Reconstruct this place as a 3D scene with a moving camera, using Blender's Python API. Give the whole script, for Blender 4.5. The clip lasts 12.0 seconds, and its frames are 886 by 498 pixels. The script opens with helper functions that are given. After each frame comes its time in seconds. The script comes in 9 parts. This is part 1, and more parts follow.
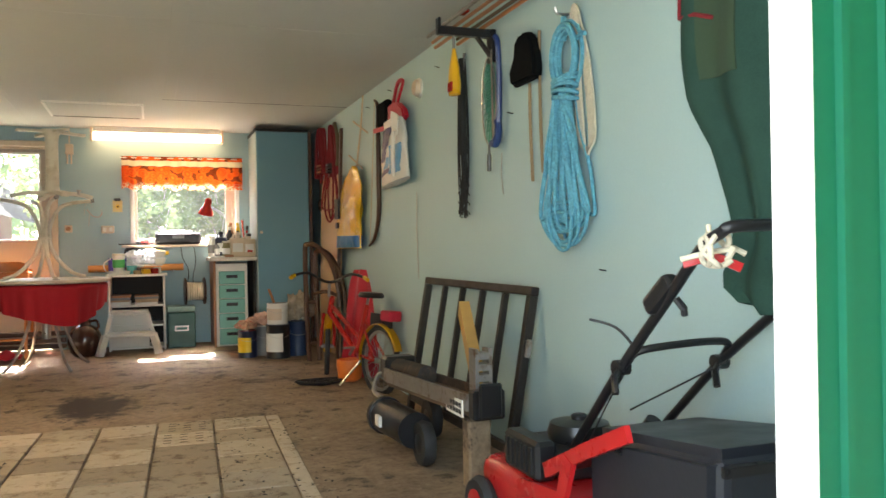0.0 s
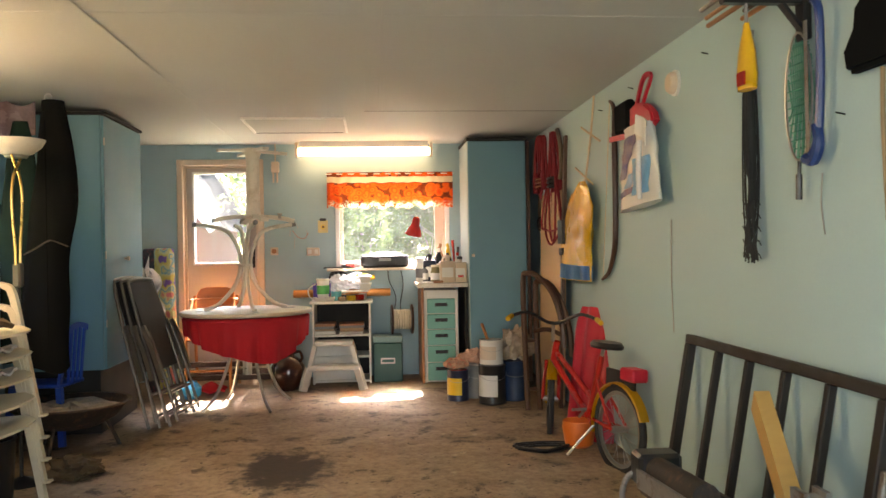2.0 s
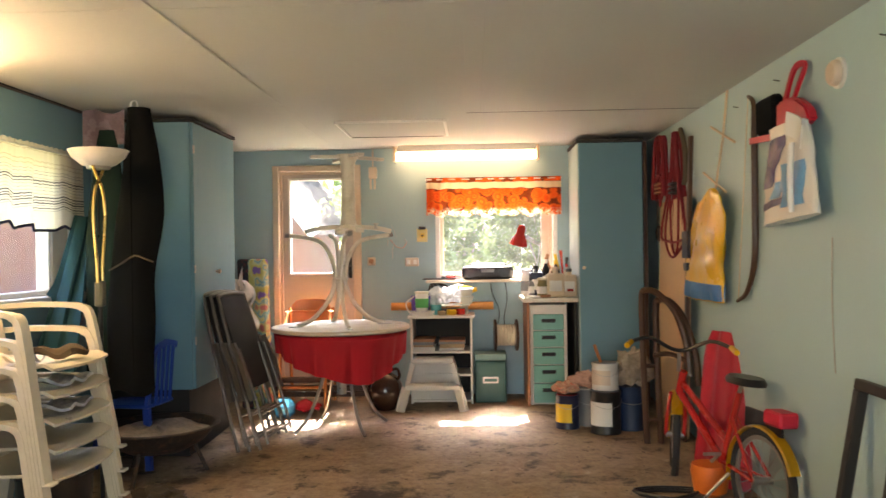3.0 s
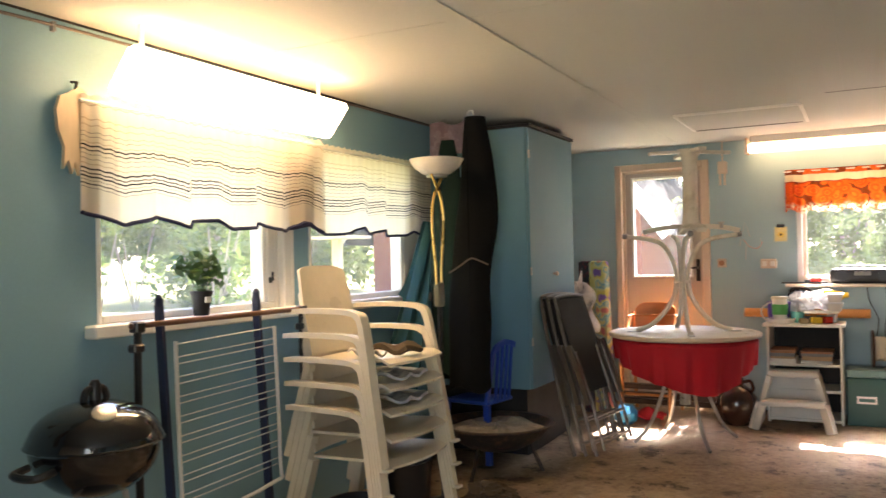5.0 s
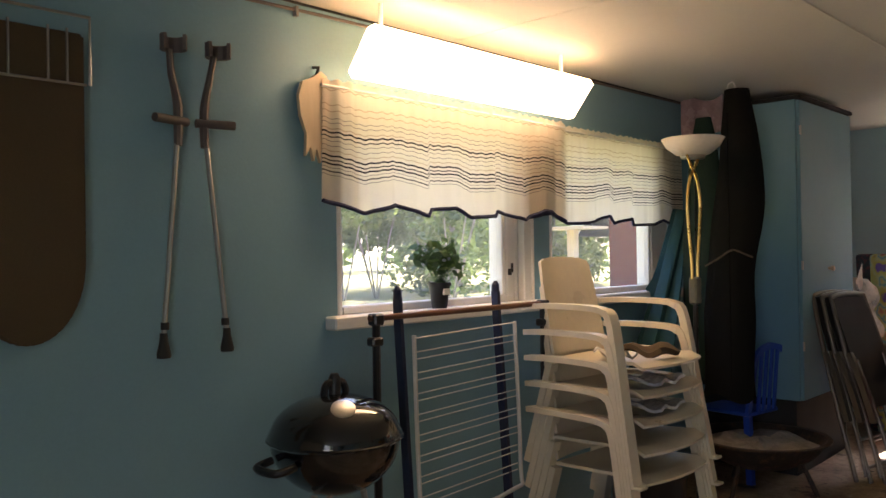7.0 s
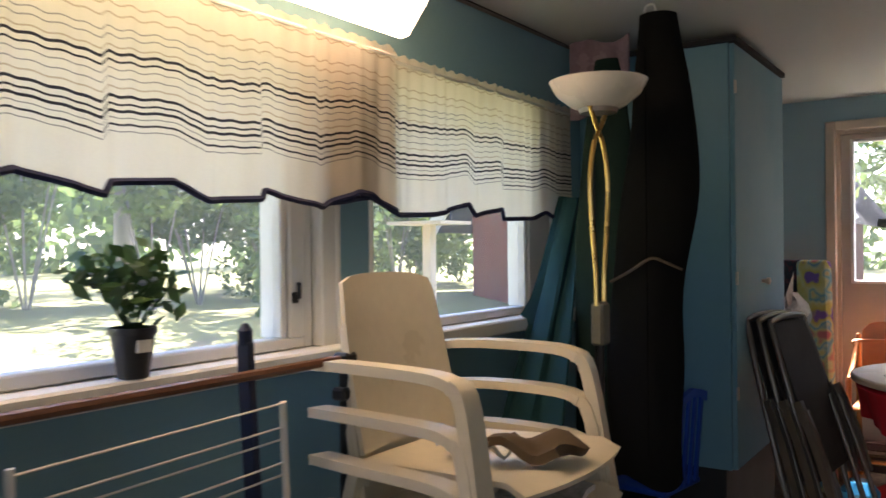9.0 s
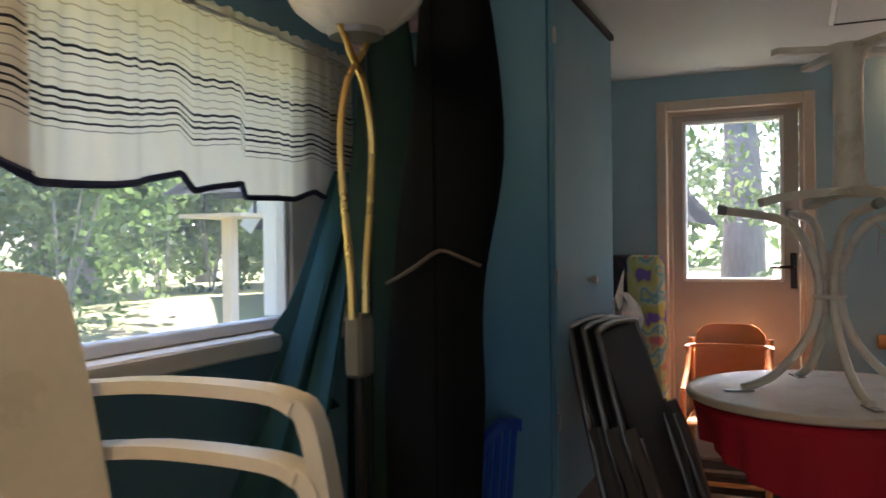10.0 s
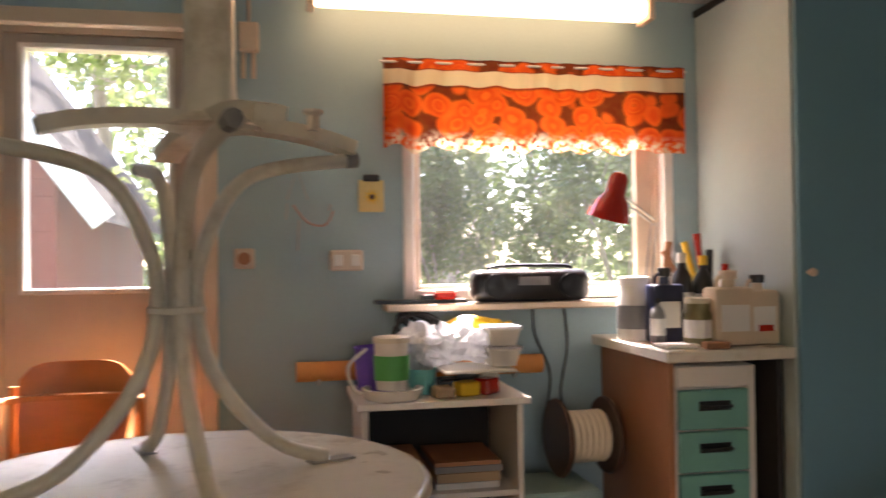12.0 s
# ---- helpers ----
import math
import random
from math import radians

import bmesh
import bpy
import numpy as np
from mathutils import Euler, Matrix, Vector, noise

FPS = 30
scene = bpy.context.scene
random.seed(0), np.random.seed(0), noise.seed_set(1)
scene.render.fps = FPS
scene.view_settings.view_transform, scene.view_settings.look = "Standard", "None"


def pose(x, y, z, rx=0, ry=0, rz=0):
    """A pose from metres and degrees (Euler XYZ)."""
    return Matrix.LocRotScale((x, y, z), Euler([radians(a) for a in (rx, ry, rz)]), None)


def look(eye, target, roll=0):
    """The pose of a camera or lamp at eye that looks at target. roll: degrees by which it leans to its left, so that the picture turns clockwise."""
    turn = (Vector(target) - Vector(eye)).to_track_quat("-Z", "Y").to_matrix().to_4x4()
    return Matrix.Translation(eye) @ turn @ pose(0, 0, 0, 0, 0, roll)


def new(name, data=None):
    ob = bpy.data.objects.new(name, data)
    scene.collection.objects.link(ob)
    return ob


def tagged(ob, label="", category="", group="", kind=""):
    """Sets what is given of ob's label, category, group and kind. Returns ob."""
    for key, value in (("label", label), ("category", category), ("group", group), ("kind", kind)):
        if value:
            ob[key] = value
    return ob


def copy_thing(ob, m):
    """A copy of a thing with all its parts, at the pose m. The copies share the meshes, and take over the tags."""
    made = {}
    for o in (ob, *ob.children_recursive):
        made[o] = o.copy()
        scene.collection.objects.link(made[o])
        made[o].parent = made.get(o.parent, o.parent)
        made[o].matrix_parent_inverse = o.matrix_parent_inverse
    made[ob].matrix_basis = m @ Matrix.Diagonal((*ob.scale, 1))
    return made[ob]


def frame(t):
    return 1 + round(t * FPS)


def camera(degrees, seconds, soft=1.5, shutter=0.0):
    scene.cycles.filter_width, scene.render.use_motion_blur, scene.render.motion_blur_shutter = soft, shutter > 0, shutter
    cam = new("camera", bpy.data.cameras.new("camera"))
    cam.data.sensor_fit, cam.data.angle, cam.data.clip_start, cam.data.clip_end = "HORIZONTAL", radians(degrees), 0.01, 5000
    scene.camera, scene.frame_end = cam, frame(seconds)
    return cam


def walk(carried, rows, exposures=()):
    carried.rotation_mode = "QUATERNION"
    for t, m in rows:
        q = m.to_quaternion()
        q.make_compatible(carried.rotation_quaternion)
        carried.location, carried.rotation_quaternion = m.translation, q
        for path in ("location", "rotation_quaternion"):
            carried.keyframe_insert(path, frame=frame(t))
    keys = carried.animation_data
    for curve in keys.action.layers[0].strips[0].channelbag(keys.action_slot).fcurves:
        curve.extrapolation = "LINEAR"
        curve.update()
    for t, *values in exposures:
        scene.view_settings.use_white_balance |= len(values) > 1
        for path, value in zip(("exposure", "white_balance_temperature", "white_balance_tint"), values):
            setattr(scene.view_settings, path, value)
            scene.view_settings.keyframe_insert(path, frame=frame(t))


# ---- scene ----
cam = camera(57.5, 12.0, soft=1.5, shutter=0.25)
METRES, EYE, TILT, LEAN, TURN = 8.0, 1.5, 0.0, 0.0, -20.6
PATH = [
    (0, (-0.012, 1.452, 1.002), (0.67, 3.332, 0.996), -1.0),
    (0.5, (0.115, 1.664, 1.046), (0.652, 3.59, 1.044), -0.9),
    (1, (0.194, 1.905, 1.095), (0.562, 3.871, 1.095), -0.9),
    (1.5, (0.164, 2.245, 1.172), (0.389, 4.233, 1.173), -0.9),
    (2, (0.133, 2.522, 1.222), (0.31, 4.515, 1.224), -1.0),
    (2.5, (0.135, 2.822, 1.262), (0.235, 4.82, 1.265), -0.9),
    (2.7, (0.131, 2.909, 1.292), (0.165, 4.908, 1.296), -0.9),
    (4.5, (0.268, 3.235, 1.353), (-0.437, 5.106, 1.364), -0.6),
    (5, (0.285, 3.201, 1.317), (-0.644, 4.972, 1.341), -1.2),
    (5.5, (0.262, 3.186, 1.324), (-0.852, 4.846, 1.346), -1.0),
    (6, (0.24, 3.188, 1.326), (-1.021, 4.74, 1.343), -0.8),
    (6.5, (0.197, 3.251, 1.314), (-1.168, 4.712, 1.332), -0.8),
    (6.7, (0.152, 3.307, 1.31), (-1.237, 4.746, 1.327), -0.9),
    (8.5, (-0.606, 4.35, 1.361), (-1.86, 5.908, 1.341), -0.5),
    (9, (-0.769, 4.769, 1.357), (-1.901, 6.417, 1.354), -0.6),
    (9.5, (-0.873, 5.182, 1.336), (-1.833, 6.936, 1.33), -0.7),
    (10, (-0.931, 5.583, 1.327), (-1.731, 7.416, 1.319), -0.7),
    (10.5, (-0.981, 6.057, 1.283), (-1.565, 7.969, 1.28), -1.0),
    (11, (-0.878, 6.51, 1.272), (-1.265, 8.473, 1.28), -0.9),
    (11.5, (-0.754, 6.877, 1.28), (-0.837, 8.875, 1.279), -0.7),
    (12, (-0.616, 7.12, 1.217), (-0.227, 9.081, 1.248), -0.7),
]
walk(cam, [(t, look(eye, target, roll)) for t, eye, target, roll in PATH], [(0, 4.02, 6500, 13), (2.5, 4.12, 6900, 19), (4.5, 4.05, 6700, 20), (5.5, 3.55, 6700, 24), (6.5, 3.02, 6600, 28), (8.5, 2.95, 6300, 26), (9.5, 2.65, 5700, 22), (10.5, 2.6, 5700, 20), (11, 2.75, 6300, 24), (12, 3.1, 6700, 26)])

# ---- tools ----
V = Vector


def scene_light():
    world = bpy.data.worlds.new("world")
    scene.world = world
    world.use_nodes = True
    nt = world.node_tree
    sky = nt.nodes.new("ShaderNodeTexSky")
    sky.sky_type = "NISHITA"
    sky.sun_disc = False
    sky.sun_elevation = radians(SUN_UP)
    sky.sun_rotation = radians(SUN_ROUND)
    bg = nt.nodes["Background"]
    bg.inputs["Strength"].default_value = SKY
    nt.links.new(sky.outputs[0], bg.inputs["Color"])
    lamp = bpy.data.lights.new("sun", "SUN")
    lamp.energy, lamp.angle, lamp.color = SUN, radians(0.5), (1.0, 0.94, 0.84)
    ob = new("sun", lamp)
    way = V((math.sin(radians(SUN_ROUND)) * math.cos(radians(SUN_UP)), math.cos(radians(SUN_ROUND)) * math.cos(radians(SUN_UP)), math.sin(radians(SUN_UP))))
    ob.matrix_basis = look(way * 30 + V((0, 8, 0)), (0, 8, 0))


SUN_UP, SUN_ROUND, SUN, SKY = 54.0, 0.0, 5.0, 0.15
scene_light()


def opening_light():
    """An added area lamp for the sky's light through the wide garage opening, aimed at the right-hand wall."""
    lamp = bpy.data.lights.new("opening_fill_lamp", "AREA")
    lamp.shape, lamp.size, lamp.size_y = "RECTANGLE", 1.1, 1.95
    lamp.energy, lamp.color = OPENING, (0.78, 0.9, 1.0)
    new("opening_fill_lamp", lamp).matrix_basis = look((0.2, 2.3, 1.05), (1.1, 4.2, 1.0))


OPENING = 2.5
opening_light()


# ---- materials ----
def ramp(nt, fac, stops):
    n = nt.nodes.new("ShaderNodeValToRGB")
    while len(n.color_ramp.elements) < len(stops):
        n.color_ramp.elements.new(0.5)
    for e, (p, c) in zip(n.color_ramp.elements, stops):
        e.position, e.color = p, (*c, 1) if len(c) == 3 else c
    nt.links.new(fac, n.inputs[0])
    return n.outputs[0]


def mixed(nt, fac, a, b, how="MIX"):
    n = nt.nodes.new("ShaderNodeMix")
    n.data_type, n.blend_type = "RGBA", how
    for sock, v in ((n.inputs[0], fac), (n.inputs[6], a), (n.inputs[7], b)):
        if isinstance(v, bpy.types.NodeSocket):
            nt.links.new(v, sock)
        elif isinstance(v, (int, float)):
            sock.default_value = v
        else:
            sock.default_value = (*v, 1)
    return n.outputs[2]


def noised(nt, scale, detail=4, coord=None, rough=0.55, stretch=(1, 1, 1)):
    n = nt.nodes.new("ShaderNodeTexNoise")
    n.inputs["Scale"].default_value, n.inputs["Detail"].default_value, n.inputs["Roughness"].default_value = scale, detail, rough
    if coord is None:
        coord = nt.nodes.new("ShaderNodeNewGeometry").outputs["Position"]
    m = nt.nodes.new("ShaderNodeMapping")
    m.inputs["Scale"].default_value = stretch
    nt.links.new(coord, m.inputs[0])
    nt.links.new(m.outputs[0], n.inputs["Vector"])
    return n.outputs["Fac"]


def mat(name, color, rough=0.5, metal=0.0, vary=0.15, big=3.0, fine=60.0, bump=0.15, grain=(1, 1, 1), spec=0.5, coat=0.0, through_light=0.0, each=0.0, dirt=None):
    """A plain surface with stains at one scale and grain at another; dirt: a colour that gathers in patches."""
    m = bpy.data.materials.new(name)
    m.use_nodes = True
    nt = m.node_tree
    b = nt.nodes["Principled BSDF"]
    lo, hi = [c * (1 - vary) for c in color], [min(1, c * (1 + vary * 0.7)) for c in color]
    f1, f2 = noised(nt, big, 5, stretch=grain), noised(nt, fine, 3, stretch=grain)
    col = ramp(nt, f1, [(0.3, lo), (0.7, hi)])
    col = mixed(nt, 0.35, col, ramp(nt, f2, [(0.3, lo), (0.7, hi)]))
    if dirt:
        f3 = noised(nt, big * 2.3, 6, rough=0.7)
        mask = ramp(nt, f3, [(0.52, (0, 0, 0)), (0.68, (1, 1, 1))])
        col = mixed(nt, mask, col, dirt)
    if each:
        info = nt.nodes.new("ShaderNodeObjectInfo")
        col = mixed(nt, 1.0, col, ramp(nt, info.outputs["Random"], [(0, [1 - each] * 3), (1, [1] * 3)]), "MULTIPLY")
    nt.links.new(col, b.inputs["Base Color"])
    b.inputs["Roughness"].default_value, b.inputs["Metallic"].default_value = rough, metal
    b.inputs["Specular IOR Level"].default_value, b.inputs["Coat Weight"].default_value = spec, coat
    if rough > 0.1:
        r = ramp(nt, f1, [(0.3, [max(0.03, rough - 0.08)] * 3), (0.7, [min(1, rough + 0.08)] * 3)])
        nt.links.new(r, b.inputs["Roughness"])
    if bump:
        bn = nt.nodes.new("ShaderNodeBump")
        bn.inputs["Strength"].default_value, bn.inputs["Distance"].default_value = bump, 0.004
        nt.links.new(f2, bn.inputs["Height"])
        nt.links.new(bn.outputs[0], b.inputs["Normal"])
    if through_light:
        tr = nt.nodes.new("ShaderNodeBsdfTranslucent")
        nt.links.new(col, tr.inputs["Color"])
        mx = nt.nodes.new("ShaderNodeMixShader")
        mx.inputs[0].default_value = through_light
        nt.links.new(b.outputs[0], mx.inputs[1])
        nt.links.new(tr.outputs[0], mx.inputs[2])
        nt.links.new(mx.outputs[0], nt.nodes["Material Output"].inputs[0])
    return m


def glow(name, color, strength):
    m = bpy.data.materials.new(name)
    m.use_nodes = True
    b = m.node_tree.nodes["Principled BSDF"]
    b.inputs["Base Color"].default_value = (*color, 1)
    b.inputs["Emission Color"].default_value, b.inputs["Emission Strength"].default_value = (*color, 1), strength
    return m


def glass(name, tint=(1, 1, 1), rough=0.0, dust=0.0):
    m = bpy.data.materials.new(name)
    m.use_nodes = True
    nt = m.node_tree
    b = nt.nodes["Principled BSDF"]
    b.inputs["Base Color"].default_value = (*tint, 1)
    b.inputs["Transmission Weight"].default_value, b.inputs["Roughness"].default_value, b.inputs["IOR"].default_value = 1.0, rough, 1.1
    if dust:
        tr = nt.nodes.new("ShaderNodeBsdfTranslucent")
        tr.inputs["Color"].default_value = (0.9, 0.9, 0.88, 1)
        mx = nt.nodes.new("ShaderNodeMixShader")
        nt.links.new(ramp(nt, noised(nt, 2.5, 5, rough=0.6), [(0.3, [dust * 0.6] * 3), (0.7, [dust * 1.4] * 3)]), mx.inputs[0])
        nt.links.new(b.outputs[0], mx.inputs[1])
        nt.links.new(tr.outputs[0], mx.inputs[2])
        nt.links.new(mx.outputs[0], nt.nodes["Material Output"].inputs[0])
    return m


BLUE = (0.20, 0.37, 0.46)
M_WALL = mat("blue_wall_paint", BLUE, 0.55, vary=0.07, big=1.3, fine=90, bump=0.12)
# right-hand wall: a paler, greyer blue than BLUE
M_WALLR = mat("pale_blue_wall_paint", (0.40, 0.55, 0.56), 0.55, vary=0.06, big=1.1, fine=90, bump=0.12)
# back wall: blue lightened to carry the lamp's pale light in its colour
M_WALLB = mat("lamplit_back_wall_paint", (0.32, 0.455, 0.5), 0.55, vary=0.07, big=1.3, fine=90, bump=0.12)
M_CEIL = mat("ceiling_paint", (0.53, 0.53, 0.5), 0.7, vary=0.05, big=1.5, fine=60, bump=0.1)
M_WHITE = mat("white_paint", (0.78, 0.77, 0.73), 0.4, vary=0.05, big=5, bump=0.06)
M_CREAM = mat("cream_paint", (0.62, 0.5, 0.38), 0.42, vary=0.07, big=4, bump=0.06)
M_DOOR = mat("door_paint", (0.47, 0.42, 0.37), 0.45, vary=0.06, big=3, bump=0.05)
M_CAB = mat("cabinet_paint", (0.125, 0.27, 0.35), 0.5, vary=0.05, big=2.5, bump=0.05)
M_GREEN = mat("green_cladding", (0.002, 0.095, 0.052), 0.6, vary=0.08, big=4, bump=0.05, spec=0.15)
M_BLACK = mat("black_plastic", (0.012, 0.012, 0.013), 0.35, vary=0.25, big=8, bump=0.05)
# near-black for joints and dirt, and painted shade inside furniture
M_DARK = mat("dark_gap_shade_dirt", (0.02, 0.018, 0.016), 0.8)
M_CONC = None
M_GLASS = glass("window_glass", dust=0.045)
M_GLASSB = glass("back_window_glass", dust=0.008)


def concrete():
    m = bpy.data.materials.new("worn_concrete")
    m.use_nodes = True
    nt = m.node_tree
    b = nt.nodes["Principled BSDF"]
    a = ramp(nt, noised(nt, 1.4, 8, rough=0.65), [(0.32, (0.15, 0.092, 0.052)), (0.5, (0.29, 0.205, 0.128)), (0.68, (0.42, 0.31, 0.21))])
    f = noised(nt, 22, 6, rough=0.7)
    a = mixed(nt, 0.45, a, ramp(nt, f, [(0.34, (0.09, 0.056, 0.034)), (0.52, (0.29, 0.21, 0.135)), (0.72, (0.46, 0.36, 0.26))]))
    spots = ramp(nt, noised(nt, 5.5, 6, rough=0.75), [(0.55, (0, 0, 0)), (0.62, (0.9, 0.9, 0.9))])
    a = mixed(nt, spots, a, (0.06, 0.038, 0.024))
    pale = ramp(nt, noised(nt, 8.5, 5, rough=0.7), [(0.62, (0, 0, 0)), (0.7, (0.6, 0.6, 0.6))])
    a = mixed(nt, pale, a, (0.5, 0.4, 0.3))
    # oil stain
    pos = nt.nodes.new("ShaderNodeNewGeometry").outputs["Position"]
    mp = nt.nodes.new("ShaderNodeMapping")
    mp.inputs["Location"].default_value = (0.36 / 0.34, -7.05 / 0.52, 0)
    mp.inputs["Scale"].default_value = (1 / 0.34, 1 / 0.52, 0)
    nt.links.new(pos, mp.inputs[0])
    ln = nt.nodes.new("ShaderNodeVectorMath")
    ln.operation = "LENGTH"
    nt.links.new(mp.outputs[0], ln.inputs[0])
    add = nt.nodes.new("ShaderNodeMath")
    add.operation = "MULTIPLY_ADD"
    nt.links.new(noised(nt, 9, 6, rough=0.7), add.inputs[0])
    add.inputs[1].default_value = 1.9
    nt.links.new(ln.outputs["Value"], add.inputs[2])
    half = nt.nodes.new("ShaderNodeMath")
    half.operation = "MULTIPLY"
    half.inputs[1].default_value = 0.5
    nt.links.new(add.outputs[0], half.inputs[0])
    stain = ramp(nt, half.outputs[0], [(0.74, (0.95, 0.95, 0.95)), (0.82, (0.55, 0.55, 0.55)), (0.92, (0, 0, 0))])
    a = mixed(nt, stain, a, (0.022, 0.014, 0.01))
    nt.links.new(a, b.inputs["Base Color"])
    b.inputs["Roughness"].default_value = 0.75
    bn = nt.nodes.new("ShaderNodeBump")
    bn.inputs["Strength"].default_value, bn.inputs["Distance"].default_value = 0.5, 0.006
    nt.links.new(f, bn.inputs["Height"])
    nt.links.new(bn.outputs[0], b.inputs["Normal"])
    return m


M_CONC = concrete()


# ---- mesh tools ----
def box(bm, x0, x1, y0, y1, z0, z1, bevel=0.0, m=None, seg=1):
    """A box between two corners, in the frame m."""
    g = bmesh.ops.create_cube(bm, size=1)
    vs = g["verts"]
    for v in vs:
        v.co = V((x0 + (v.co.x + 0.5) * (x1 - x0), y0 + (v.co.y + 0.5) * (y1 - y0), z0 + (v.co.z + 0.5) * (z1 - z0)))
    if bevel:
        es = list({e for v in vs for e in v.link_edges})
        r = bmesh.ops.bevel(bm, geom=es, offset=bevel, segments=seg, affect="EDGES", profile=0.5)
        vs = list({v for f in r["faces"] for v in f.verts} | {v for v in vs if v.is_valid})
    if m is not None:
        bmesh.ops.transform(bm, matrix=m, verts=vs)
    return vs


def smooth_path(pts, n=6):
    """A Catmull-Rom line through the points."""
    pts = [V(p) for p in pts]
    out = []
    for i in range(len(pts) - 1):
        p0, p1, p2, p3 = pts[max(i - 1, 0)], pts[i], pts[i + 1], pts[min(i + 2, len(pts) - 1)]
        for k in range(n):
            t = k / n
            out.append(0.5 * ((2 * p1) + (p2 - p0) * t + (2 * p0 - 5 * p1 + 4 * p2 - p3) * t * t + (3 * p1 - p0 - 3 * p2 + p3) * t ** 3))
    return out + [pts[-1]]


def tube(bm, pts, r, seg=8, closed=False, flat=None, cap=True):
    """A tube along points; r a number or one for each point; flat: (width, height) of a rectangular bar instead."""
    pts = [V(p) for p in pts]
    n = len(pts)
    rings = []
    up = None
    for i, p in enumerate(pts):
        a, b = pts[(i - 1) % n if closed else max(i - 1, 0)], pts[(i + 1) % n if closed else min(i + 1, n - 1)]
        d = (b - a).normalized() if (b - a).length > 1e-9 else V((0, 0, 1))
        if up is None:
            up = V((0, 0, 1)) if abs(d.z) < 0.95 else V((0, 1, 0))
        s = d.cross(up)
        s = s.normalized() if s.length > 1e-6 else d.orthogonal().normalized()
        up = s.cross(d).normalized()
        if flat:
            w, h = flat
            ring = [bm.verts.new(p + s * (w / 2 * i1) + up * (h / 2 * i2)) for i1, i2 in ((-1, -1), (1, -1), (1, 1), (-1, 1))]
        else:
            rr = r[i] if isinstance(r, (list, tuple)) else r
            ring = [bm.verts.new(p + (s * math.cos(2 * math.pi * k / seg) + up * math.sin(2 * math.pi * k / seg)) * rr) for k in range(seg)]
        rings.append(ring)
    k = len(rings[0])
    for i in range(n if closed else n - 1):
        a, b = rings[i], rings[(i + 1) % n]
        for j in range(k):
            bm.faces.new((a[j], a[(j + 1) % k], b[(j + 1) % k], b[j]))
    if cap and not closed:
        bm.faces.new(rings[0])
        bm.faces.new(rings[-1][::-1])
    return [v for ring in rings for v in ring]


def lathe(bm, profile, seg=20, m=None, cap=True):
    """Turns (radius, height) pairs round z."""
    rings = []
    for r, z in profile:
        rings.append([bm.verts.new((max(r, 1e-4) * math.cos(2 * math.pi * k / seg), max(r, 1e-4) * math.sin(2 * math.pi * k / seg), z)) for k in range(seg)])
    for a, b in zip(rings, rings[1:]):
        for j in range(seg):
            bm.faces.new((a[j], a[(j + 1) % seg], b[(j + 1) % seg], b[j]))
    if cap:
        bm.faces.new(rings[0][::-1])
        bm.faces.new(rings[-1])
    vs = [v for ring in rings for v in ring]
    if m is not None:
        bmesh.ops.transform(bm, matrix=m, verts=vs)
    return vs


def sheet(bm, nu, nv, f, thick=0.0):
    """A surface f(u, v), with u and v from 0 to 1; thick gives it a second side."""
    g = [[bm.verts.new(f(i / nu, j / nv)) for j in range(nv + 1)] for i in range(nu + 1)]
    fs = [bm.faces.new((g[i][j], g[i + 1][j], g[i + 1][j + 1], g[i][j + 1])) for i in range(nu) for j in range(nv)]
    if thick:
        bmesh.ops.recalc_face_normals(bm, faces=fs)
        bmesh.ops.solidify(bm, geom=fs, thickness=thick)
    return fs


def plate(bm, outline, thick, m=None):
    """A flat plate: outline of (x, y) in its plane, thick along z."""
    top = [bm.verts.new((x, y, thick / 2)) for x, y in outline]
    bot = [bm.verts.new((x, y, -thick / 2)) for x, y in outline]
    bm.faces.new(top)
    bm.faces.new(bot[::-1])
    n = len(top)
    for i in range(n):
        bm.faces.new((top[i], bot[i], bot[(i + 1) % n], top[(i + 1) % n]))
    if m is not None:
        bmesh.ops.transform(bm, matrix=m, verts=top + bot)
    return top + bot


def mesh_of(name, bm, material, smooth=False):
    bmesh.ops.recalc_face_normals(bm, faces=bm.faces)
    me = bpy.data.meshes.new(name)
    bm.to_mesh(me)
    bm.free()
    me.materials.append(material)
    if smooth:
        me.shade_smooth()
        me.set_sharp_from_angle(angle=radians(40))
    return me


def thing(name, label, category, at=(0, 0, 0), rz=0.0, group="", kind=""):
    ob = new(name)
    ob.empty_display_size = 0.1
    ob.matrix_basis = pose(*at, 0, 0, rz)
    return tagged(ob, label, category, group, kind)


def root_of(ob):
    while ob.parent:
        ob = ob.parent
    return ob


def part(name, bm, material, parent, label="", smooth=False, world=False):
    """One mesh under a thing or a part; world: the mesh was built in the world's frame."""
    if world:
        bm.transform(root_of(parent).matrix_basis.inverted())
    ob = new(name, mesh_of(name, bm, material, smooth))
    ob.parent = parent
    if label:
        ob["label"] = label
    return ob


def single(name, bm, material, label, category, at=None, group="", kind="", smooth=False):
    """A thing that is one mesh, built in the world's frame round at."""
    if at is not None:
        bm.transform(Matrix.Translation(-V(at)))
    ob = new(name, mesh_of(name, bm, material, smooth))
    if at is not None:
        ob.location = at
    return tagged(ob, label, category, group, kind)


def boxes(*rows, bevel=0.0):
    bm = bmesh.new()
    for r in rows:
        box(bm, *r, bevel=bevel)
    return bm


# ---- structure ----
XL, XR, YB, YF, HC = -2.27, 1.60, 10.0, 2.38, 2.21


def floor_z(y):
    return max(0.0, min(0.075, (y - 6.3) * 0.0235))


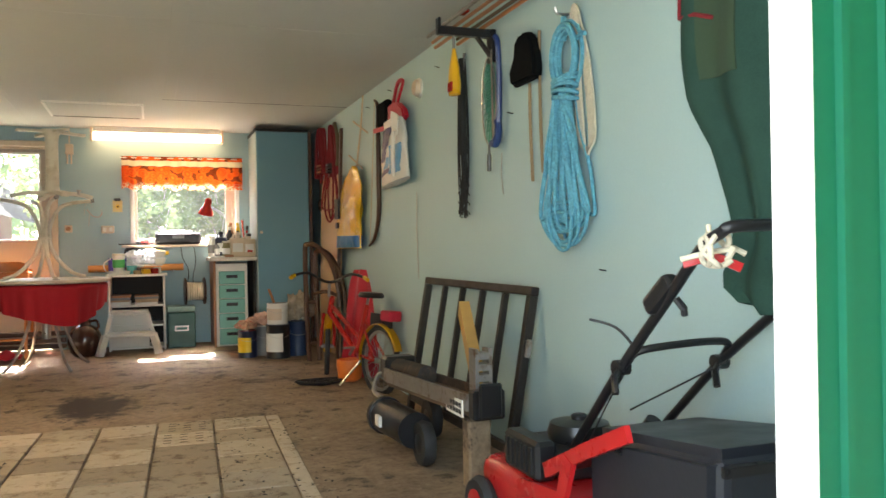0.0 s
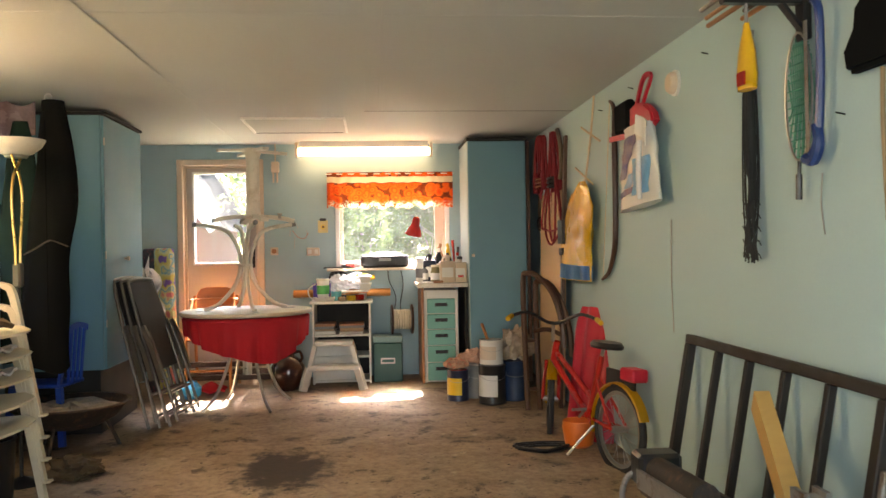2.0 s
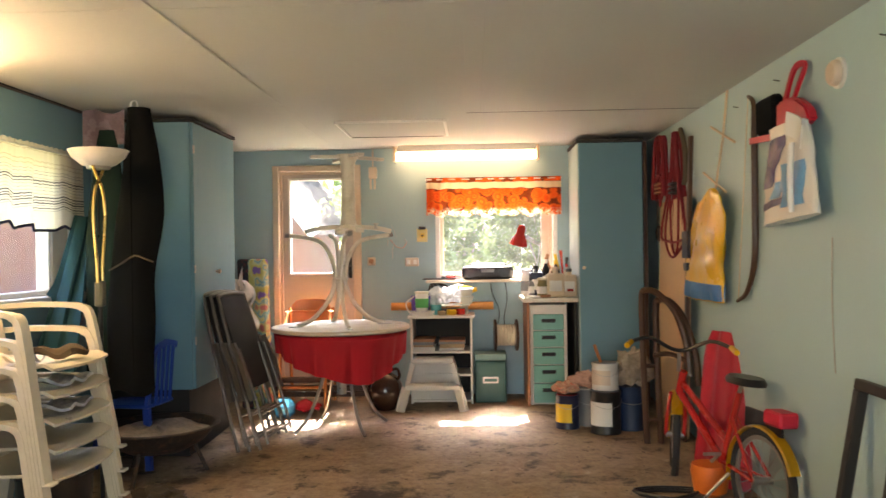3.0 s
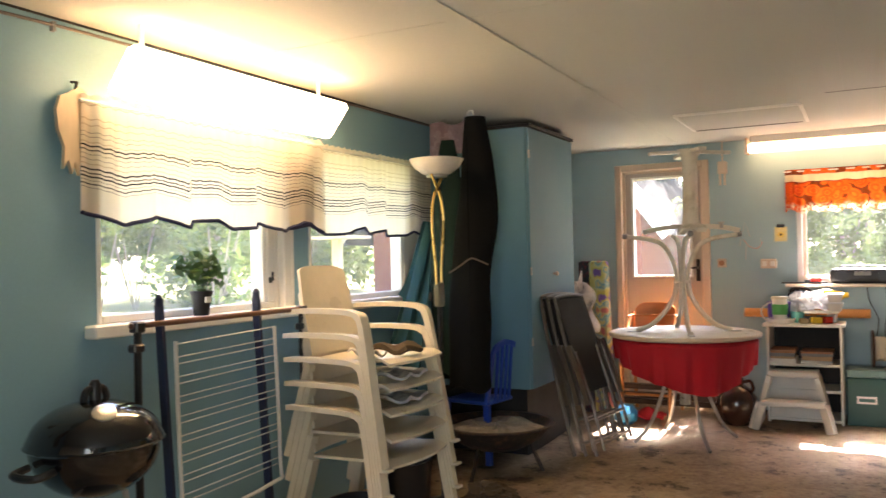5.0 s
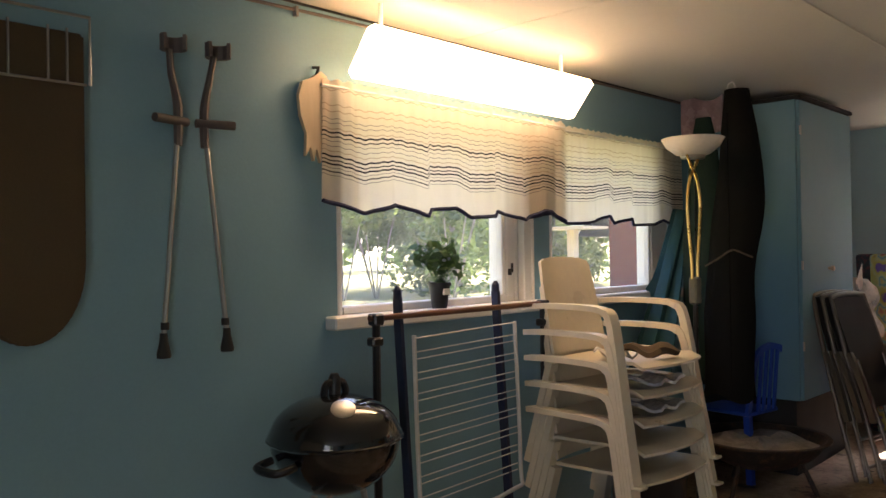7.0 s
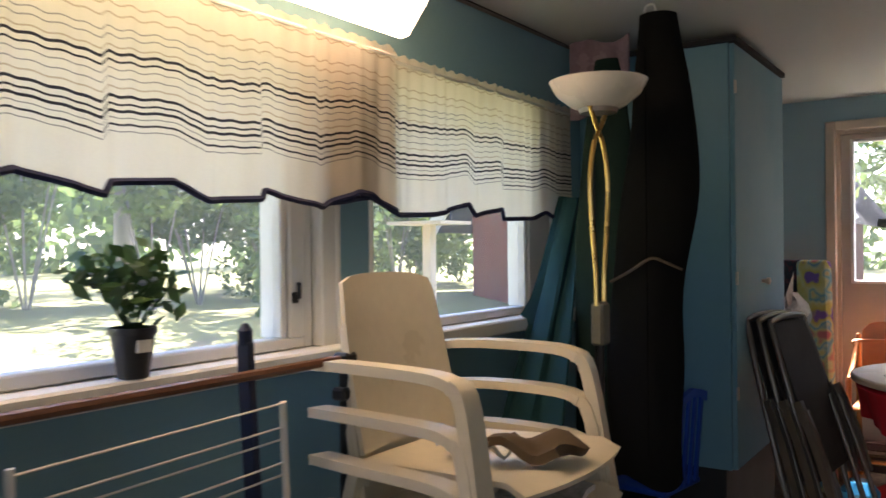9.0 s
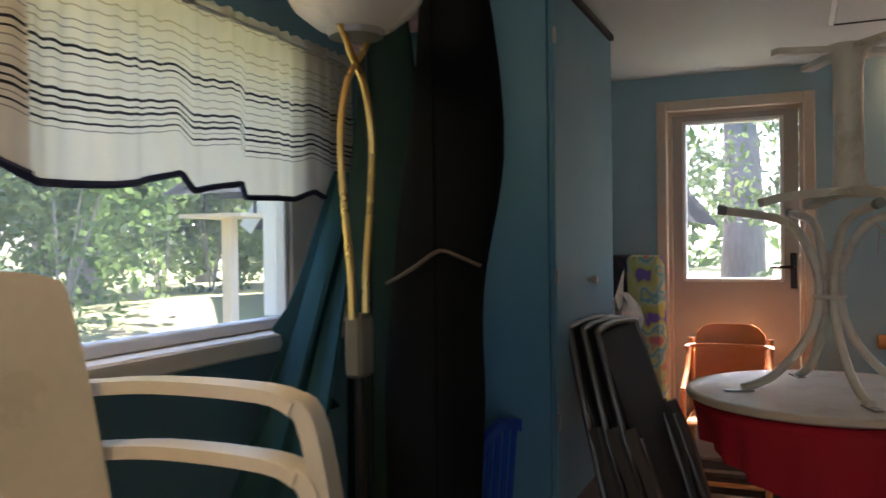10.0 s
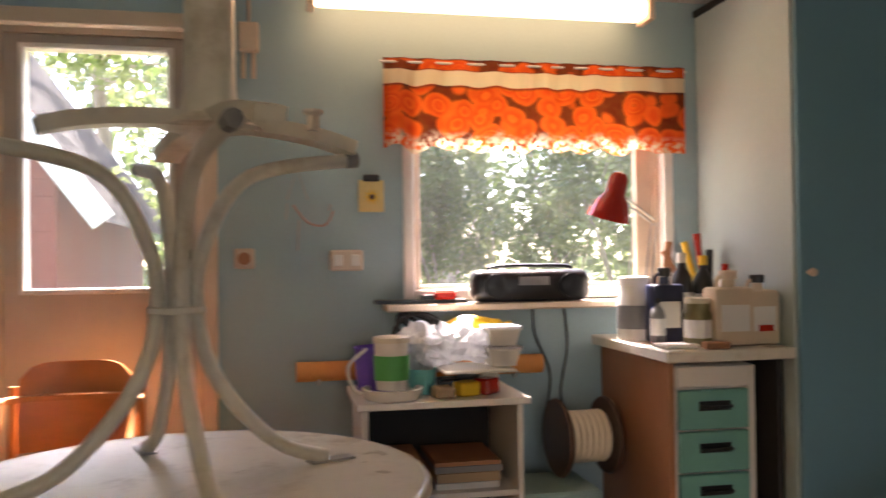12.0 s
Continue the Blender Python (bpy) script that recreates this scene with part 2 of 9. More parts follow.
def structure(name, bm, material, label, category):
    return single(name, bm, material, label, category, kind="structure")


def build_shell():
    bm = bmesh.new()
    ys = [2.27, 6.3, 9.5, 10.1]
    for y0, y1 in zip(ys, ys[1:]):
        vs = [bm.verts.new(p) for p in ((XL - 0.1, y0, floor_z(y0)), (XR + 0.1, y0, floor_z(y0)), (XR + 0.1, y1, floor_z(y1)), (XL - 0.1, y1, floor_z(y1)))]
        bm.faces.new(vs)
    bmesh.ops.remove_doubles(bm, verts=bm.verts, dist=1e-4)
    bmesh.ops.solidify(bm, geom=list(bm.faces), thickness=0.15)
    fl = structure("floor", bm, M_CONC, "worn brown concrete garage floor with oil stains", "floor")
    structure("ceiling", boxes((XL - 0.12, XR + 0.12, YF - 0.1, YB + 0.12, HC, HC + 0.12)), M_CEIL, "pale painted board ceiling", "ceiling")
    # left wall with two window openings
    x0, x1 = XL - 0.16, XL
    z0, z1 = -0.1, HC
    a, b, c, d = 5.275, 6.45, 6.575, 7.86
    s, t = 1.075, 1.93
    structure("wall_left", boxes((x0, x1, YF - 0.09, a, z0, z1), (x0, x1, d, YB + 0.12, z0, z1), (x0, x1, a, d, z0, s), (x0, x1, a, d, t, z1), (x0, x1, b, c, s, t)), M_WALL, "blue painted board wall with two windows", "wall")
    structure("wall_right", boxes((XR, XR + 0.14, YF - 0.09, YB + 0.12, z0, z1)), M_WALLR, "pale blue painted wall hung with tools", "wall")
    y0, y1 = YB, YB + 0.14
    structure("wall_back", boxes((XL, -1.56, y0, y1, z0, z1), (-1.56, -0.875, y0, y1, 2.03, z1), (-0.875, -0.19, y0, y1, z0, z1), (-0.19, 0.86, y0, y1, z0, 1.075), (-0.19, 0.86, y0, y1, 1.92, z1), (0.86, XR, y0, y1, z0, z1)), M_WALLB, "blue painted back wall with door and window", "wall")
    structure("wall_front", boxes((XL, -0.377, 2.34, YF, z0, z1), (0.857, XR, 2.34, YF, z0, z1), (-0.377, 0.857, 2.34, YF, 2.08, z1)), M_WHITE, "white painted front wall round the garage opening", "wall")
    return fl


FLOOR = build_shell()


def frame_bars(bm, axis, c0, c1, a0, a1, z0, z1, w):
    """Four bars of a frame in the plane of a wall: axis 'x' or 'y' is the wall's normal."""
    rows = ((a0, a0 + w, z0, z1), (a1 - w, a1, z0, z1), (a0 + w, a1 - w, z0, z0 + w), (a0 + w, a1 - w, z1 - w, z1))
    for p, q, r, s in rows:
        if axis == "x":
            box(bm, c0, c1, p, q, r, s, bevel=0.004)
        else:
            box(bm, p, q, c0, c1, r, s, bevel=0.004)


def side_window(n, a, b, post, catch, s=1.075, t=1.93):
    """post: how wide the white woodwork on the far side is."""
    w = thing("window_%d" % n, "white wooden casement window onto the garden", "window", (XL, (a + b) / 2, s), kind="structure")
    bm = bmesh.new()
    frame_bars(bm, "x", XL - 0.155, XL + 0.006, a, b, s, t, 0.018)
    box(bm, XL - 0.15, XL + 0.003, b - 0.075, b - 0.018, s + 0.018, t - 0.018, bevel=0.004)
    part("window_frame", bm, M_WHITE, w, world=True)
    e = b - 0.08
    bm = bmesh.new()
    frame_bars(bm, "x", XL - 0.09, XL - 0.03, a + 0.02, e, s + 0.02, t - 0.02, 0.03)
    box(bm, XL - 0.085, XL - 0.025, b - post, e - 0.03, s + 0.05, t - 0.05, bevel=0.006)
    box(bm, XL - 0.11, XL - 0.03, b - post - 0.026, b - post - 0.004, s + 0.05, t - 0.05, bevel=0.004)
    part("sash", bm, M_WHITE, w, world=True)
    g = part("pane", boxes((XL - 0.062, XL - 0.058, a + 0.045, b - post - 0.01, s + 0.045, t - 0.045)), M_GLASS, w, world=True)
    g.visible_shadow = False
    bm = bmesh.new()
    tube(bm, [(XL - 0.03, b - catch, s + 0.155), (XL - 0.01, b - catch, s + 0.155), (XL - 0.01, b - catch, s + 0.195)], 0.006, 6)
    box(bm, XL - 0.034, XL - 0.02, b - catch - 0.012, b - catch + 0.012, s + 0.14, s + 0.17, bevel=0.003)
    part("catch", bm, M_BLACK, w, "dark metal window catch", world=True)
    return w


side_window(1, 5.275, 6.45, 0.17, 0.15)
side_window(2, 6.575, 7.86, 0.27, 0.185)
structure("window_sill_left", boxes((XL, XL + 0.065, 5.215, 7.93, 1.048, 1.097), bevel=0.006), M_WHITE, "white painted wooden window sill", "window sill")


def back_window():
    w = thing("window_3", "white wooden window above the workbench", "window", (0.33, YB, 1.075), kind="structure")
    a, b, s, t = -0.19, 0.86, 1.075, 1.92
    bm = bmesh.new()
    frame_bars(bm, "y", YB - 0.012, YB + 0.13, a, b, s, t, 0.04)
    part("window_frame", bm, M_WHITE, w, world=True)
    bm = bmesh.new()
    frame_bars(bm, "y", YB + 0.03, YB + 0.08, a + 0.04, b - 0.04, s + 0.03, t - 0.04, 0.028)
    box(bm, b - 0.135, b - 0.068, YB + 0.035, YB + 0.075, s + 0.06, t - 0.06, bevel=0.003)
    part("sash", bm, M_CREAM, w, world=True)
    g = part("pane", boxes((a + 0.05, b - 0.12, YB + 0.052, YB + 0.056, s + 0.04, t - 0.05)), M_GLASSB, w, world=True)
    g.visible_shadow = False


back_window()
structure("window_sill_back", boxes((-0.27, 0.62, YB - 0.14, YB, 1.045, 1.07), bevel=0.005), M_CREAM, "cream wooden window sill", "window sill")


def back_door():
    d = thing("door_1", "closed beige half-glazed back door", "door", (-1.22, YB, 0.08), kind="structure")
    bm = bmesh.new()
    a, b, s, t = -1.605, -0.835, 0.075, 2.075
    for p in ((a, a + 0.055, s, t), (b - 0.055, b, s, t), (a + 0.055, b - 0.055, t - 0.055, t)):
        box(bm, p[0], p[1], YB - 0.022, YB + 0.02, p[2], p[3], bevel=0.005)
    for p in ((a + 0.045, a + 0.075, s, t - 0.045), (b - 0.075, b - 0.045, s, t - 0.045), (a + 0.075, b - 0.075, t - 0.075, t - 0.045)):
        box(bm, p[0], p[1], YB + 0.02, YB + 0.13, p[2], p[3])
    part("door_frame", bm, M_CREAM, d, "cream painted door casing", world=True)
    gx0, gx1, gz0, gz1 = -1.475, -0.985, 1.125, 1.965
    bm = boxes((-1.528, gx0, YB + 0.035, YB + 0.075, 0.085, 1.998), (gx1, -0.912, YB + 0.035, YB + 0.075, 0.085, 1.998), (gx0, gx1, YB + 0.035, YB + 0.075, gz1, 1.998), (gx0, gx1, YB + 0.035, YB + 0.075, 0.085, gz0))
    leaf = part("door_leaf", bm, M_DOOR, d, world=True)
    bm = bmesh.new()
    frame_bars(bm, "y", YB + 0.026, YB + 0.085, gx0 - 0.004, gx1 + 0.004, gz0 - 0.004, gz1 + 0.004, 0.02)
    part("glazing_bead", bm, M_WHITE, leaf, "white glazing bead", world=True)
    g = part("pane", boxes((gx0, gx1, YB + 0.053, YB + 0.057, gz0, gz1)), M_GLASSB, leaf, world=True)
    g.visible_shadow = False
    bm = bmesh.new()
    box(bm, -0.955, -0.925, YB + 0.026, YB + 0.036, 1.09, 1.27, bevel=0.004)
    tube(bm, [(-0.94, YB + 0.03, 1.2), (-0.94, YB - 0.03, 1.2), (-1.05, YB - 0.035, 1.2)], 0.008, 8)
    part("door_handle", bm, M_BLACK, leaf, "black lever handle and plate", world=True)


back_door()


# front opening: jamb and green cladding outside
structure("trim_front", boxes((0.83, 0.842, 2.312, 2.385, 0, 2.079), (-0.376, -0.35, 2.312, 2.385, 0, 2.079), (-0.35, 0.83, 2.312, 2.385, 2.055, 2.079), bevel=0.003), M_WHITE, "white painted door jamb of the garage opening", "trim")


def cladding():
    w = thing("cladding", "green profiled cladding on the garage front", "cladding", (0, 2.25, 0), kind="structure")
    for k, (x0, x1) in enumerate(((0.844, 1.9), (-2.6, -0.38))):
        bm = bmesh.new()
        pts = []
        x = x0
        while x < x1 - 0.001:
            for dx, dy in ((0, 0), (0.05, 0), (0.056, -0.008), (0.07, -0.008), (0.076, 0)):
                pts.append((x + dx, 2.328 + dy))
            x += 0.08
        n = len(pts) - 1
        sheet(bm, n, 1, lambda u, v: V((pts[round(u * n)][0], pts[round(u * n)][1], -0.1 + v * 2.5)), thick=0.004)
        part("clad_panel", bm, M_GREEN, w, world=True)
    part("clad_panel", boxes((-0.376, 0.856, 2.3, 2.335, 2.085, 2.4)), M_GREEN, w, world=True)


cladding()

# ---- lamps of the place ----
M_TUBE = glow("lamp_diffuser_glow", (1.0, 0.7, 0.36), 2.3)
M_TUBE2 = glow("tube_glow", (1.0, 0.64, 0.33), 0.7)


def wall_lamp():
    """The long tilted fitting over the side windows."""
    a, b = 5.245, 6.555
    t = thing("fluorescent_lamp", "lit long white fluorescent lamp tilted over the windows", "lamp", (XL + 0.12, 5.9, 1.95))
    bm = bmesh.new()
    prof = [(XL + 0.262, 2.105), (XL + 0.275, 2.08), (XL + 0.165, 1.942), (XL + 0.135, 1.94), (XL + 0.118, 1.965), (XL + 0.225, 2.10)]
    rings = [[bm.verts.new((x, y, z)) for x, z in prof] for y in (a, b)]
    for j in (0, 1, 2, 3):
        bm.faces.new((rings[0][j], rings[0][j + 1], rings[1][j + 1], rings[1][j]))
    bm.faces.new((rings[0][5], rings[0][0], rings[1][0], rings[1][5]))
    bm.faces.new(rings[0])
    bm.faces.new(rings[1][::-1])
    part("diffuser", bm, M_TUBE, t, "glowing opal diffuser", world=True)
    bm = bmesh.new()
    rings = [[bm.verts.new((x - 0.003, y, z)) for x, z in prof] for y in (a, b)]
    for j in (4,):
        bm.faces.new((rings[0][j], rings[0][j + 1], rings[1][j + 1], rings[1][j]))
    bmesh.ops.solidify(bm, geom=list(bm.faces), thickness=0.003)
    part("reflector", bm, M_WHITE, t, "white sheet-metal back", world=True)
    for y in (a + 0.09, b - 0.13):
        bm = bmesh.new()
        tube(bm, [(XL + 0.19, y, 2.06), (XL + 0.19, y, HC)], 0.009, 8)
        part("bracket", bm, M_WHITE, t, world=True)
    part("backing", boxes((XL + 0.165, XL + 0.18, a + 0.02, b - 0.02, 2.02, 2.07)), M_WHITE, t, world=True)
    return t


wall_lamp()


def back_lamp():
    a, b = -0.53, 0.70
    t = thing("fluorescent_lamp", "lit warm white fluorescent tube lamp over the workbench", "lamp", ((a + b) / 2, 9.86, 2.08))
    bm = bmesh.new()
    box(bm, a + 0.02, b - 0.02, 9.80, 9.90, 2.085, 2.155, bevel=0.02, seg=3)
    part("diffuser", bm, M_TUBE2, t, "glowing opal diffuser", world=True)
    part("housing", boxes((a + 0.04, b - 0.04, 9.80, 9.90, 2.157, HC), bevel=0.004), M_WHITE, t, world=True)
    for x in (a, b - 0.022):
        part("end_cap", boxes((x, x + 0.022, 9.792, 9.908, 2.075, 2.2), bevel=0.004), M_CREAM, t, world=True)


back_lamp()

# ---- outside ----
M_LEAF = mat("leaf_green", (0.13, 0.195, 0.06), 0.5, vary=0.4, big=2.0, fine=9, bump=0, through_light=0.5)
M_LEAF2 = mat("leaf_light_green", (0.21, 0.28, 0.09), 0.5, vary=0.4, big=2.0, fine=9, bump=0, through_light=0.5)
M_BARK = mat("bark", (0.33, 0.29, 0.25), 0.9, vary=0.35, big=6, fine=30, bump=0.6, grain=(1, 1, 0.25))
M_GRASS = mat("grass_ground", (0.22, 0.22, 0.08), 0.95, vary=0.4, big=1.2, fine=25, bump=0.6, dirt=(0.2, 0.15, 0.09))
M_BARN = mat("red_boards", (0.24, 0.055, 0.035), 0.7, vary=0.2, big=3, fine=40, bump=0.2, grain=(1, 1, 0.2))
M_ROOF = mat("roof_felt", (0.05, 0.05, 0.05), 0.9, vary=0.2)


def ground_z(x, y):
    up = 0.0
    if x < XL - 0.2:
        up = min(0.75, (XL - 0.2 - x) * 0.16)
    if y > YB + 0.2:
        up = max(up, min(0.55, (y - YB - 0.2) * 0.1))
    if y < 2.27:
        up = min(up, 0) - min(0.3, (2.27 - y) * 0.16)
    return up - 0.02


def build_ground():
    bm = bmesh.new()
    xs = [-400, -60, -25, -15] + [-11 + k * 0.5 for k in range(39)] + [12, 25, 60, 400]
    ys = [-400, -60, -20, -8] + [-3 + k * 0.5 for k in range(61)] + [35, 50, 90, 400]
    g = {}
    for i, x in enumerate(xs):
        for j, y in enumerate(ys):
            inside = XL - 0.1 < x < XR + 0.1 and 2.3 < y < YB + 0.1
            z = -0.3 if inside else ground_z(x, y) + 0.05 * noise.noise((x * 0.5, y * 0.5, 0))
            if not inside and XL - 0.6 < x < XR + 0.6 and 1.9 < y < YB + 0.6:
                z = min(z, -0.04)
            g[i, j] = bm.verts.new((x, y, z))
    for i in range(len(xs) - 1):
        for j in range(len(ys) - 1):
            bm.faces.new((g[i, j], g[i + 1, j], g[i + 1, j + 1], g[i, j + 1]))
    single("ground", bm, M_GRASS, "sunlit grass and earth round the garage", "ground", kind="structure", smooth=True)


build_ground()


def leaf_cloud(rng, n, centre, size, leaf, holes=0.0):
    """Leaf quads strewn through an uneven crown, as vertex and face lists."""
    vs, fs = [], []
    c = np.array(centre)
    while len(fs) < n:
        p = rng.normal(0, 1, 3)
        p /= np.linalg.norm(p)
        p *= rng.uniform(0.35, 1.0) ** 0.5
        q = c + p * np.array(size)
        w = noise.noise(V(q * (1.6 / max(size[0], 0.5))) + V((centre[0], 3.1, 0.7)))
        if w < holes - 0.12 or np.linalg.norm(p) > 0.8 + 0.5 * w:
            continue
        a = V(rng.normal(0, 1, 3)).normalized()
        b = a.orthogonal().normalized()
        l = leaf * rng.uniform(0.6, 1.3)
        o = V(q)
        k = len(vs)
        vs += [o - a * l, o + b * l * 0.5, o + a * l, o - b * l * 0.5]
        fs.append((k, k + 1, k + 2, k + 3))
    return vs, fs


def tree(name, at, height, crown, trunk_r, n, leaf, mat_leaf, seed, label, kind=""):
    rng = np.random.default_rng(seed)
    t = thing(name, label, name.replace("_", " "), at, kind=kind)
    bm = bmesh.new()
    lean = rng.normal(0, 0.03, 2)
    top = V((lean[0] * height, lean[1] * height, height * 0.75))
    tube(bm, smooth_path([(0, 0, -0.2), (0.02, 0, height * 0.2), top * 0.6, top], 4), [trunk_r * (1.3 - k / 12) for k in range(13)], 10)
    limbs = []
    for k in range(7):
        s = rng.uniform(0.4, 0.9)
        b = top * s
        ang = rng.uniform(0, 6.28)
        e = b + V((math.cos(ang) * crown[0] * 0.7, math.sin(ang) * crown[1] * 0.7, crown[2] * rng.uniform(0.1, 0.6)))
        tube(bm, smooth_path([b, (b + e) / 2 + V((0, 0, 0.15)), e], 3), [trunk_r * 0.4 * (1 - i / 8) for i in range(7)], 6)
        limbs.append(e)
    part("trunk", bm, M_BARK, t, smooth=True)
    vs, fs = [], []
    per = n // (len(limbs) + 2)
    for e in limbs + [top, top + V((0, 0, crown[2] * 0.5))]:
        a, b = leaf_cloud(rng, per, e, [c * rng.uniform(0.45, 0.75) for c in crown], leaf)
        fs += [tuple(i + len(vs) for i in f) for f in b]
        vs += a
    me = bpy.data.meshes.new("crown")
    me.from_pydata(vs, [], fs)
    me.materials.append(mat_leaf)
    c = new("crown", me)
    c.parent = t
    return t


def bush(at, size, n, leaf, mat_leaf, seed):
    rng = np.random.default_rng(seed)
    t = thing("bush", "leafy green bush in the garden", "bush", at)
    bm = bmesh.new()
    for k in range(5):
        ang = rng.uniform(0, 6.28)
        tube(bm, [(0, 0, -0.1), (math.cos(ang) * size[0] * 0.3, math.sin(ang) * size[1] * 0.3, size[2] * 0.7), (math.cos(ang) * size[0] * 0.6, math.sin(ang) * size[1] * 0.6, size[2] * 1.3)], [0.014, 0.01, 0.004], 5)
    part("stems", bm, M_BARK, t)
    vs, fs = [], []
    for k in range(6):
        o = rng.normal(0, 0.45, 3) * np.array(size) + np.array([0, 0, size[2]])
        a, b = leaf_cloud(rng, n // 6, o, [c * rng.uniform(0.4, 0.75) for c in size], leaf)
        fs += [tuple(i + len(vs) for i in f) for f in b]
        vs += a
    me = bpy.data.meshes.new("leaves")
    me.from_pydata(vs, [], fs)
    me.materials.append(mat_leaf)
    c = new("leaves", me)
    c.parent = t


def garden():
    rng = np.random.default_rng(5)
    # beyond the side windows
    for k in range(16):
        x, y = -7.6 - rng.uniform(0, 1.5), 2.5 + k * 0.95
        if y > 12.2:
            x = min(x, -8.6)
        bush((x, y, ground_z(x, y)), (0.9, 0.9, 1.25 + rng.uniform(0, 0.6)), 5200, 0.055, M_LEAF2 if k % 3 else M_LEAF, 340 + k)
    for k in range(9):
        x, y = -6.8 - rng.uniform(0, 4.5), 4.0 + k * 1.6 + rng.uniform(-0.4, 0.4)
        if y > 12.2 and x < -2:
            x = min(x, -8.0)
        bush((x, y, ground_z(x, y)), (1.0 + rng.uniform(0, 0.5), 1.0, 0.9 + rng.uniform(0, 0.7)), 2400, 0.05, M_LEAF2 if k % 2 else M_LEAF, 40 + k)
    for k, (x, y, h) in enumerate(((-9.5, 6, 7), (-11, 9.5, 8), (-8.5, 12.5, 7), (-13, 13, 9), (-12, 3.5, 8), (-10.5, 17, 9))):
        tree("tree", (x, y, ground_z(x, y)), h, (2.4, 2.4, 1.8), 0.16, 3000, 0.11, M_LEAF, 70 + k, "tall leafy deciduous tree in the garden")
    # beyond the back wall
    for k in range(10):
        x, y = -0.9 + k * 0.75 + rng.uniform(-0.3, 0.3), 15.0 + rng.uniform(0, 3.5)
        bush((x, y, ground_z(x, y)), (1.1, 1.0, 1.2 + rng.uniform(0, 0.7)), 5200, 0.055, M_LEAF if k % 2 else M_LEAF2, 90 + k)
    for k, (x, y, h) in enumerate(((2.0, 21, 10), (5.5, 19, 9), (-0.2, 25, 11), (-4, 24, 11), (8.5, 23, 10), (3.6, 27, 12), (-8, 27, 12))):
        tree("tree", (x, y, ground_z(x, y)), h, (2.8, 2.8, 2.4), 0.17, 3600, 0.11, M_LEAF2, 120 + k, "tall leafy deciduous tree behind the garage")
    tree("tree", (-1.75, 20.0, 0.5), 11, (3.0, 3.0, 2.2), 0.3, 4500, 0.11, M_LEAF2, 140, "big tree with a thick grey trunk behind the door")
    # added trees, out of view, that keep sky light off the garage front
    for k, (x, y, h) in enumerate(((3.2, -3.0, 8), (2.6, -0.6, 6), (0.6, -1.9, 7), (-1.6, -0.9, 6), (0.0, -6.0, 8), (5.5, 1.0, 7), (6.5, 5.5, 8), (-4.0, -8.0, 9), (5.0, -8.0, 9))):
        tree("tree", (x, y, ground_z(x, y)), h, (2.6, 2.6, 2.2), 0.15, 5200, 0.14, M_LEAF, 160 + k, "unseen leafy tree added to shade the garage front")
    # far woods all round; the unseen front part is added to hold back sky light
    vs, fs = [], []
    rng = np.random.default_rng(8)
    for k in range(120):
        ang = rng.uniform(-3.1416, 3.1416)
        r = rng.uniform(24, 34)
        x, y = math.sin(ang) * r, 7 + math.cos(ang) * r
        for z in (2.0, 5.0, 8.5):
            a, b = leaf_cloud(rng, 190, (x, y, z + rng.uniform(-1, 1)), (2.9, 2.9, 2.4), 0.28)
            fs += [tuple(i + len(vs) for i in f) for f in b]
            vs += a
    me = bpy.data.meshes.new("far_woods")
    me.from_pydata(vs, [], fs)
    me.materials.append(M_LEAF)
    tagged(new("far_woods", me), "dense green summer woods behind the garden, carried round unseen in front", "woods", kind="stuff")


garden()


def red_house():
    h = thing("house", "small red board house with white gable trim", "house", (-4.6, 14.3, 0.3))
    x0, x1, y0, y1, ze = -6.8, -2.45, 14.3, 18.5, 1.75
    xm = (x0 + x1) / 2
    zt = ze + 0.4 + (x1 - xm) * 1.3
    bm = bmesh.new()
    out = [(x0, 0), (x1, 0), (x1, ze + 0.4), (xm, zt), (x0, ze + 0.4)]
    rings = [[bm.verts.new((x, y, z)) for x, z in out] for y in (y0, y1)]
    for j in range(5):
        k = (j + 1) % 5
        bm.faces.new((rings[0][j], rings[0][k], rings[1][k], rings[1][j]))
    bm.faces.new(rings[0])
    bm.faces.new(rings[1][::-1])
    wall = part("wall", bm, M_BARN, h, world=True)
    lap = bmesh.new()
    z = 0.2
    while z < zt - 0.2:
        hw = (x1 - xm) if z < ze + 0.4 else max(0.05, (zt - z) / 1.3)
        box(lap, xm - hw, xm + hw, y0 - 0.018, y0 - 0.001, z, z + 0.13)
        z += 0.145
    part("boarding", lap, M_BARN, wall, world=True)
    for s in (1, -1):
        bm = bmesh.new()
        e = V((xm + s * (x1 - xm + 0.45), 0, ze + 0.4 - 0.45 * 1.3))
        p = V((xm, 0, zt + 0.06))
        for q, r in ((e, p),):
            vs = [bm.verts.new(v) for v in (V((q.x, y0 - 0.4, q.z)), V((r.x, y0 - 0.4, r.z)), V((r.x, y1 + 0.3, r.z)), V((q.x, y1 + 0.3, q.z)))]
            f = bm.faces.new(vs)
            bmesh.ops.solidify(bm, geom=[f], thickness=0.08)
        part("roof", bm, M_ROOF, h, world=True)
        bm = bmesh.new()
        tube(bm, [(e.x, y0 - 0.42, e.z), (p.x, y0 - 0.42, p.z)], 0, flat=(0.03, 0.19))
        part("bargeboard", bm, M_WHITE, h, "white painted bargeboard", world=True)


red_house()


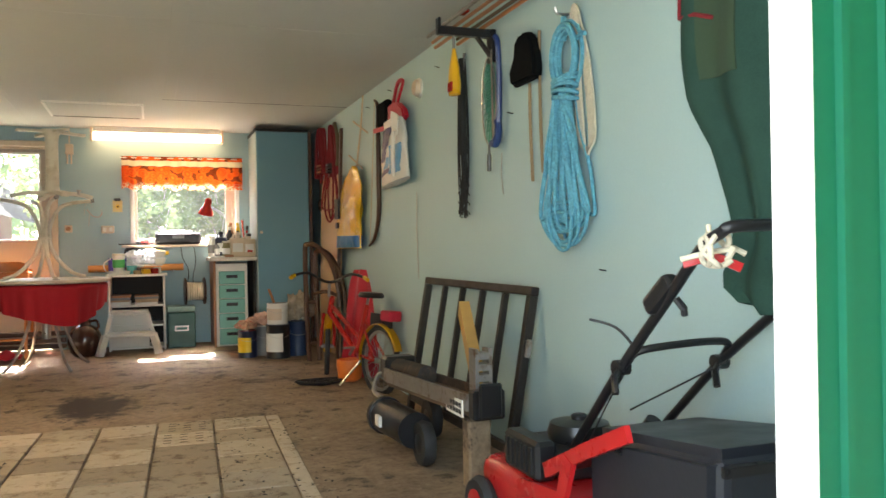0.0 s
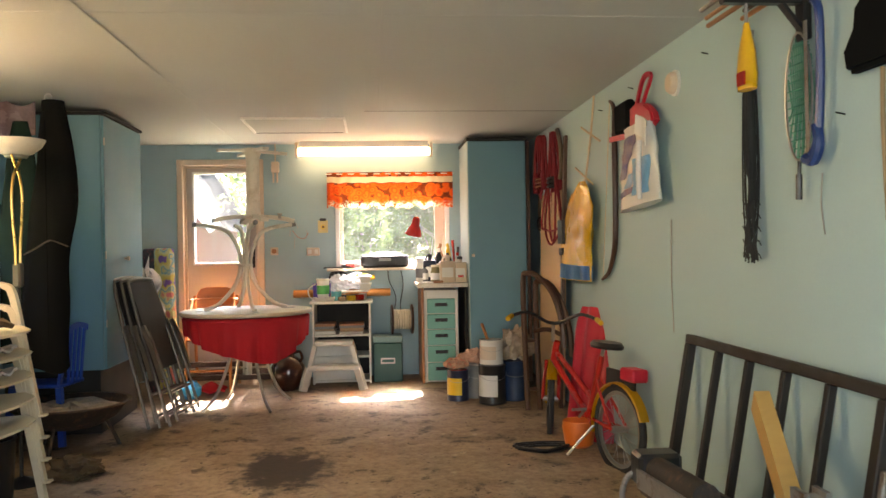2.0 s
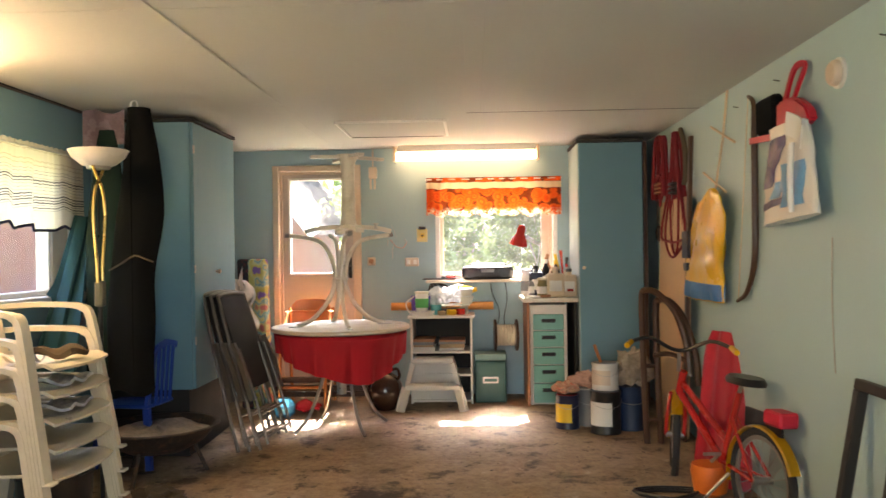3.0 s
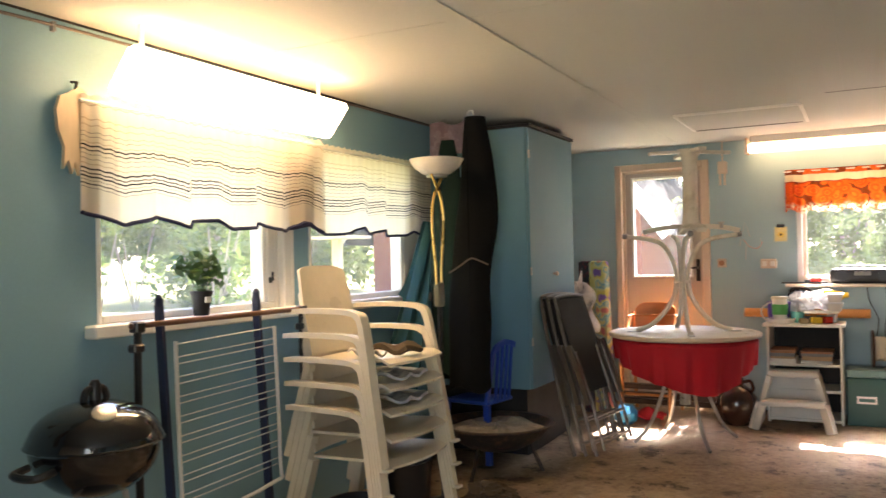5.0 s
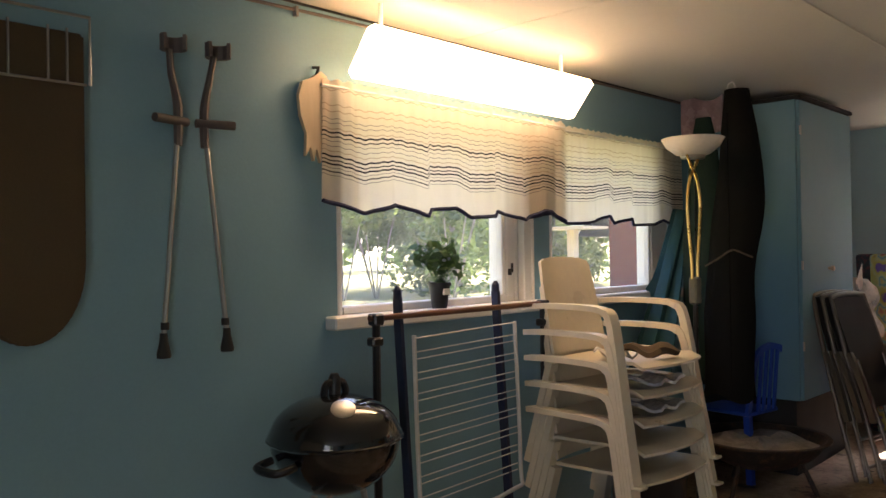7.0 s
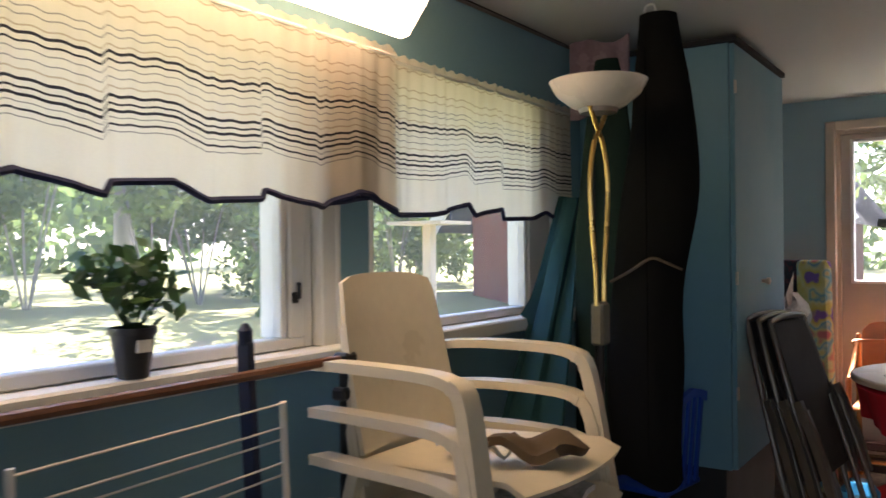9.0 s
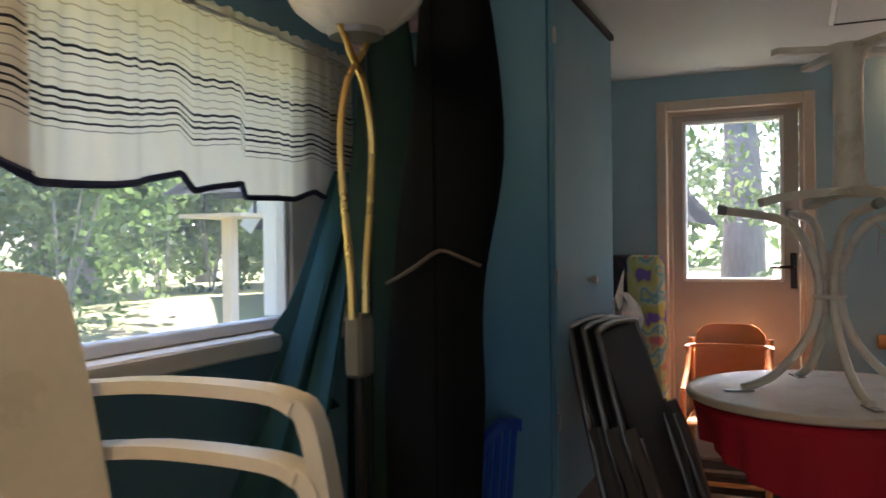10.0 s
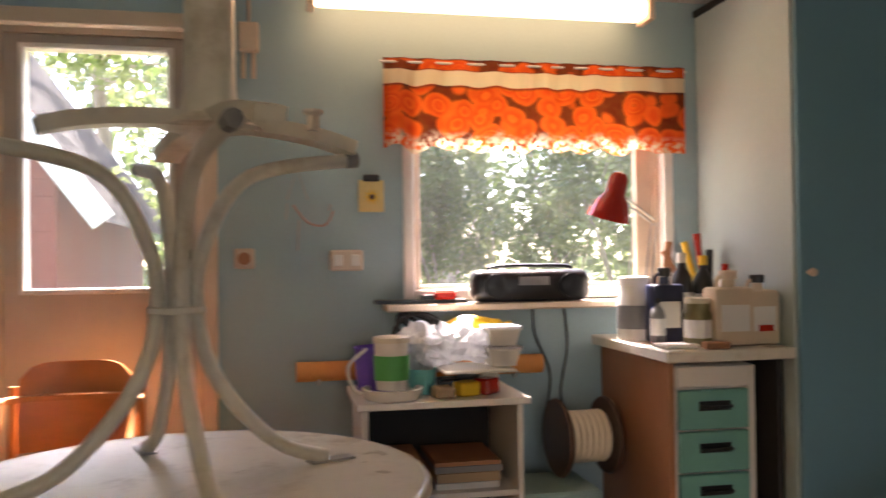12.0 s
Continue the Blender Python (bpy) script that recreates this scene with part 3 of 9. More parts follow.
def bird_table():
    t = thing("bird_table", "weathered wooden bird table in the garden", "bird table", (-5.1, 10.85, 0.45))
    bm = bmesh.new()
    tube(bm, [(0, 0, -0.1), (0, 0, 1.15)], 0, flat=(0.09, 0.09))
    part("post", bm, M_CREAM, t)
    part("tray", boxes((-0.3, 0.3, -0.25, 0.25, 1.12, 1.15)), M_CREAM, t)
    bm = bmesh.new()
    for s in (1, -1):
        f = bm.faces.new([bm.verts.new(v) for v in (V((-0.4, s * 0.34, 1.3)), V((0.4, s * 0.34, 1.3)), V((0.4, 0, 1.47)), V((-0.4, 0, 1.47)))])
    bmesh.ops.solidify(bm, geom=list(bm.faces), thickness=0.02)
    for x in (-0.25, 0.25):
        tube(bm, [(x, 0, 1.15), (x, 0, 1.44)], 0.015, 6)
    part("roof", bm, M_ROOF, t)


bird_table()


# ---- things along the window wall ----
M_PLAST = mat("cream_white_plastic", (0.66, 0.6, 0.47), 0.35, vary=0.07, big=5, fine=40, bump=0.04)
M_METAL = mat("grey_metal", (0.45, 0.44, 0.42), 0.35, 0.9, vary=0.15, big=8, bump=0.05)
M_WIRE = mat("white_wire", (0.7, 0.69, 0.65), 0.4, vary=0.05)
M_BRASS = mat("brass", (0.62, 0.42, 0.14), 0.3, 0.9, vary=0.15, big=9, bump=0.03)
M_NAVY = mat("navy_plastic", (0.014, 0.02, 0.055), 0.35, vary=0.15)
M_KBLUE = mat("blue_plastic", (0.02, 0.07, 0.42), 0.4, vary=0.1, big=6)
M_ENAM = mat("black_enamel", (0.008, 0.008, 0.009), 0.12, vary=0.2, big=10, bump=0.01, coat=0.6)
M_COAT = mat("black_cloth", (0.005, 0.0055, 0.0055), 0.95, vary=0.3, big=5, fine=200, bump=0.2, spec=0.1)
M_OLIVE = mat("green_cloth", (0.03, 0.07, 0.055), 0.95, vary=0.25, big=5, fine=220, bump=0.2, spec=0.1)
M_DKOLIVE = mat("dark_green_cloth", (0.012, 0.026, 0.022), 0.95, vary=0.25, big=5, fine=220, bump=0.2, spec=0.1)
M_TEAL = mat("teal_cloth", (0.018, 0.06, 0.07), 0.9, vary=0.2, big=5, fine=220, bump=0.2, spec=0.15)
M_RUST = mat("sooty_iron", (0.05, 0.04, 0.033), 0.7, 0.4, vary=0.4, big=7, fine=50, bump=0.3, dirt=(0.13, 0.075, 0.045))
M_ASH = mat("ash", (0.3, 0.27, 0.24), 0.95, vary=0.4, big=9, fine=50, bump=0.8)
M_BROWNCOVER = mat("brown_cover", (0.075, 0.05, 0.024), 0.85, vary=0.2, big=6, fine=150, bump=0.15)
M_WOODLT = mat("pale_wood", (0.6, 0.48, 0.33), 0.6, vary=0.15, big=3, fine=30, bump=0.15, grain=(1, 1, 0.2))
M_TAUPE = mat("taupe_plastic", (0.11, 0.09, 0.085), 0.5, vary=0.1)
M_LEAFD = mat("pot_leaf", (0.05, 0.11, 0.03), 0.45, vary=0.3, big=20, bump=0, through_light=0.25)
M_POT = mat("dark_pot", (0.02, 0.02, 0.022), 0.45)
M_PAPER = mat("paper", (0.75, 0.74, 0.7), 0.8, vary=0.04)
M_FAB = mat("grey_mesh_fabric", (0.022, 0.019, 0.017), 0.9, vary=0.2, big=6, fine=260, bump=0.2)
M_FRAME = mat("taupe_tube", (0.12, 0.1, 0.08), 0.35, 0.3, vary=0.1)
M_DKRAIL = mat("brown_rail", (0.12, 0.05, 0.025), 0.4, vary=0.2)
M_RUBBER = mat("rubber", (0.02, 0.02, 0.02), 0.75)


def curtain_mat(name, base, bands, z_top, z_bot, waves=None):
    """A woven curtain with level stripes given by (height share from the top, half width, colour)."""
    m = bpy.data.materials.new(name)
    m.use_nodes = True
    nt = m.node_tree
    b = nt.nodes["Principled BSDF"]
    tc = nt.nodes.new("ShaderNodeUVMap")
    sep = nt.nodes.new("ShaderNodeSeparateXYZ")
    nt.links.new(tc.outputs[0], sep.inputs[0])
    col = mixed(nt, 0.2, base, ramp(nt, noised(nt, 180, 2), [(0.3, [c * 0.8 for c in base]), (0.7, base)]))
    for p, w, c in bands:
        d = nt.nodes.new("ShaderNodeMath")
        d.operation = "SUBTRACT"
        nt.links.new(sep.outputs[1], d.inputs[0])
        d.inputs[1].default_value = p
        a = nt.nodes.new("ShaderNodeMath")
        a.operation = "ABSOLUTE"
        nt.links.new(d.outputs[0], a.inputs[0])
        l = nt.nodes.new("ShaderNodeMath")
        l.operation = "LESS_THAN"
        nt.links.new(a.outputs[0], l.inputs[0])
        l.inputs[1].default_value = w
        col = mixed(nt, l.outputs[0], col, c)
    nt.links.new(col, b.inputs["Base Color"])
    b.inputs["Roughness"].default_value = 0.9
    tr = nt.nodes.new("ShaderNodeBsdfTranslucent")
    nt.links.new(col, tr.inputs["Color"])
    mx = nt.nodes.new("ShaderNodeMixShader")
    mx.inputs[0].default_value = 0.65
    nt.links.new(b.outputs[0], mx.inputs[1])
    nt.links.new(tr.outputs[0], mx.inputs[2])
    nt.links.new(mx.outputs[0], nt.nodes["Material Output"].inputs[0])
    return m


def uv_sheet(name, nu, nv, f, material, parent, label=""):
    """A cloth sheet with uv, in the world's frame."""
    bm = bmesh.new()
    lay = bm.loops.layers.uv.new("UVMap")
    g = [[bm.verts.new(f(i / nu, j / nv)) for j in range(nv + 1)] for i in range(nu + 1)]
    for i in range(nu):
        for j in range(nv):
            fc = bm.faces.new((g[i][j], g[i + 1][j], g[i + 1][j + 1], g[i][j + 1]))
            for lp, (a, c) in zip(fc.loops, ((i, j), (i + 1, j), (i + 1, j + 1), (i, j + 1))):
                lp[lay].uv = (a / nu, c / nv)
    ob = part(name, bm, material, parent, label, smooth=True, world=True)
    return ob


DK, MD, TN = (0.03, 0.03, 0.04), (0.3, 0.28, 0.27), (0.5, 0.42, 0.33)
BANDS = [(p, 0.007, DK) for p in (0.42, 0.61, 0.675)] + [(p, 0.005, DK) for p in (0.455, 0.645, 0.735)]
BANDS += [(p, 0.003, MD) for p in (0.31, 0.345, 0.49, 0.53, 0.705, 0.765)] + [(p, 0.004, TN) for p in (0.08, 0.2, 0.25, 0.39, 0.57)]
M_CURT = curtain_mat("striped_curtain", (0.76, 0.71, 0.63), BANDS, 1.95, 1.5)
M_HEM = mat("navy_fringe", (0.012, 0.015, 0.05), 0.9, vary=0.2)


def side_curtain(off, ztop, hem, seed):
    """A pleated valance; hem: (y, z) along its scalloped lower edge, with a jump at each pleat."""
    rng = random.Random(seed)
    ys, zs = [p[0] for p in hem], [p[1] for p in hem]
    a, b = ys[0], ys[-1]
    t = thing("curtain", "white valance curtain with dark stripes and navy fringe", "curtain", (XL + 0.04, (a + b) / 2, ztop), group="curtains over the side windows")
    ph = rng.uniform(0, 6)

    def at(u, v):
        y = a + u * (b - a)
        x = XL + off + (0.004 + 0.006 * v) * math.sin(y * 31 + ph + 0.9 * math.sin(y * 7)) + 0.0035 * (1 - 0.5 * v) * math.sin(y * 97 + ph)
        return V((x, y + 0.004 * v * math.sin(y * 53), ztop + (float(np.interp(y, ys, zs)) - ztop) * v + 0.004 * (1 - v) * math.sin(y * 120)))

    uv_sheet("cloth", 190, 14, at, M_CURT, t)
    w = 0.075 / (b - a)
    uv_sheet("turned_edge", 10, 14, lambda u, v: at(u * w, v) + V((-0.006, 0, 0)), M_CURT, t)
    bm = bmesh.new()
    tube(bm, [at(k / 190, 1.0) + V((0.002, 0, 0.004)) for k in range(191)], 0.0085, 5)
    part("fringe", bm, M_HEM, t, "navy fringed hem", world=True)
    bm = bmesh.new()
    tube(bm, [(XL + off, a - 0.01, ztop - 0.025), (XL + off, b + 0.01, ztop - 0.025)], 0.006, 6)
    part("rod", bm, M_WIRE, t, world=True)


side_curtain(0.05, 1.945, ((5.185, 1.508), (5.37, 1.466), (5.53, 1.503), (5.70, 1.464), (5.71, 1.49), (5.86, 1.50), (5.95, 1.464), (6.11, 1.474), (6.12, 1.495), (6.32, 1.462), (6.46, 1.508), (6.53, 1.506), (6.64, 1.462)), 3)
side_curtain(0.03, 1.935, ((6.33, 1.47), (6.55, 1.50), (6.66, 1.452), (6.85, 1.458), (6.93, 1.47), (7.05, 1.499), (7.10, 1.46), (7.28, 1.49), (7.31, 1.455), (7.55, 1.462), (7.62, 1.487), (7.72, 1.462), (7.86, 1.465)), 9)


def plastic_chair(at, rz):
    """Stacking armchair; faces +x in its own frame."""
    t = thing("plastic_chair", "cream white stacking plastic garden armchair", "chair", at, rz, group="stacked garden chairs")
    bm = bmesh.new()
    sheet(bm, 10, 10, lambda u, v: V((-0.2 + 0.45 * u + (0.03 * (1 - (2 * v - 1) ** 2) if u > 0.85 else 0), (-0.235 + 0.47 * v) * (0.86 + 0.14 * u), 0.462 - 0.03 * math.sin(u * 3.14) * (1 - (2 * v - 1) ** 2) - 0.02 * (1 - u) - (0.022 if u > 0.95 else 0))), 0.012)
    part("seat", bm, M_PLAST, t, smooth=True)
    bm = bmesh.new()
    sheet(bm, 8, 10, lambda u, v: V((-0.2 - 0.085 * v - 0.03 * (1 - (2 * u - 1) ** 2), (-0.2 + 0.4 * u) * (1.0 - 0.12 * v ** 3), 0.45 + 0.412 * v - (0.02 * (2 * u - 1) ** 4 if v > 0.9 else 0))), 0.012)
    part("backrest", bm, M_PLAST, t, smooth=True)
    for s in (-1, 1):
        bm = bmesh.new()
        tube(bm, smooth_path([(-0.31, s * 0.225, 0.655), (-0.15, s * 0.265, 0.665), (0.06, s * 0.275, 0.662), (0.125, s * 0.275, 0.645)], 4), 0, flat=(0.055, 0.022))
        part("armrest", bm, M_PLAST, t, smooth=True)
        bm = bmesh.new()
        tube(bm, smooth_path([(0.115, s * 0.275, 0.65), (0.15, s * 0.28, 0.6), (0.2, s * 0.292, 0.3), (0.25, s * 0.305, 0.0)], 4), 0, flat=(0.05, 0.03))
        box(bm, 0.235, 0.29, s * 0.305 - 0.025, s * 0.305 + 0.025, 0.0, 0.012, bevel=0.003)
        part("leg", bm, M_PLAST, t, smooth=True)
        bm = bmesh.new()
        tube(bm, smooth_path([(-0.2, s * 0.2, 0.42), (-0.24, s * 0.215, 0.25), (-0.3, s * 0.235, 0.0)], 4), 0, flat=(0.03, 0.05))
        part("leg", bm, M_PLAST, t, smooth=True)
    return t


CH = (-1.75, 6.365)
first_chair = plastic_chair((CH[0], CH[1], 0.0), -2)
for k in range(1, 5):
    copy_thing(first_chair, pose(CH[0] - 0.006 * k, CH[1] + 0.004 * k, 0.108 * k, 0, 0, -2 + 0.4 * k))

bm = bmesh.new()
sheet(bm, 8, 6, lambda u, v: V((-1.72 + 0.19 * u, 6.3 + 0.13 * v, 0.885 + 0.02 * math.sin(u * 7) * math.sin(v * 4 + 1) + 0.02)), 0.02)
single("work_glove", bm, M_BROWNCOVER, "brown leather work glove lying on a chair seat", "glove", (-1.62, 6.4, 0.9), smooth=True)
bm = bmesh.new()
sheet(bm, 8, 5, lambda u, v: V((-1.87 + 0.16 * u, 6.33 + 0.09 * v, 0.893 + 0.02 * math.sin(u * 8 + v * 5))), 0.008)
single("cleaning_rag", bm, M_PAPER, "crumpled blue and white rag on a chair seat", "rag", (-1.78, 6.4, 0.9), smooth=True)
for k, z in enumerate((0.80, 0.695)):
    bm = bmesh.new()
    sheet(bm, 6, 5, lambda u, v: V((-1.7 + 0.16 * u, 6.3 + 0.2 * v, z + 0.012 * math.sin(u * 6 + v * 9))), 0.012)
    single("plastic_bag", bm, mat("crumpled_film", (0.55, 0.57, 0.6), 0.15, vary=0.3, big=30), "crumpled clear plastic bag between stacked chairs", "bag", (-1.61, 6.43, z), smooth=True)


def kettle_grill(at):
    t = thing("kettle_grill", "black enamel kettle barbecue with closed lid", "barbecue", at)
    r = 0.207
    bm = bmesh.new()
    lathe(bm, [(r * math.sin(a), 0.735 - r * 0.86 * math.cos(a)) for a in [0.25 + k * 0.165 for k in range(9)]] + [(r * 1.02, 0.735)], 28)
    part("bowl", bm, M_ENAM, t, smooth=True)
    bm = bmesh.new()
    lathe(bm, [(r * 1.035, 0.735), (r * 1.04, 0.75)] + [(r * 1.0 * math.cos(a), 0.75 + 0.125 * math.sin(a)) for a in [k * 0.16 for k in range(1, 10)]] + [(0.002, 0.876)], 28)
    lid = part("lid", bm, M_ENAM, t, smooth=True)
    bm = bmesh.new()
    tube(bm, smooth_path([(0.0, -0.045, 0.872), (0, -0.03, 0.91), (0, 0.03, 0.91), (0, 0.045, 0.872)], 4), 0.012, 8)
    lathe(bm, [(0.02, 0.868), (0.02, 0.925), (0.012, 0.94)], 10)
    part("lid_handle", bm, M_BLACK, lid, "black lid handle", smooth=True)
    bm = bmesh.new()
    lathe(bm, [(0.038, 0), (0.038, 0.006), (0.03, 0.009)], 20, Matrix.Translation((0.115, -0.06, 0.846)) @ Euler((0.3, 0.52, 0)).to_matrix().to_4x4())
    part("vent", bm, M_METAL, lid, "chrome air vent disc", smooth=True)
    bm = bmesh.new()
    lathe(bm, [(r * 1.03, 0.731), (r * 1.065, 0.738), (r * 1.03, 0.744)], 28, cap=False)
    part("rim", bm, M_ENAM, t, smooth=True)
    bm = bmesh.new()
    tube(bm, smooth_path([(-0.06, -0.2, 0.69), (-0.05, -0.26, 0.68), (0.05, -0.26, 0.68), (0.06, -0.2, 0.69)], 4), 0.013, 8)
    part("side_handle", bm, M_BLACK, t, smooth=True)
    for k in range(3):
        a = 0.6 + k * 2.094
        bm = bmesh.new()
        tube(bm, [(math.cos(a) * 0.09, math.sin(a) * 0.09, 0.57), (math.cos(a) * 0.2, math.sin(a) * 0.2, 0.0)], 0.01, 8)
        part("leg", bm, M_METAL, t, smooth=True)
    bm = bmesh.new()
    lathe(bm, [(0.05, 0.35), (0.15, 0.38), (0.155, 0.385), (0.05, 0.355)], 24)
    part("ash_tray", bm, M_METAL, t, smooth=True)


kettle_grill((-1.99, 5.035, 0.0))


def drying_rack():
    t = thing("drying_rack", "folded clothes drying rack with dark frame and wires", "drying rack", (-2.03, 5.72, 0.0))
    x = -2.03
    for y in (5.25, 6.195):
        bm = bmesh.new()
        tube(bm, [(x, y, 0.0), (x, y, 1.085)], 0.014, 8)
        part("post", bm, M_BLACK, t, world=True, smooth=True)
        part("corner_joint", boxes((x - 0.022, x + 0.022, y - 0.022, y + 0.022, 1.075, 1.115), bevel=0.006), M_BLACK, t, world=True)
        part("clamp", boxes((x - 0.02, x + 0.02, y - 0.03, y + 0.02, 1.005, 1.035), bevel=0.006), M_BLACK, t, world=True)
    bm = bmesh.new()
    tube(bm, [(x, 5.22, 1.1), (x, 6.225, 1.1)], 0.011, 8)
    part("top_rail", bm, M_DKRAIL, t, "dark brown wooden top rail", world=True, smooth=True)
    for y in (5.375, 5.915):
        bm = bmesh.new()
        tube(bm, [(x + 0.03, y, 0.3), (x - 0.022, y, 1.08), (x - 0.026, y, 1.165)], 0.0, flat=(0.034, 0.016))
        lathe(bm, [(0.016, 0), (0.016, 0.03), (0.006, 0.045)], 8, Matrix.Translation((x - 0.026, y, 1.16)))
        part("wing_arm", bm, M_NAVY, t, "blue plastic wing arm", world=True)
    bm = bmesh.new()
    tube(bm, smooth_path([(x + 0.03, 5.40, 1.03), (x + 0.05, 5.40, 0.45), (x + 0.05, 5.44, 0.355), (x + 0.05, 5.93, 0.38), (x + 0.05, 5.965, 0.46), (x + 0.03, 5.965, 1.04)], 4), 0.008, 8)
    part("wing_frame", bm, M_WIRE, t, world=True, smooth=True)
    for k in range(17):
        z = 1.02 - k * 0.037 - (0.012 if k % 2 else 0)
        bm = bmesh.new()
        tube(bm, [(x + 0.035, 5.40, z), (x + 0.035, 5.965, z + 0.018)], 0.0026, 5)
        part("wire", bm, M_WIRE, t, world=True)


drying_rack()


def crutch(at_y, lean, seed):
    t = thing("crutch", "grey forearm crutch hanging on the wall", "crutch", (XL, at_y, 1.03), group="pair of crutches on the wall")
    x = XL + 0.03
    y0, y1 = at_y, at_y + lean
    bm = bmesh.new()
    tube(bm, [(x, y0, 1.075), (x, y1, 1.72)], 0.0085, 8)
    part("shaft", bm, M_METAL, t, world=True, smooth=True)
    bm = bmesh.new()
    lathe(bm, [(0.02, 0), (0.021, 0.012), (0.013, 0.05), (0.011, 0.075)], 12, Matrix.Translation((x, y0, 1.015)))
    lathe(bm, [(0.0125, 0.0), (0.0125, 0.022)], 10, Matrix.Translation((x, y0 + lean * 0.08, 1.1)))
    part("rubber_foot", bm, M_RUBBER, t, world=True, smooth=True)
    bm = bmesh.new()
    s = -1 if lean < 0 else 1
    tube(bm, smooth_path([(x, y1, 1.66), (x, y1, 1.78), (x, y1 - s * 0.02, 1.88), (x + 0.01, y1 - s * 0.03, 1.95)], 4), [0.013, 0.014, 0.015, 0.015, 0.015, 0.014, 0.013, 0.012, 0.012, 0.011, 0.011, 0.011, 0.011], 8)
    part("upper_stem", bm, M_TAUPE, t, world=True, smooth=True)
    bm = bmesh.new()
    pts = [(x + 0.035 + 0.035 * math.cos(a), y1 - s * 0.03 + 0.035 * math.sin(a), 1.965) for a in [0.6 + k * 0.5 for k in range(10)]]
    tube(bm, pts, 0, flat=(0.01, 0.045))
    part("cuff", bm, M_TAUPE, t, world=True)
    bm = bmesh.new()
    tube(bm, [(x, y1 + s * 0.03, 1.735), (x + 0.03, y1 - s * 0.09, 1.735)], 0.014, 10)
    part("grip", bm, M_TAUPE, t, world=True, smooth=True)


crutch(4.585, 0.055, 1)
crutch(4.80, -0.07, 2)


def ironing_board():
    t = thing("ironing_board", "brown covered ironing board hung upside down on the wall", "ironing board", (XL, 4.2, 1.09))
    y0, y1 = 4.05, 4.352
    ym, w = (y0 + y1) / 2, (y1 - y0) / 2
    out = [(-w, 0.86), (w, 0.86), (w, 0.22)] + [(w * math.cos(a), 0.22 - 0.22 * math.sin(a)) for a in [k * 0.26 for k in range(1, 12)]] + [(-w, 0.22)]
    bm = bmesh.new()
    m = Matrix(((0, 0, 1, XL + 0.035), (1, 0, 0, ym), (0, 1, 0, 1.085), (0, 0, 0, 1)))
    plate(bm, out, 0.03, m)
    bmesh.ops.bevel(bm, geom=[e for e in bm.edges], offset=0.008, segments=2, affect="EDGES")
    part("padded_cover", bm, M_BROWNCOVER, t, world=True, smooth=True)
    bm = bmesh.new()
    x = XL + 0.06
    tube(bm, [(x, y0 - 0.01, 1.8), (x, y0 - 0.01, 1.99), (x, y1 + 0.01, 1.99), (x, y1 + 0.01, 1.8)], 0.005, 6)
    for y in (4.1, 4.15, 4.25, 4.3):
        tube(bm, [(x, y, 1.8), (x, y, 1.95)], 0.0035, 5)
    tube(bm, [(x, y0, 1.8), (x, y1, 1.8)], 0.004, 6)
    part("wire_rest", bm, M_METAL, t, "dull wire iron rest", world=True)


ironing_board()


def bird_ornament():
    bm = bmesh.new()
    out = [(0.0, 0.3), (0.035, 0.325), (0.06, 0.31), (0.068, 0.27), (0.055, 0.22), (0.078, 0.2), (0.06, 0.15), (0.03, 0.1), (0.075, 0.085), (0.035, 0.07), (0.03, 0.0), (0.012, 0.05), (0.0, 0.005), (-0.014, 0.055), (-0.035, 0.02), (-0.03, 0.1), (-0.055, 0.16), (-0.062, 0.23), (-0.045, 0.28)]
    plate(bm, out, 0.016, Matrix(((0, 0, 1, XL + 0.03), (1, 0, 0, 5.15), (0, 1, 0, 1.645), (0, 0, 0, 1))))
    t = single("bird_ornament", bm, M_WOODLT, "pale flat wooden bird ornament hung on the wall", "ornament", (XL + 0.03, 5.15, 1.65))
    bm = bmesh.new()
    tube(bm, [(0, 0.02, 0.3), (0, 0.03, 0.335), (-0.03, 0.03, 0.34)], 0.006, 6)
    part("hook", bm, M_BLACK, t)


bird_ornament()


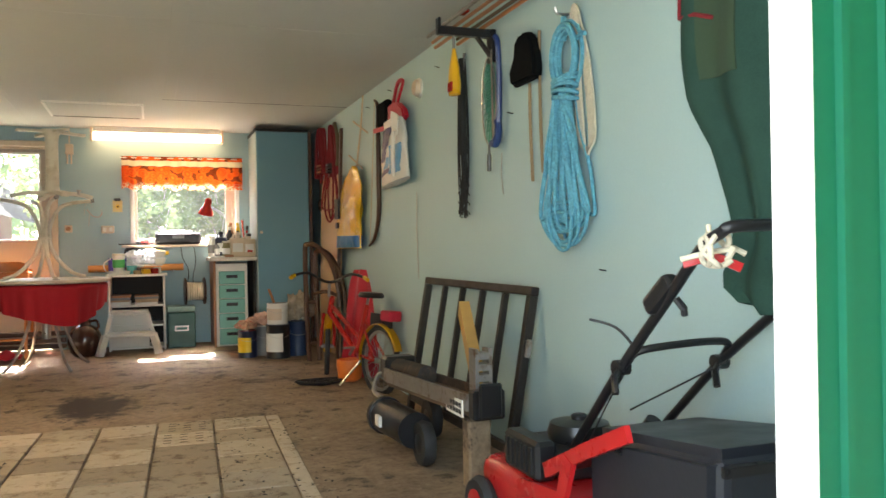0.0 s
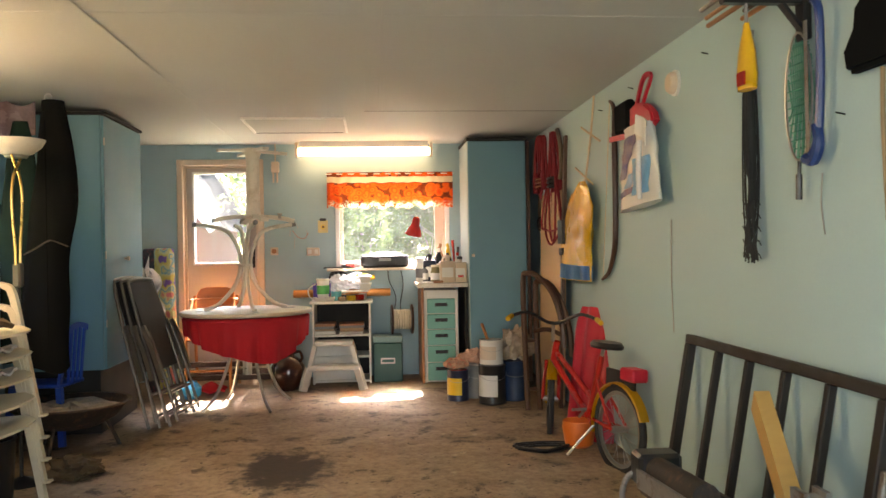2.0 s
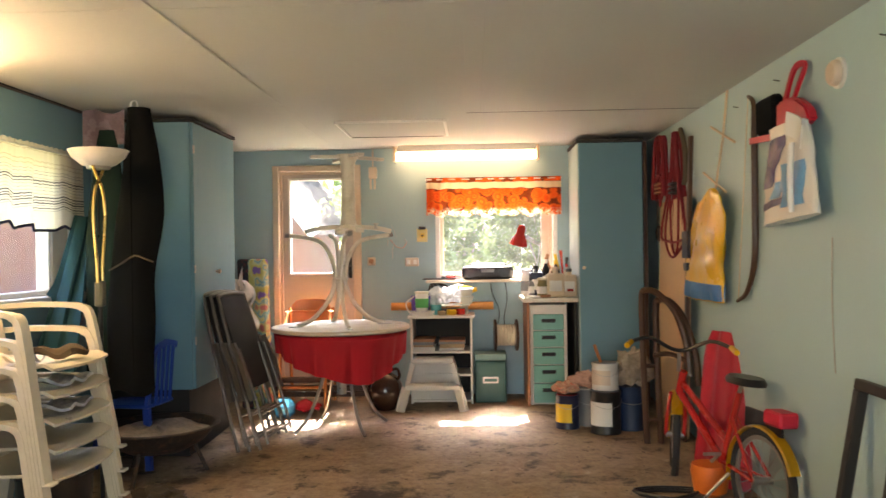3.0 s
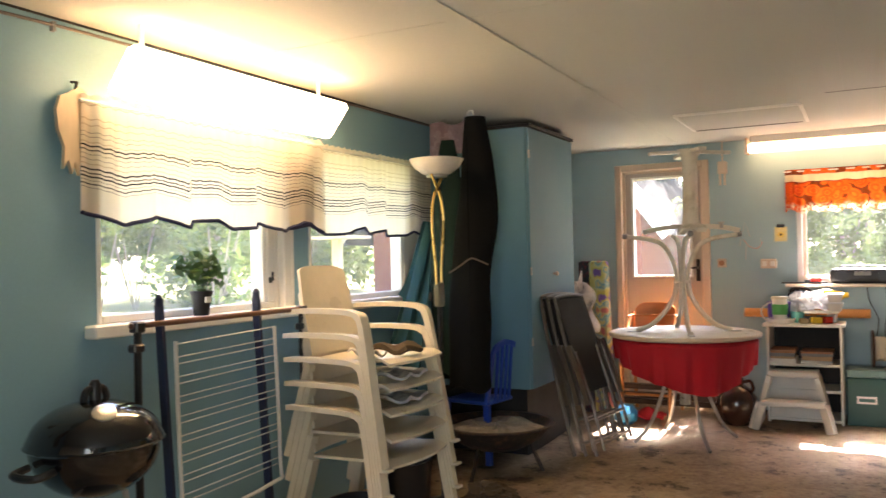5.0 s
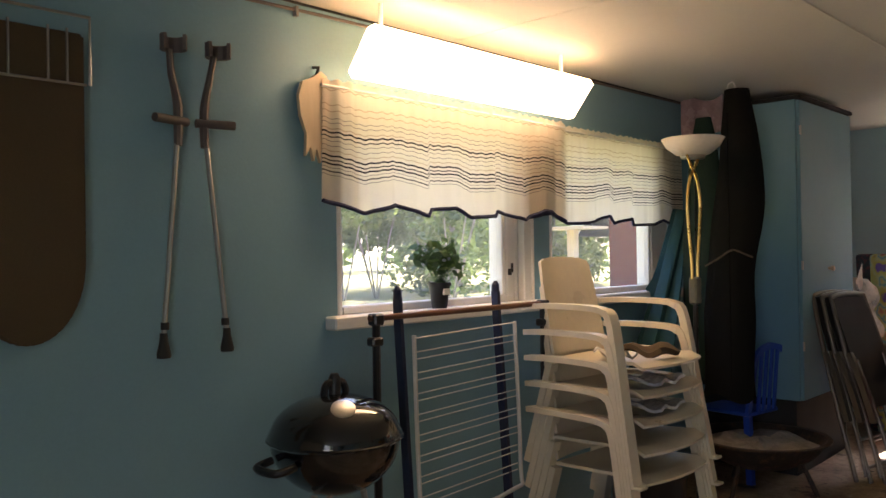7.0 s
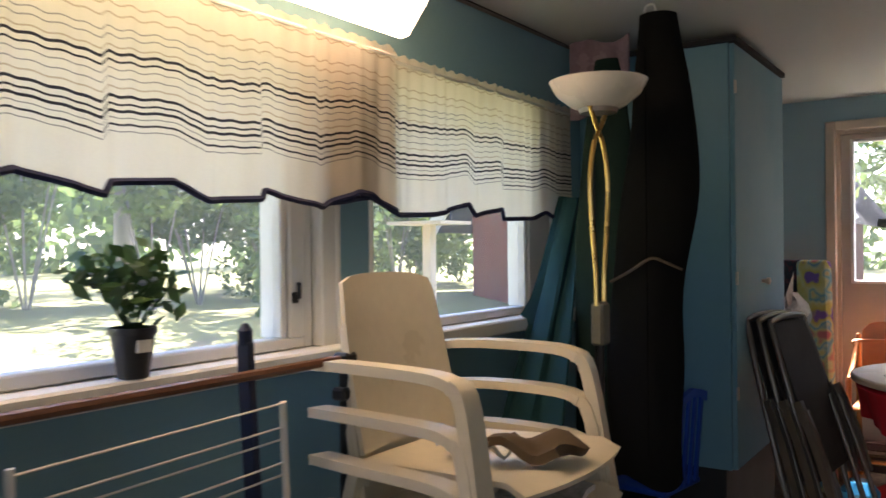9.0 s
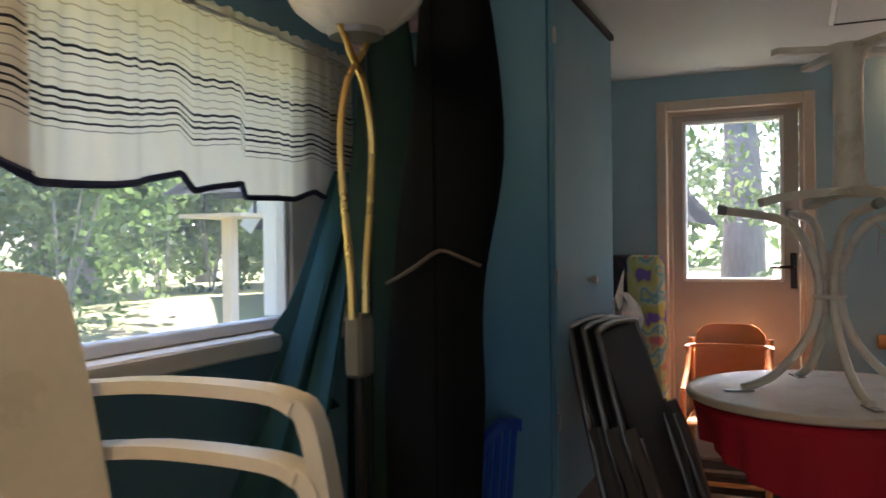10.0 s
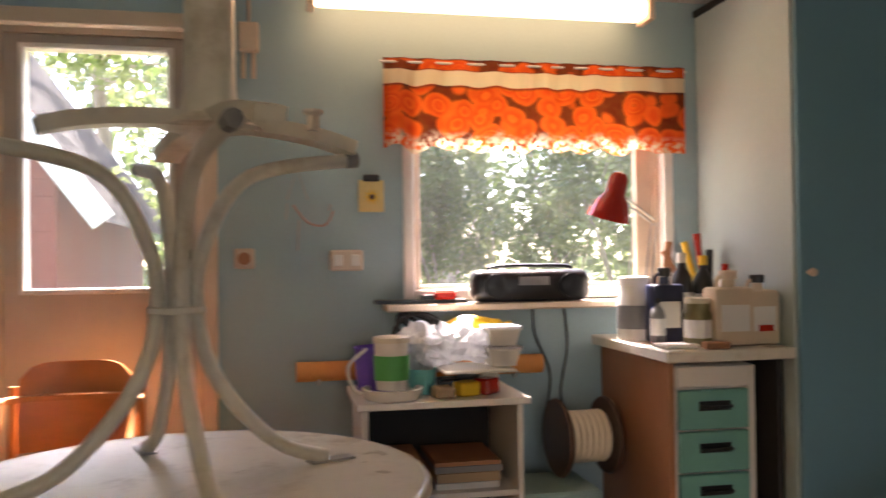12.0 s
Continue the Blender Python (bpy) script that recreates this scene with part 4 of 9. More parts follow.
def pot_plant():
    t = thing("pot_plant", "small green leafy plant in a dark pot on the sill", "plant", (XL + 0.034, 5.775, 1.097))
    bm = bmesh.new()
    lathe(bm, [(0.031, 0), (0.045, 0.09), (0.049, 0.09), (0.049, 0.104), (0.044, 0.104), (0.04, 0.085)], 20)
    part("pot", bm, M_POT, t, smooth=True)
    part("label_tag", boxes((0.036, 0.0455, -0.018, 0.014, 0.055, 0.08)), M_PAPER, t, "white price tag")
    rng = np.random.default_rng(21)
    vs, fs = [], []
    bm = bmesh.new()
    for k in range(16):
        a = rng.uniform(0, 6.28)
        r = rng.uniform(0.02, 0.105)
        e = V((math.cos(a) * r * 0.6, math.sin(a) * r * 1.1, 0.13 + rng.uniform(0.02, 0.11)))
        tube(bm, [(0, 0, 0.08), e * 0.6 + V((0, 0, 0.04)), e], 0.0025, 4)
        for j in range(11):
            c = e + V(rng.normal(0, 0.026, 3))
            d = V((rng.normal(), rng.normal(), rng.normal() * 0.5)).normalized()
            b = d.orthogonal().normalized()
            l = rng.uniform(0.016, 0.032)
            n = len(vs)
            vs += [c - d * l, c + b * l * 0.5 + V((0, 0, 0.004)), c + d * l, c - b * l * 0.5]
            fs.append((n, n + 1, n + 2, n + 3))
    part("stem_cluster", bm, M_LEAFD, t)
    me = bpy.data.meshes.new("leaves")
    me.from_pydata(vs, [], fs)
    me.materials.append(M_LEAFD)
    o = new("leaves", me)
    o.parent = t
    bm = bmesh.new()
    for k in range(7):
        c = V((rng.normal(0, 0.04), rng.normal(0, 0.08), 0.2 + rng.uniform(-0.03, 0.05)))
        lathe(bm, [(0.002, -0.006), (0.011, 0.0), (0.004, 0.007)], 7, Matrix.Translation(c))
    part("flowers", bm, mat("pale_blue_petals", (0.55, 0.6, 0.75), 0.7), t, "pale blue small flowers")


pot_plant()


def floor_lamp():
    t = thing("floor_lamp", "brass uplighter floor lamp with white glass bowl", "floor lamp", (-1.752, 7.03, 0.0))
    bm = bmesh.new()
    lathe(bm, [(0.14, 0), (0.14, 0.015), (0.05, 0.03), (0.014, 0.05)], 24)
    part("base", bm, M_BLACK, t, smooth=True)
    bm = bmesh.new()
    lathe(bm, [(0.011, 0.04), (0.011, 1.07)], 10)
    part("pole", bm, M_BLACK, t, smooth=True)
    part("switch_box", boxes((-0.02, 0.02, -0.03, 0.03, 1.06, 1.19), bevel=0.008), mat("grey_green_plastic", (0.12, 0.12, 0.09), 0.5), t)
    for s in (-1, 1):
        bm = bmesh.new()
        tube(bm, smooth_path([(0, s * 0.028, 1.18), (0, s * 0.032, 1.28), (0, s * 0.055, 1.42), (0, s * 0.065, 1.55), (0, s * 0.035, 1.66), (0, -s * 0.02, 1.72), (0, -s * 0.06, 1.77)], 6), 0.0075, 8)
        part("stem", bm, M_BRASS, t, smooth=True)
    bm = bmesh.new()
    lathe(bm, [(0.04, 1.765), (0.08, 1.775), (0.125, 1.81), (0.147, 1.85), (0.143, 1.852), (0.12, 1.815), (0.075, 1.785), (0.035, 1.775)], 30)
    part("glass_bowl", bm, mat("opal_glass", (0.75, 0.73, 0.68), 0.25, vary=0.04, through_light=0.3), t, "white opal glass bowl", smooth=True)
    bm = bmesh.new()
    lathe(bm, [(0.055, 1.755), (0.06, 1.768), (0.03, 1.775)], 20)
    part("bowl_holder", bm, M_METAL, t, smooth=True)


floor_lamp()


def hanging_cloth(name, label, cat, x0, x1, y, ztop, zbot, material, folds, depth, top_w=0.6, flare=1.0, skew=0.0):
    bm = bmesh.new()
    xm = (x0 + x1) / 2
    w = x1 - x0

    def f(u, v):
        ww = w * (top_w + (flare - top_w) * min(1, v * 2.2) ** 0.7)
        a = u * 2 * math.pi
        d = depth * (0.5 + 0.5 * min(1, v * 3))
        rip = 1 + 0.12 * math.sin(a * folds + v * 2) * v
        return V((xm + skew * v + ww / 2 * math.cos(a) * rip, y + d * math.sin(a) * rip, ztop + (zbot - ztop) * v + 0.025 * math.sin(a * 3 + 1) * (v > 0.97)))

    g = [[bm.verts.new(f(i / 36, j / 16)) for j in range(17)] for i in range(36)]
    for i in range(36):
        for j in range(16):
            bm.faces.new((g[i][j], g[(i + 1) % 36][j], g[(i + 1) % 36][j + 1], g[i][j + 1]))
    bm.faces.new([g[i][0] for i in range(36)])
    bm.faces.new([g[i][16] for i in range(36)][::-1])
    return single(name, bm, material, label, cat, (xm, y, zbot), smooth=True)


def garment():
    """A long black garment, broad at the shoulder and falling straight."""
    zs = [0.56, 1.2, 1.4, 1.63, 1.8, 2.13]
    rt = [-1.635, -1.63, -1.595, -1.56, -1.58, -1.65]
    lf = [-1.905, -1.885, -1.85, -1.82, -1.8, -1.76]
    bm = bmesh.new()

    def f(u, v):
        z = 2.13 - 1.57 * v
        near = [z + 0.06 * k for k in (-2, -1, 0, 1, 2)]
        a, b = float(np.mean(np.interp(near, zs, lf))), float(np.mean(np.interp(near, zs, rt)))
        t = u * 2 * math.pi
        rip = 1 + 0.10 * math.sin(t * 5 + v * 2) * v
        return V(((a + b) / 2 + (b - a) / 2 * math.cos(t) * (1 + 0.04 * math.sin(v * 19)), 7.42 + 0.06 * math.sin(t) * rip, z + 0.02 * math.sin(t * 3 + 1) * (v > 0.97)))

    g = [[bm.verts.new(f(i / 40, j / 24)) for j in range(25)] for i in range(40)]
    for i in range(40):
        for j in range(24):
            bm.faces.new((g[i][j], g[(i + 1) % 40][j], g[(i + 1) % 40][j + 1], g[i][j + 1]))
    bm.faces.new([r[0] for r in g])
    bm.faces.new([r[24] for r in g][::-1])
    return single("garment_bag", bm, M_COAT, "long black garment hanging from the ceiling beside the cabinet", "garment", (-1.75, 7.42, 0.56), smooth=True)


gb = garment()
bm = bmesh.new()
tube(bm, [(0.02, -0.062, 1.45 - 0.09 * k) for k in range(16)], 0.004, 5)
part("zip", bm, M_COAT, gb)
bm = bmesh.new()
tube(bm, smooth_path([(0.0, 0.0, 1.53), (0.0, 0.0, 1.6), (0.03, 0.0, 1.61), (0.04, 0.0, 1.58)], 4), 0.004, 6)
part("hanger_hook", bm, M_WIRE, gb, "wire hanger hook")
rc = hanging_cloth("rain_coat", "dark green raincoat hanging beside the black garment", "coat", -2.03, -1.79, 7.47, 2.02, 0.62, M_DKOLIVE, 4, 0.045, 0.35, 1.0, 0.0)


bm = bmesh.new()
tube(bm, [(-0.03, -0.05, 1.3 - 0.1 * k) for k in range(13)], 0.004, 5)
part("button_strip", bm, M_BLACK, rc)
M_GREY2 = mat("dull_wire", (0.07, 0.05, 0.035), 0.6)


def teal_tarp():
    bm = bmesh.new()
    sheet(bm, 14, 14, lambda u, v: V((-2.22 + 0.24 * u * (0.4 + 0.8 * v) + 0.02 * math.sin(u * 12 + v * 2), 7.72 - 0.62 * v - 0.08 * u * v + 0.03 * math.sin(u * 9), 1.55 - 0.95 * v)), 0.01)
    tp = thing("tarpaulin", "folded dark teal tarpaulin slung beside the window", "tarpaulin", (-2.15, 7.4, 0.6))
    part("cloth", bm, M_TEAL, tp, smooth=True, world=True)
    bm = bmesh.new()
    tube(bm, [V((-2.22 + 0.24 * u * 1.2 + 0.02 * math.sin(u * 12 + 2), 7.1 - 0.08 * u + 0.03 * math.sin(u * 9), 0.602)) for u in [k / 14 for k in range(15)]], 0.009, 6)
    part("hem", bm, M_TEAL, tp, "rolled stitched hem", smooth=True, world=True)
    for u in (0.15, 0.5, 0.85):
        bm = bmesh.new()
        lathe(bm, [(0.008, 0), (0.016, 0.0), (0.016, 0.004), (0.008, 0.004)], 12, Matrix.Translation((-2.2 + 0.29 * u, 7.07 - 0.08 * u, 0.64)) @ Euler((math.pi / 2, 0, 0)).to_matrix().to_4x4())
        part("eyelet", bm, M_METAL, tp, "metal eyelet", world=True)
    bm = bmesh.new()
    sheet(bm, 8, 6, lambda u, v: V((-2.24 + 0.26 * u, 7.86 + 0.02 * math.sin(9 * u), 2.2 - 0.32 * v * (1 - 0.4 * u) + 0.02 * math.sin(7 * u + 3 * v))), 0.008)
    single("plastic_sheet", bm, mat("pinkish_film", (0.32, 0.22, 0.25), 0.25, vary=0.25, big=12), "pinkish plastic sheet tucked under the ceiling", "plastic sheet", (-2.1, 7.86, 1.9), smooth=True)
    bm = bmesh.new()
    tube(bm, smooth_path([(-1.85, 7.34, 1.235), (-1.78, 7.338, 1.272), (-1.72, 7.338, 1.31), (-1.69, 7.338, 1.314), (-1.65, 7.34, 1.298), (-1.61, 7.36, 1.278)], 5), 0.005, 6)
    single("coat_hanger", bm, M_GREY2, "pale bent hanger hooked on the black garment", "hanger", (-1.74, 7.35, 1.2), smooth=True)


teal_tarp()


def tall_cabinet_left():
    t = thing("tall_cabinet", "tall blue painted cupboard with one door beside the windows", "cabinet", (-1.94, 8.44, 0.03))
    part("body", boxes((XL + 0.004, -1.632, 8.01, 8.868, 0.47, 2.15), bevel=0.003), M_CAB, t, world=True)
    door = part("door", boxes((-1.63, -1.61, 8.012, 8.866, 0.475, 2.145), bevel=0.003), M_CAB, t, world=True)
    bm = bmesh.new()
    lathe(bm, [(0.008, 0), (0.008, 0.015), (0.015, 0.02), (0.014, 0.032), (0.006, 0.036)], 12, Matrix.Translation((-1.61, 8.43, 1.2)) @ Euler((0, math.pi / 2, 0)).to_matrix().to_4x4())
    part("knob", bm, M_CREAM, door, "cream round knob", world=True, smooth=True)
    for z in (0.75, 1.2, 1.95):
        bm = boxes((-1.612, -1.604, 8.008, 8.02, z, z + 0.05))
        part("hinge", bm, M_METAL, door, world=True)
    # added near-black block in place of the shadowed dark things under the cupboard
    part("plinth", boxes((XL + 0.004, -1.66, 8.03, 8.85, floor_z(8.4), 0.468)), M_DARK, t, "dark block filling the shadowed space under the cupboard", world=True)
    part("cornice", boxes((XL + 0.004, -1.60, 8.0, 8.875, 2.152, 2.172)), M_DARK, t, "dark top edge", world=True)


tall_cabinet_left()


def child_chair():
    t = thing("child_chair", "small blue plastic children's chair", "chair", (-1.95, 7.93, 0.04), 82)
    bm = bmesh.new()
    box(bm, -0.17, 0.17, -0.17, 0.17, 0.36, 0.385, bevel=0.012, seg=2)
    part("seat", bm, M_KBLUE, t, smooth=True)
    for x, y in ((-0.15, -0.15), (0.15, -0.15), (-0.15, 0.15), (0.15, 0.15)):
        bm = bmesh.new()
        tube(bm, [(x, y, 0.36), (x * 1.2, y * 1.2, 0.0)], 0, flat=(0.035, 0.035))
        part("leg", bm, M_KBLUE, t)
    bm = bmesh.new()
    for s in (-1, 1):
        tube(bm, smooth_path([(s * 0.15, -0.15, 0.37), (s * 0.155, -0.19, 0.6), (s * 0.12, -0.2, 0.71), (0, -0.2, 0.745)], 5), 0, flat=(0.032, 0.02))
    for x in (-0.08, -0.027, 0.027, 0.08):
        tube(bm, [(x, -0.17, 0.38), (x, -0.2, 0.725)], 0, flat=(0.02, 0.012))
    part("backrest", bm, M_KBLUE, t)


child_chair()


def fire_bowl():
    t = thing("fire_bowl", "sooty round iron fire bowl full of ash", "fire bowl", (-1.72, 7.66, 0.03))
    bm = bmesh.new()
    lathe(bm, [(0.05, 0.13), (0.17, 0.155), (0.27, 0.21), (0.335, 0.29), (0.355, 0.292), (0.355, 0.3), (0.33, 0.3), (0.26, 0.225), (0.16, 0.17), (0.05, 0.145)], 36)
    part("bowl", bm, M_RUST, t, smooth=True)
    bm = bmesh.new()
    rng = random.Random(4)
    lathe(bm, [(0.3, 0.262), (0.2, 0.275), (0.1, 0.268), (0.002, 0.28)], 26, cap=False)
    for v in bm.verts:
        v.co.z += rng.uniform(-0.012, 0.02)
    part("ash", bm, M_ASH, t, "grey ash and paper scraps")
    for k in range(3):
        a = k * 2.094 + 0.4
        bm = bmesh.new()
        tube(bm, [(math.cos(a) * 0.2, math.sin(a) * 0.2, 0.18), (math.cos(a) * 0.28, math.sin(a) * 0.28, 0)], 0.012, 8)
        part("leg", bm, M_RUST, t)


fire_bowl()


def folding_chair(at, rz, tilt):
    """A folded garden chair that leans; local y is its width, it leans towards -x."""
    t = thing("folding_chair", "folded grey garden chair with dark mesh fabric leaning", "chair", at, rz, group="folded garden chairs")
    m = Euler((0, -radians(tilt), 0)).to_matrix().to_4x4() @ Matrix.Diagonal((1, 1, 1.07, 1))
    bm = bmesh.new()
    pts = smooth_path([(0, -0.25, 0), (0, -0.25, 0.5), (0, -0.22, 0.9), (0, -0.17, 0.965), (0, 0.17, 0.965), (0, 0.22, 0.9), (0, 0.25, 0.5), (0, 0.25, 0)], 6)
    bmesh.ops.transform(bm, matrix=m, verts=tube(bm, pts, 0.0125, 8))
    part("back_frame", bm, M_FRAME, t, smooth=True)
    bm = bmesh.new()
    vs = [v for f in sheet(bm, 8, 8, lambda u, v: V((0.012 * math.sin(v * 3.1) + 0.002, -0.215 + 0.43 * u, 0.36 + 0.59 * v)), 0.006) for v in f.verts]
    bm.transform(m)
    part("fabric", bm, M_FAB, t, smooth=True)
    for s in (-1, 1):
        bm = bmesh.new()
        tube(bm, smooth_path([(0.04, s * 0.22, 0.62), (0.055, s * 0.225, 0.3), (0.05, s * 0.23, 0.02)], 4), 0.011, 8)
        bm.transform(m)
        part("leg", bm, M_FRAME, t, smooth=True)
        bm = bmesh.new()
        tube(bm, smooth_path([(0.03, s * 0.265, 0.66), (0.05, s * 0.275, 0.5), (0.05, s * 0.27, 0.3)], 4), 0, flat=(0.03, 0.035))
        bm.transform(m)
        part("armrest", bm, M_FRAME, t, smooth=True)
    bm = bmesh.new()
    for z in (0.06, 0.2):
        tube(bm, [(0.05, -0.23, z), (0.05, 0.23, z)], 0.009, 8)
    bm.transform(m)
    part("crossbar", bm, M_FRAME, t)


for k in range(3):
    folding_chair((-1.22 - 0.055 * k, 8.40 - 0.03 * k, floor_z(8.6)), -6 - 2 * k, 16.5 - 1.2 * k)


# ---- things along the back wall ----
M_TABLE = mat("white_table_paint", (0.66, 0.62, 0.53), 0.35, vary=0.08, big=4, fine=40, bump=0.05, dirt=(0.5, 0.45, 0.36))
M_RED = mat("red_cloth", (0.42, 0.008, 0.018), 0.85, vary=0.2, big=5, fine=180, bump=0.15)
M_ORWOOD = mat("orange_plywood", (0.5, 0.19, 0.055), 0.35, vary=0.15, big=4, fine=40, bump=0.08, grain=(0.3, 1, 1))
M_JUG = mat("brown_stoneware", (0.06, 0.025, 0.016), 0.15, vary=0.25, big=8, bump=0.03, coat=0.4)
M_TEALP = mat("mint_paint", (0.16, 0.40, 0.34), 0.4, vary=0.06, big=6, bump=0.05)
M_BROWN = mat("brown_veneer", (0.36, 0.16, 0.07), 0.45, vary=0.15, big=3, fine=40, bump=0.08, grain=(1, 1, 0.2))
M_GBOX = mat("dark_green_metal", (0.02, 0.10, 0.085), 0.4, vary=0.1, big=6)
M_GLID = mat("grey_green_lid", (0.2, 0.33, 0.32), 0.4, vary=0.08)
M_WPLAST = mat("white_plastic", (0.72, 0.69, 0.63), 0.35, vary=0.05, big=6, bump=0.03)
M_ORPAP = mat("orange_cardboard", (0.72, 0.3, 0.08), 0.7, vary=0.1)
M_REDE = mat("red_enamel", (0.4, 0.02, 0.012), 0.2, vary=0.1, coat=0.4)
M_YEL = mat("yellow_plastic", (0.8, 0.5, 0.02), 0.4, vary=0.08)
M_PURP = mat("violet_plastic", (0.13, 0.07, 0.45), 0.4, vary=0.1)
M_GRN = mat("green_label", (0.08, 0.4, 0.1), 0.5, vary=0.1)
M_GREY = mat("grey_plastic", (0.2, 0.2, 0.2), 0.5, vary=0.1)
M_CARDB = mat("cardboard", (0.42, 0.3, 0.18), 0.8, vary=0.1)
M_TAN = mat("tan_hardboard", (0.55, 0.36, 0.2), 0.6, vary=0.1, big=3)
M_DKWOOD = mat("dark_brown_wood", (0.07, 0.03, 0.015), 0.4, vary=0.3, big=3, fine=40, bump=0.15, grain=(1, 1, 0.2))


def orange_print():
    """Orange flowers on brown, with a cream band."""
    m = bpy.data.materials.new("orange_flower_print")
    m.use_nodes = True
    nt = m.node_tree
    b = nt.nodes["Principled BSDF"]
    uv = nt.nodes.new("ShaderNodeUVMap").outputs[0]
    mp = nt.nodes.new("ShaderNodeMapping")
    mp.inputs["Scale"].default_value = (14, 4.3, 1)
    nt.links.new(uv, mp.inputs[0])
    vo = nt.nodes.new("ShaderNodeTexVoronoi")
    vo.inputs["Scale"].default_value = 1.0
    vo.inputs["Randomness"].default_value = 0.75
    nt.links.new(mp.outputs[0], vo.inputs["Vector"])
    col = ramp(nt, vo.outputs["Distance"], [(0.0, (0.8, 0.3, 0.04)), (0.07, (0.6, 0.04, 0.004)), (0.13, (0.85, 0.13, 0.01)), (0.3, (0.75, 0.07, 0.006)), (0.36, (0.85, 0.16, 0.012)), (0.42, (0.7, 0.06, 0.005)), (0.58, (0.82, 0.13, 0.01)), (0.63, (0.8, 0.12, 0.01)), (0.7, (0.12, 0.02, 0.006))])
    col = mixed(nt, 0.12, col, ramp(nt, noised(nt, 40, 4), [(0.4, (0.7, 0.07, 0.006)), (0.6, (0.85, 0.22, 0.03))]))
    sep = nt.nodes.new("ShaderNodeSeparateXYZ")
    nt.links.new(uv, sep.inputs[0])
    band = ramp(nt, sep.outputs[1], [(0.0, (0, 0, 0)), (0.125, (0, 0, 0)), (0.13, (1, 1, 1)), (0.29, (1, 1, 1)), (0.295, (0, 0, 0))])
    hem = ramp(nt, sep.outputs[1], [(0.8, (0, 0, 0)), (0.92, (0.9, 0.9, 0.9))])
    col = mixed(nt, band, col, (0.75, 0.62, 0.42))
    edge = ramp(nt, sep.outputs[1], [(0.0, (1, 1, 1)), (0.02, (0, 0, 0)), (0.115, (0, 0, 0)), (0.12, (1, 1, 1)), (0.13, (0, 0, 0)), (0.295, (0, 0, 0)), (0.3, (1, 1, 1)), (0.33, (0, 0, 0))])
    col = mixed(nt, edge, col, (0.09, 0.025, 0.012))
    col = mixed(nt, mixed(nt, 1.0, hem, ramp(nt, noised(nt, 60, 3), [(0.45, (0, 0, 0)), (0.55, (1, 1, 1))]), "MULTIPLY"), col, (0.8, 0.7, 0.5))
    nt.links.new(col, b.inputs["Base Color"])
    b.inputs["Roughness"].default_value = 0.9
    tr = nt.nodes.new("ShaderNodeBsdfTranslucent")
    nt.links.new(col, tr.inputs["Color"])
    mx = nt.nodes.new("ShaderNodeMixShader")
    mx.inputs[0].default_value = 0.42
    nt.links.new(b.outputs[0], mx.inputs[1])
    nt.links.new(tr.outputs[0], mx.inputs[2])
    nt.links.new(mx.outputs[0], nt.nodes["Material Output"].inputs[0])
    return m


def back_curtain():
    t = thing("curtain", "short orange flower-print valance curtain over the back window", "curtain", (0.32, 9.95, 1.95))
    a, b = -0.262, 0.893
    uv_sheet("cloth", 140, 12, lambda u, v: V((a + u * (b - a), 9.955 + (0.006 + 0.012 * v) * math.sin(u * 70 + math.sin(u * 11)), 1.945 - 0.325 * v + 0.018 * v * math.sin(u * 47) * math.sin(u * 9 + 1))), orange_print(), t)
    bm = bmesh.new()
    tube(bm, [(a - 0.01, 9.958, 1.93), (b + 0.01, 9.958, 1.93)], 0.005, 6)
    part("rod", bm, M_WIRE, t, world=True)


back_curtain()


def tall_cabinet_right():
    t = thing("tall_cabinet", "tall blue cupboard with pale side beside the workbench", "cabinet", (1.2, 9.69, 0.075))
    part("body", boxes((0.962, 1.47, 9.402, 9.995, 0.12, 2.15), bevel=0.003), mat("pale_cabinet_side", (0.38, 0.46, 0.45), 0.45, vary=0.05), t, world=True)
    door = part("door", boxes((0.97, 1.465, 9.382, 9.4, 0.13, 2.148), bevel=0.003), M_CAB, t, world=True)
    bm = bmesh.new()
    lathe(bm, [(0.007, 0), (0.007, 0.015), (0.014, 0.02), (0.012, 0.03), (0.004, 0.034)], 12, Matrix.Translation((1.0, 9.382, 1.17)) @ Euler((math.pi / 2, 0, 0)).to_matrix().to_4x4())
    part("knob", bm, M_CREAM, door, "cream round knob", world=True, smooth=True)
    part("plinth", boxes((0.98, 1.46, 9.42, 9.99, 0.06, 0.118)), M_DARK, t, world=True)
    part("cornice", boxes((0.955, 1.475, 9.375, 9.995, 2.152, 2.175)), M_DARK, t, "dark top edge", world=True)
    part("edge_strip", boxes((1.472, 1.5, 9.38, 9.99, 0.08, 2.15)), M_DKWOOD, t, "dark side strip", world=True)


tall_cabinet_right()


def workbench():
    t = thing("workbench", "small brown workbench with white worktop", "workbench", (0.74, 9.7, 0.075))
    part("worktop", boxes((0.52, 0.955, 9.385, 9.995, 0.9, 0.936), bevel=0.004), M_TABLE, t, world=True)
    part("side_panel", boxes((0.555, 0.575, 9.45, 9.99, 0.075, 0.898), bevel=0.002), M_BROWN, t, world=True)
    # right panel coloured near-black, for the shade between bench and cupboard
    part("side_panel", boxes((0.93, 0.95, 9.45, 9.99, 0.075, 0.898), bevel=0.002), M_DARK, t, world=True)


workbench()


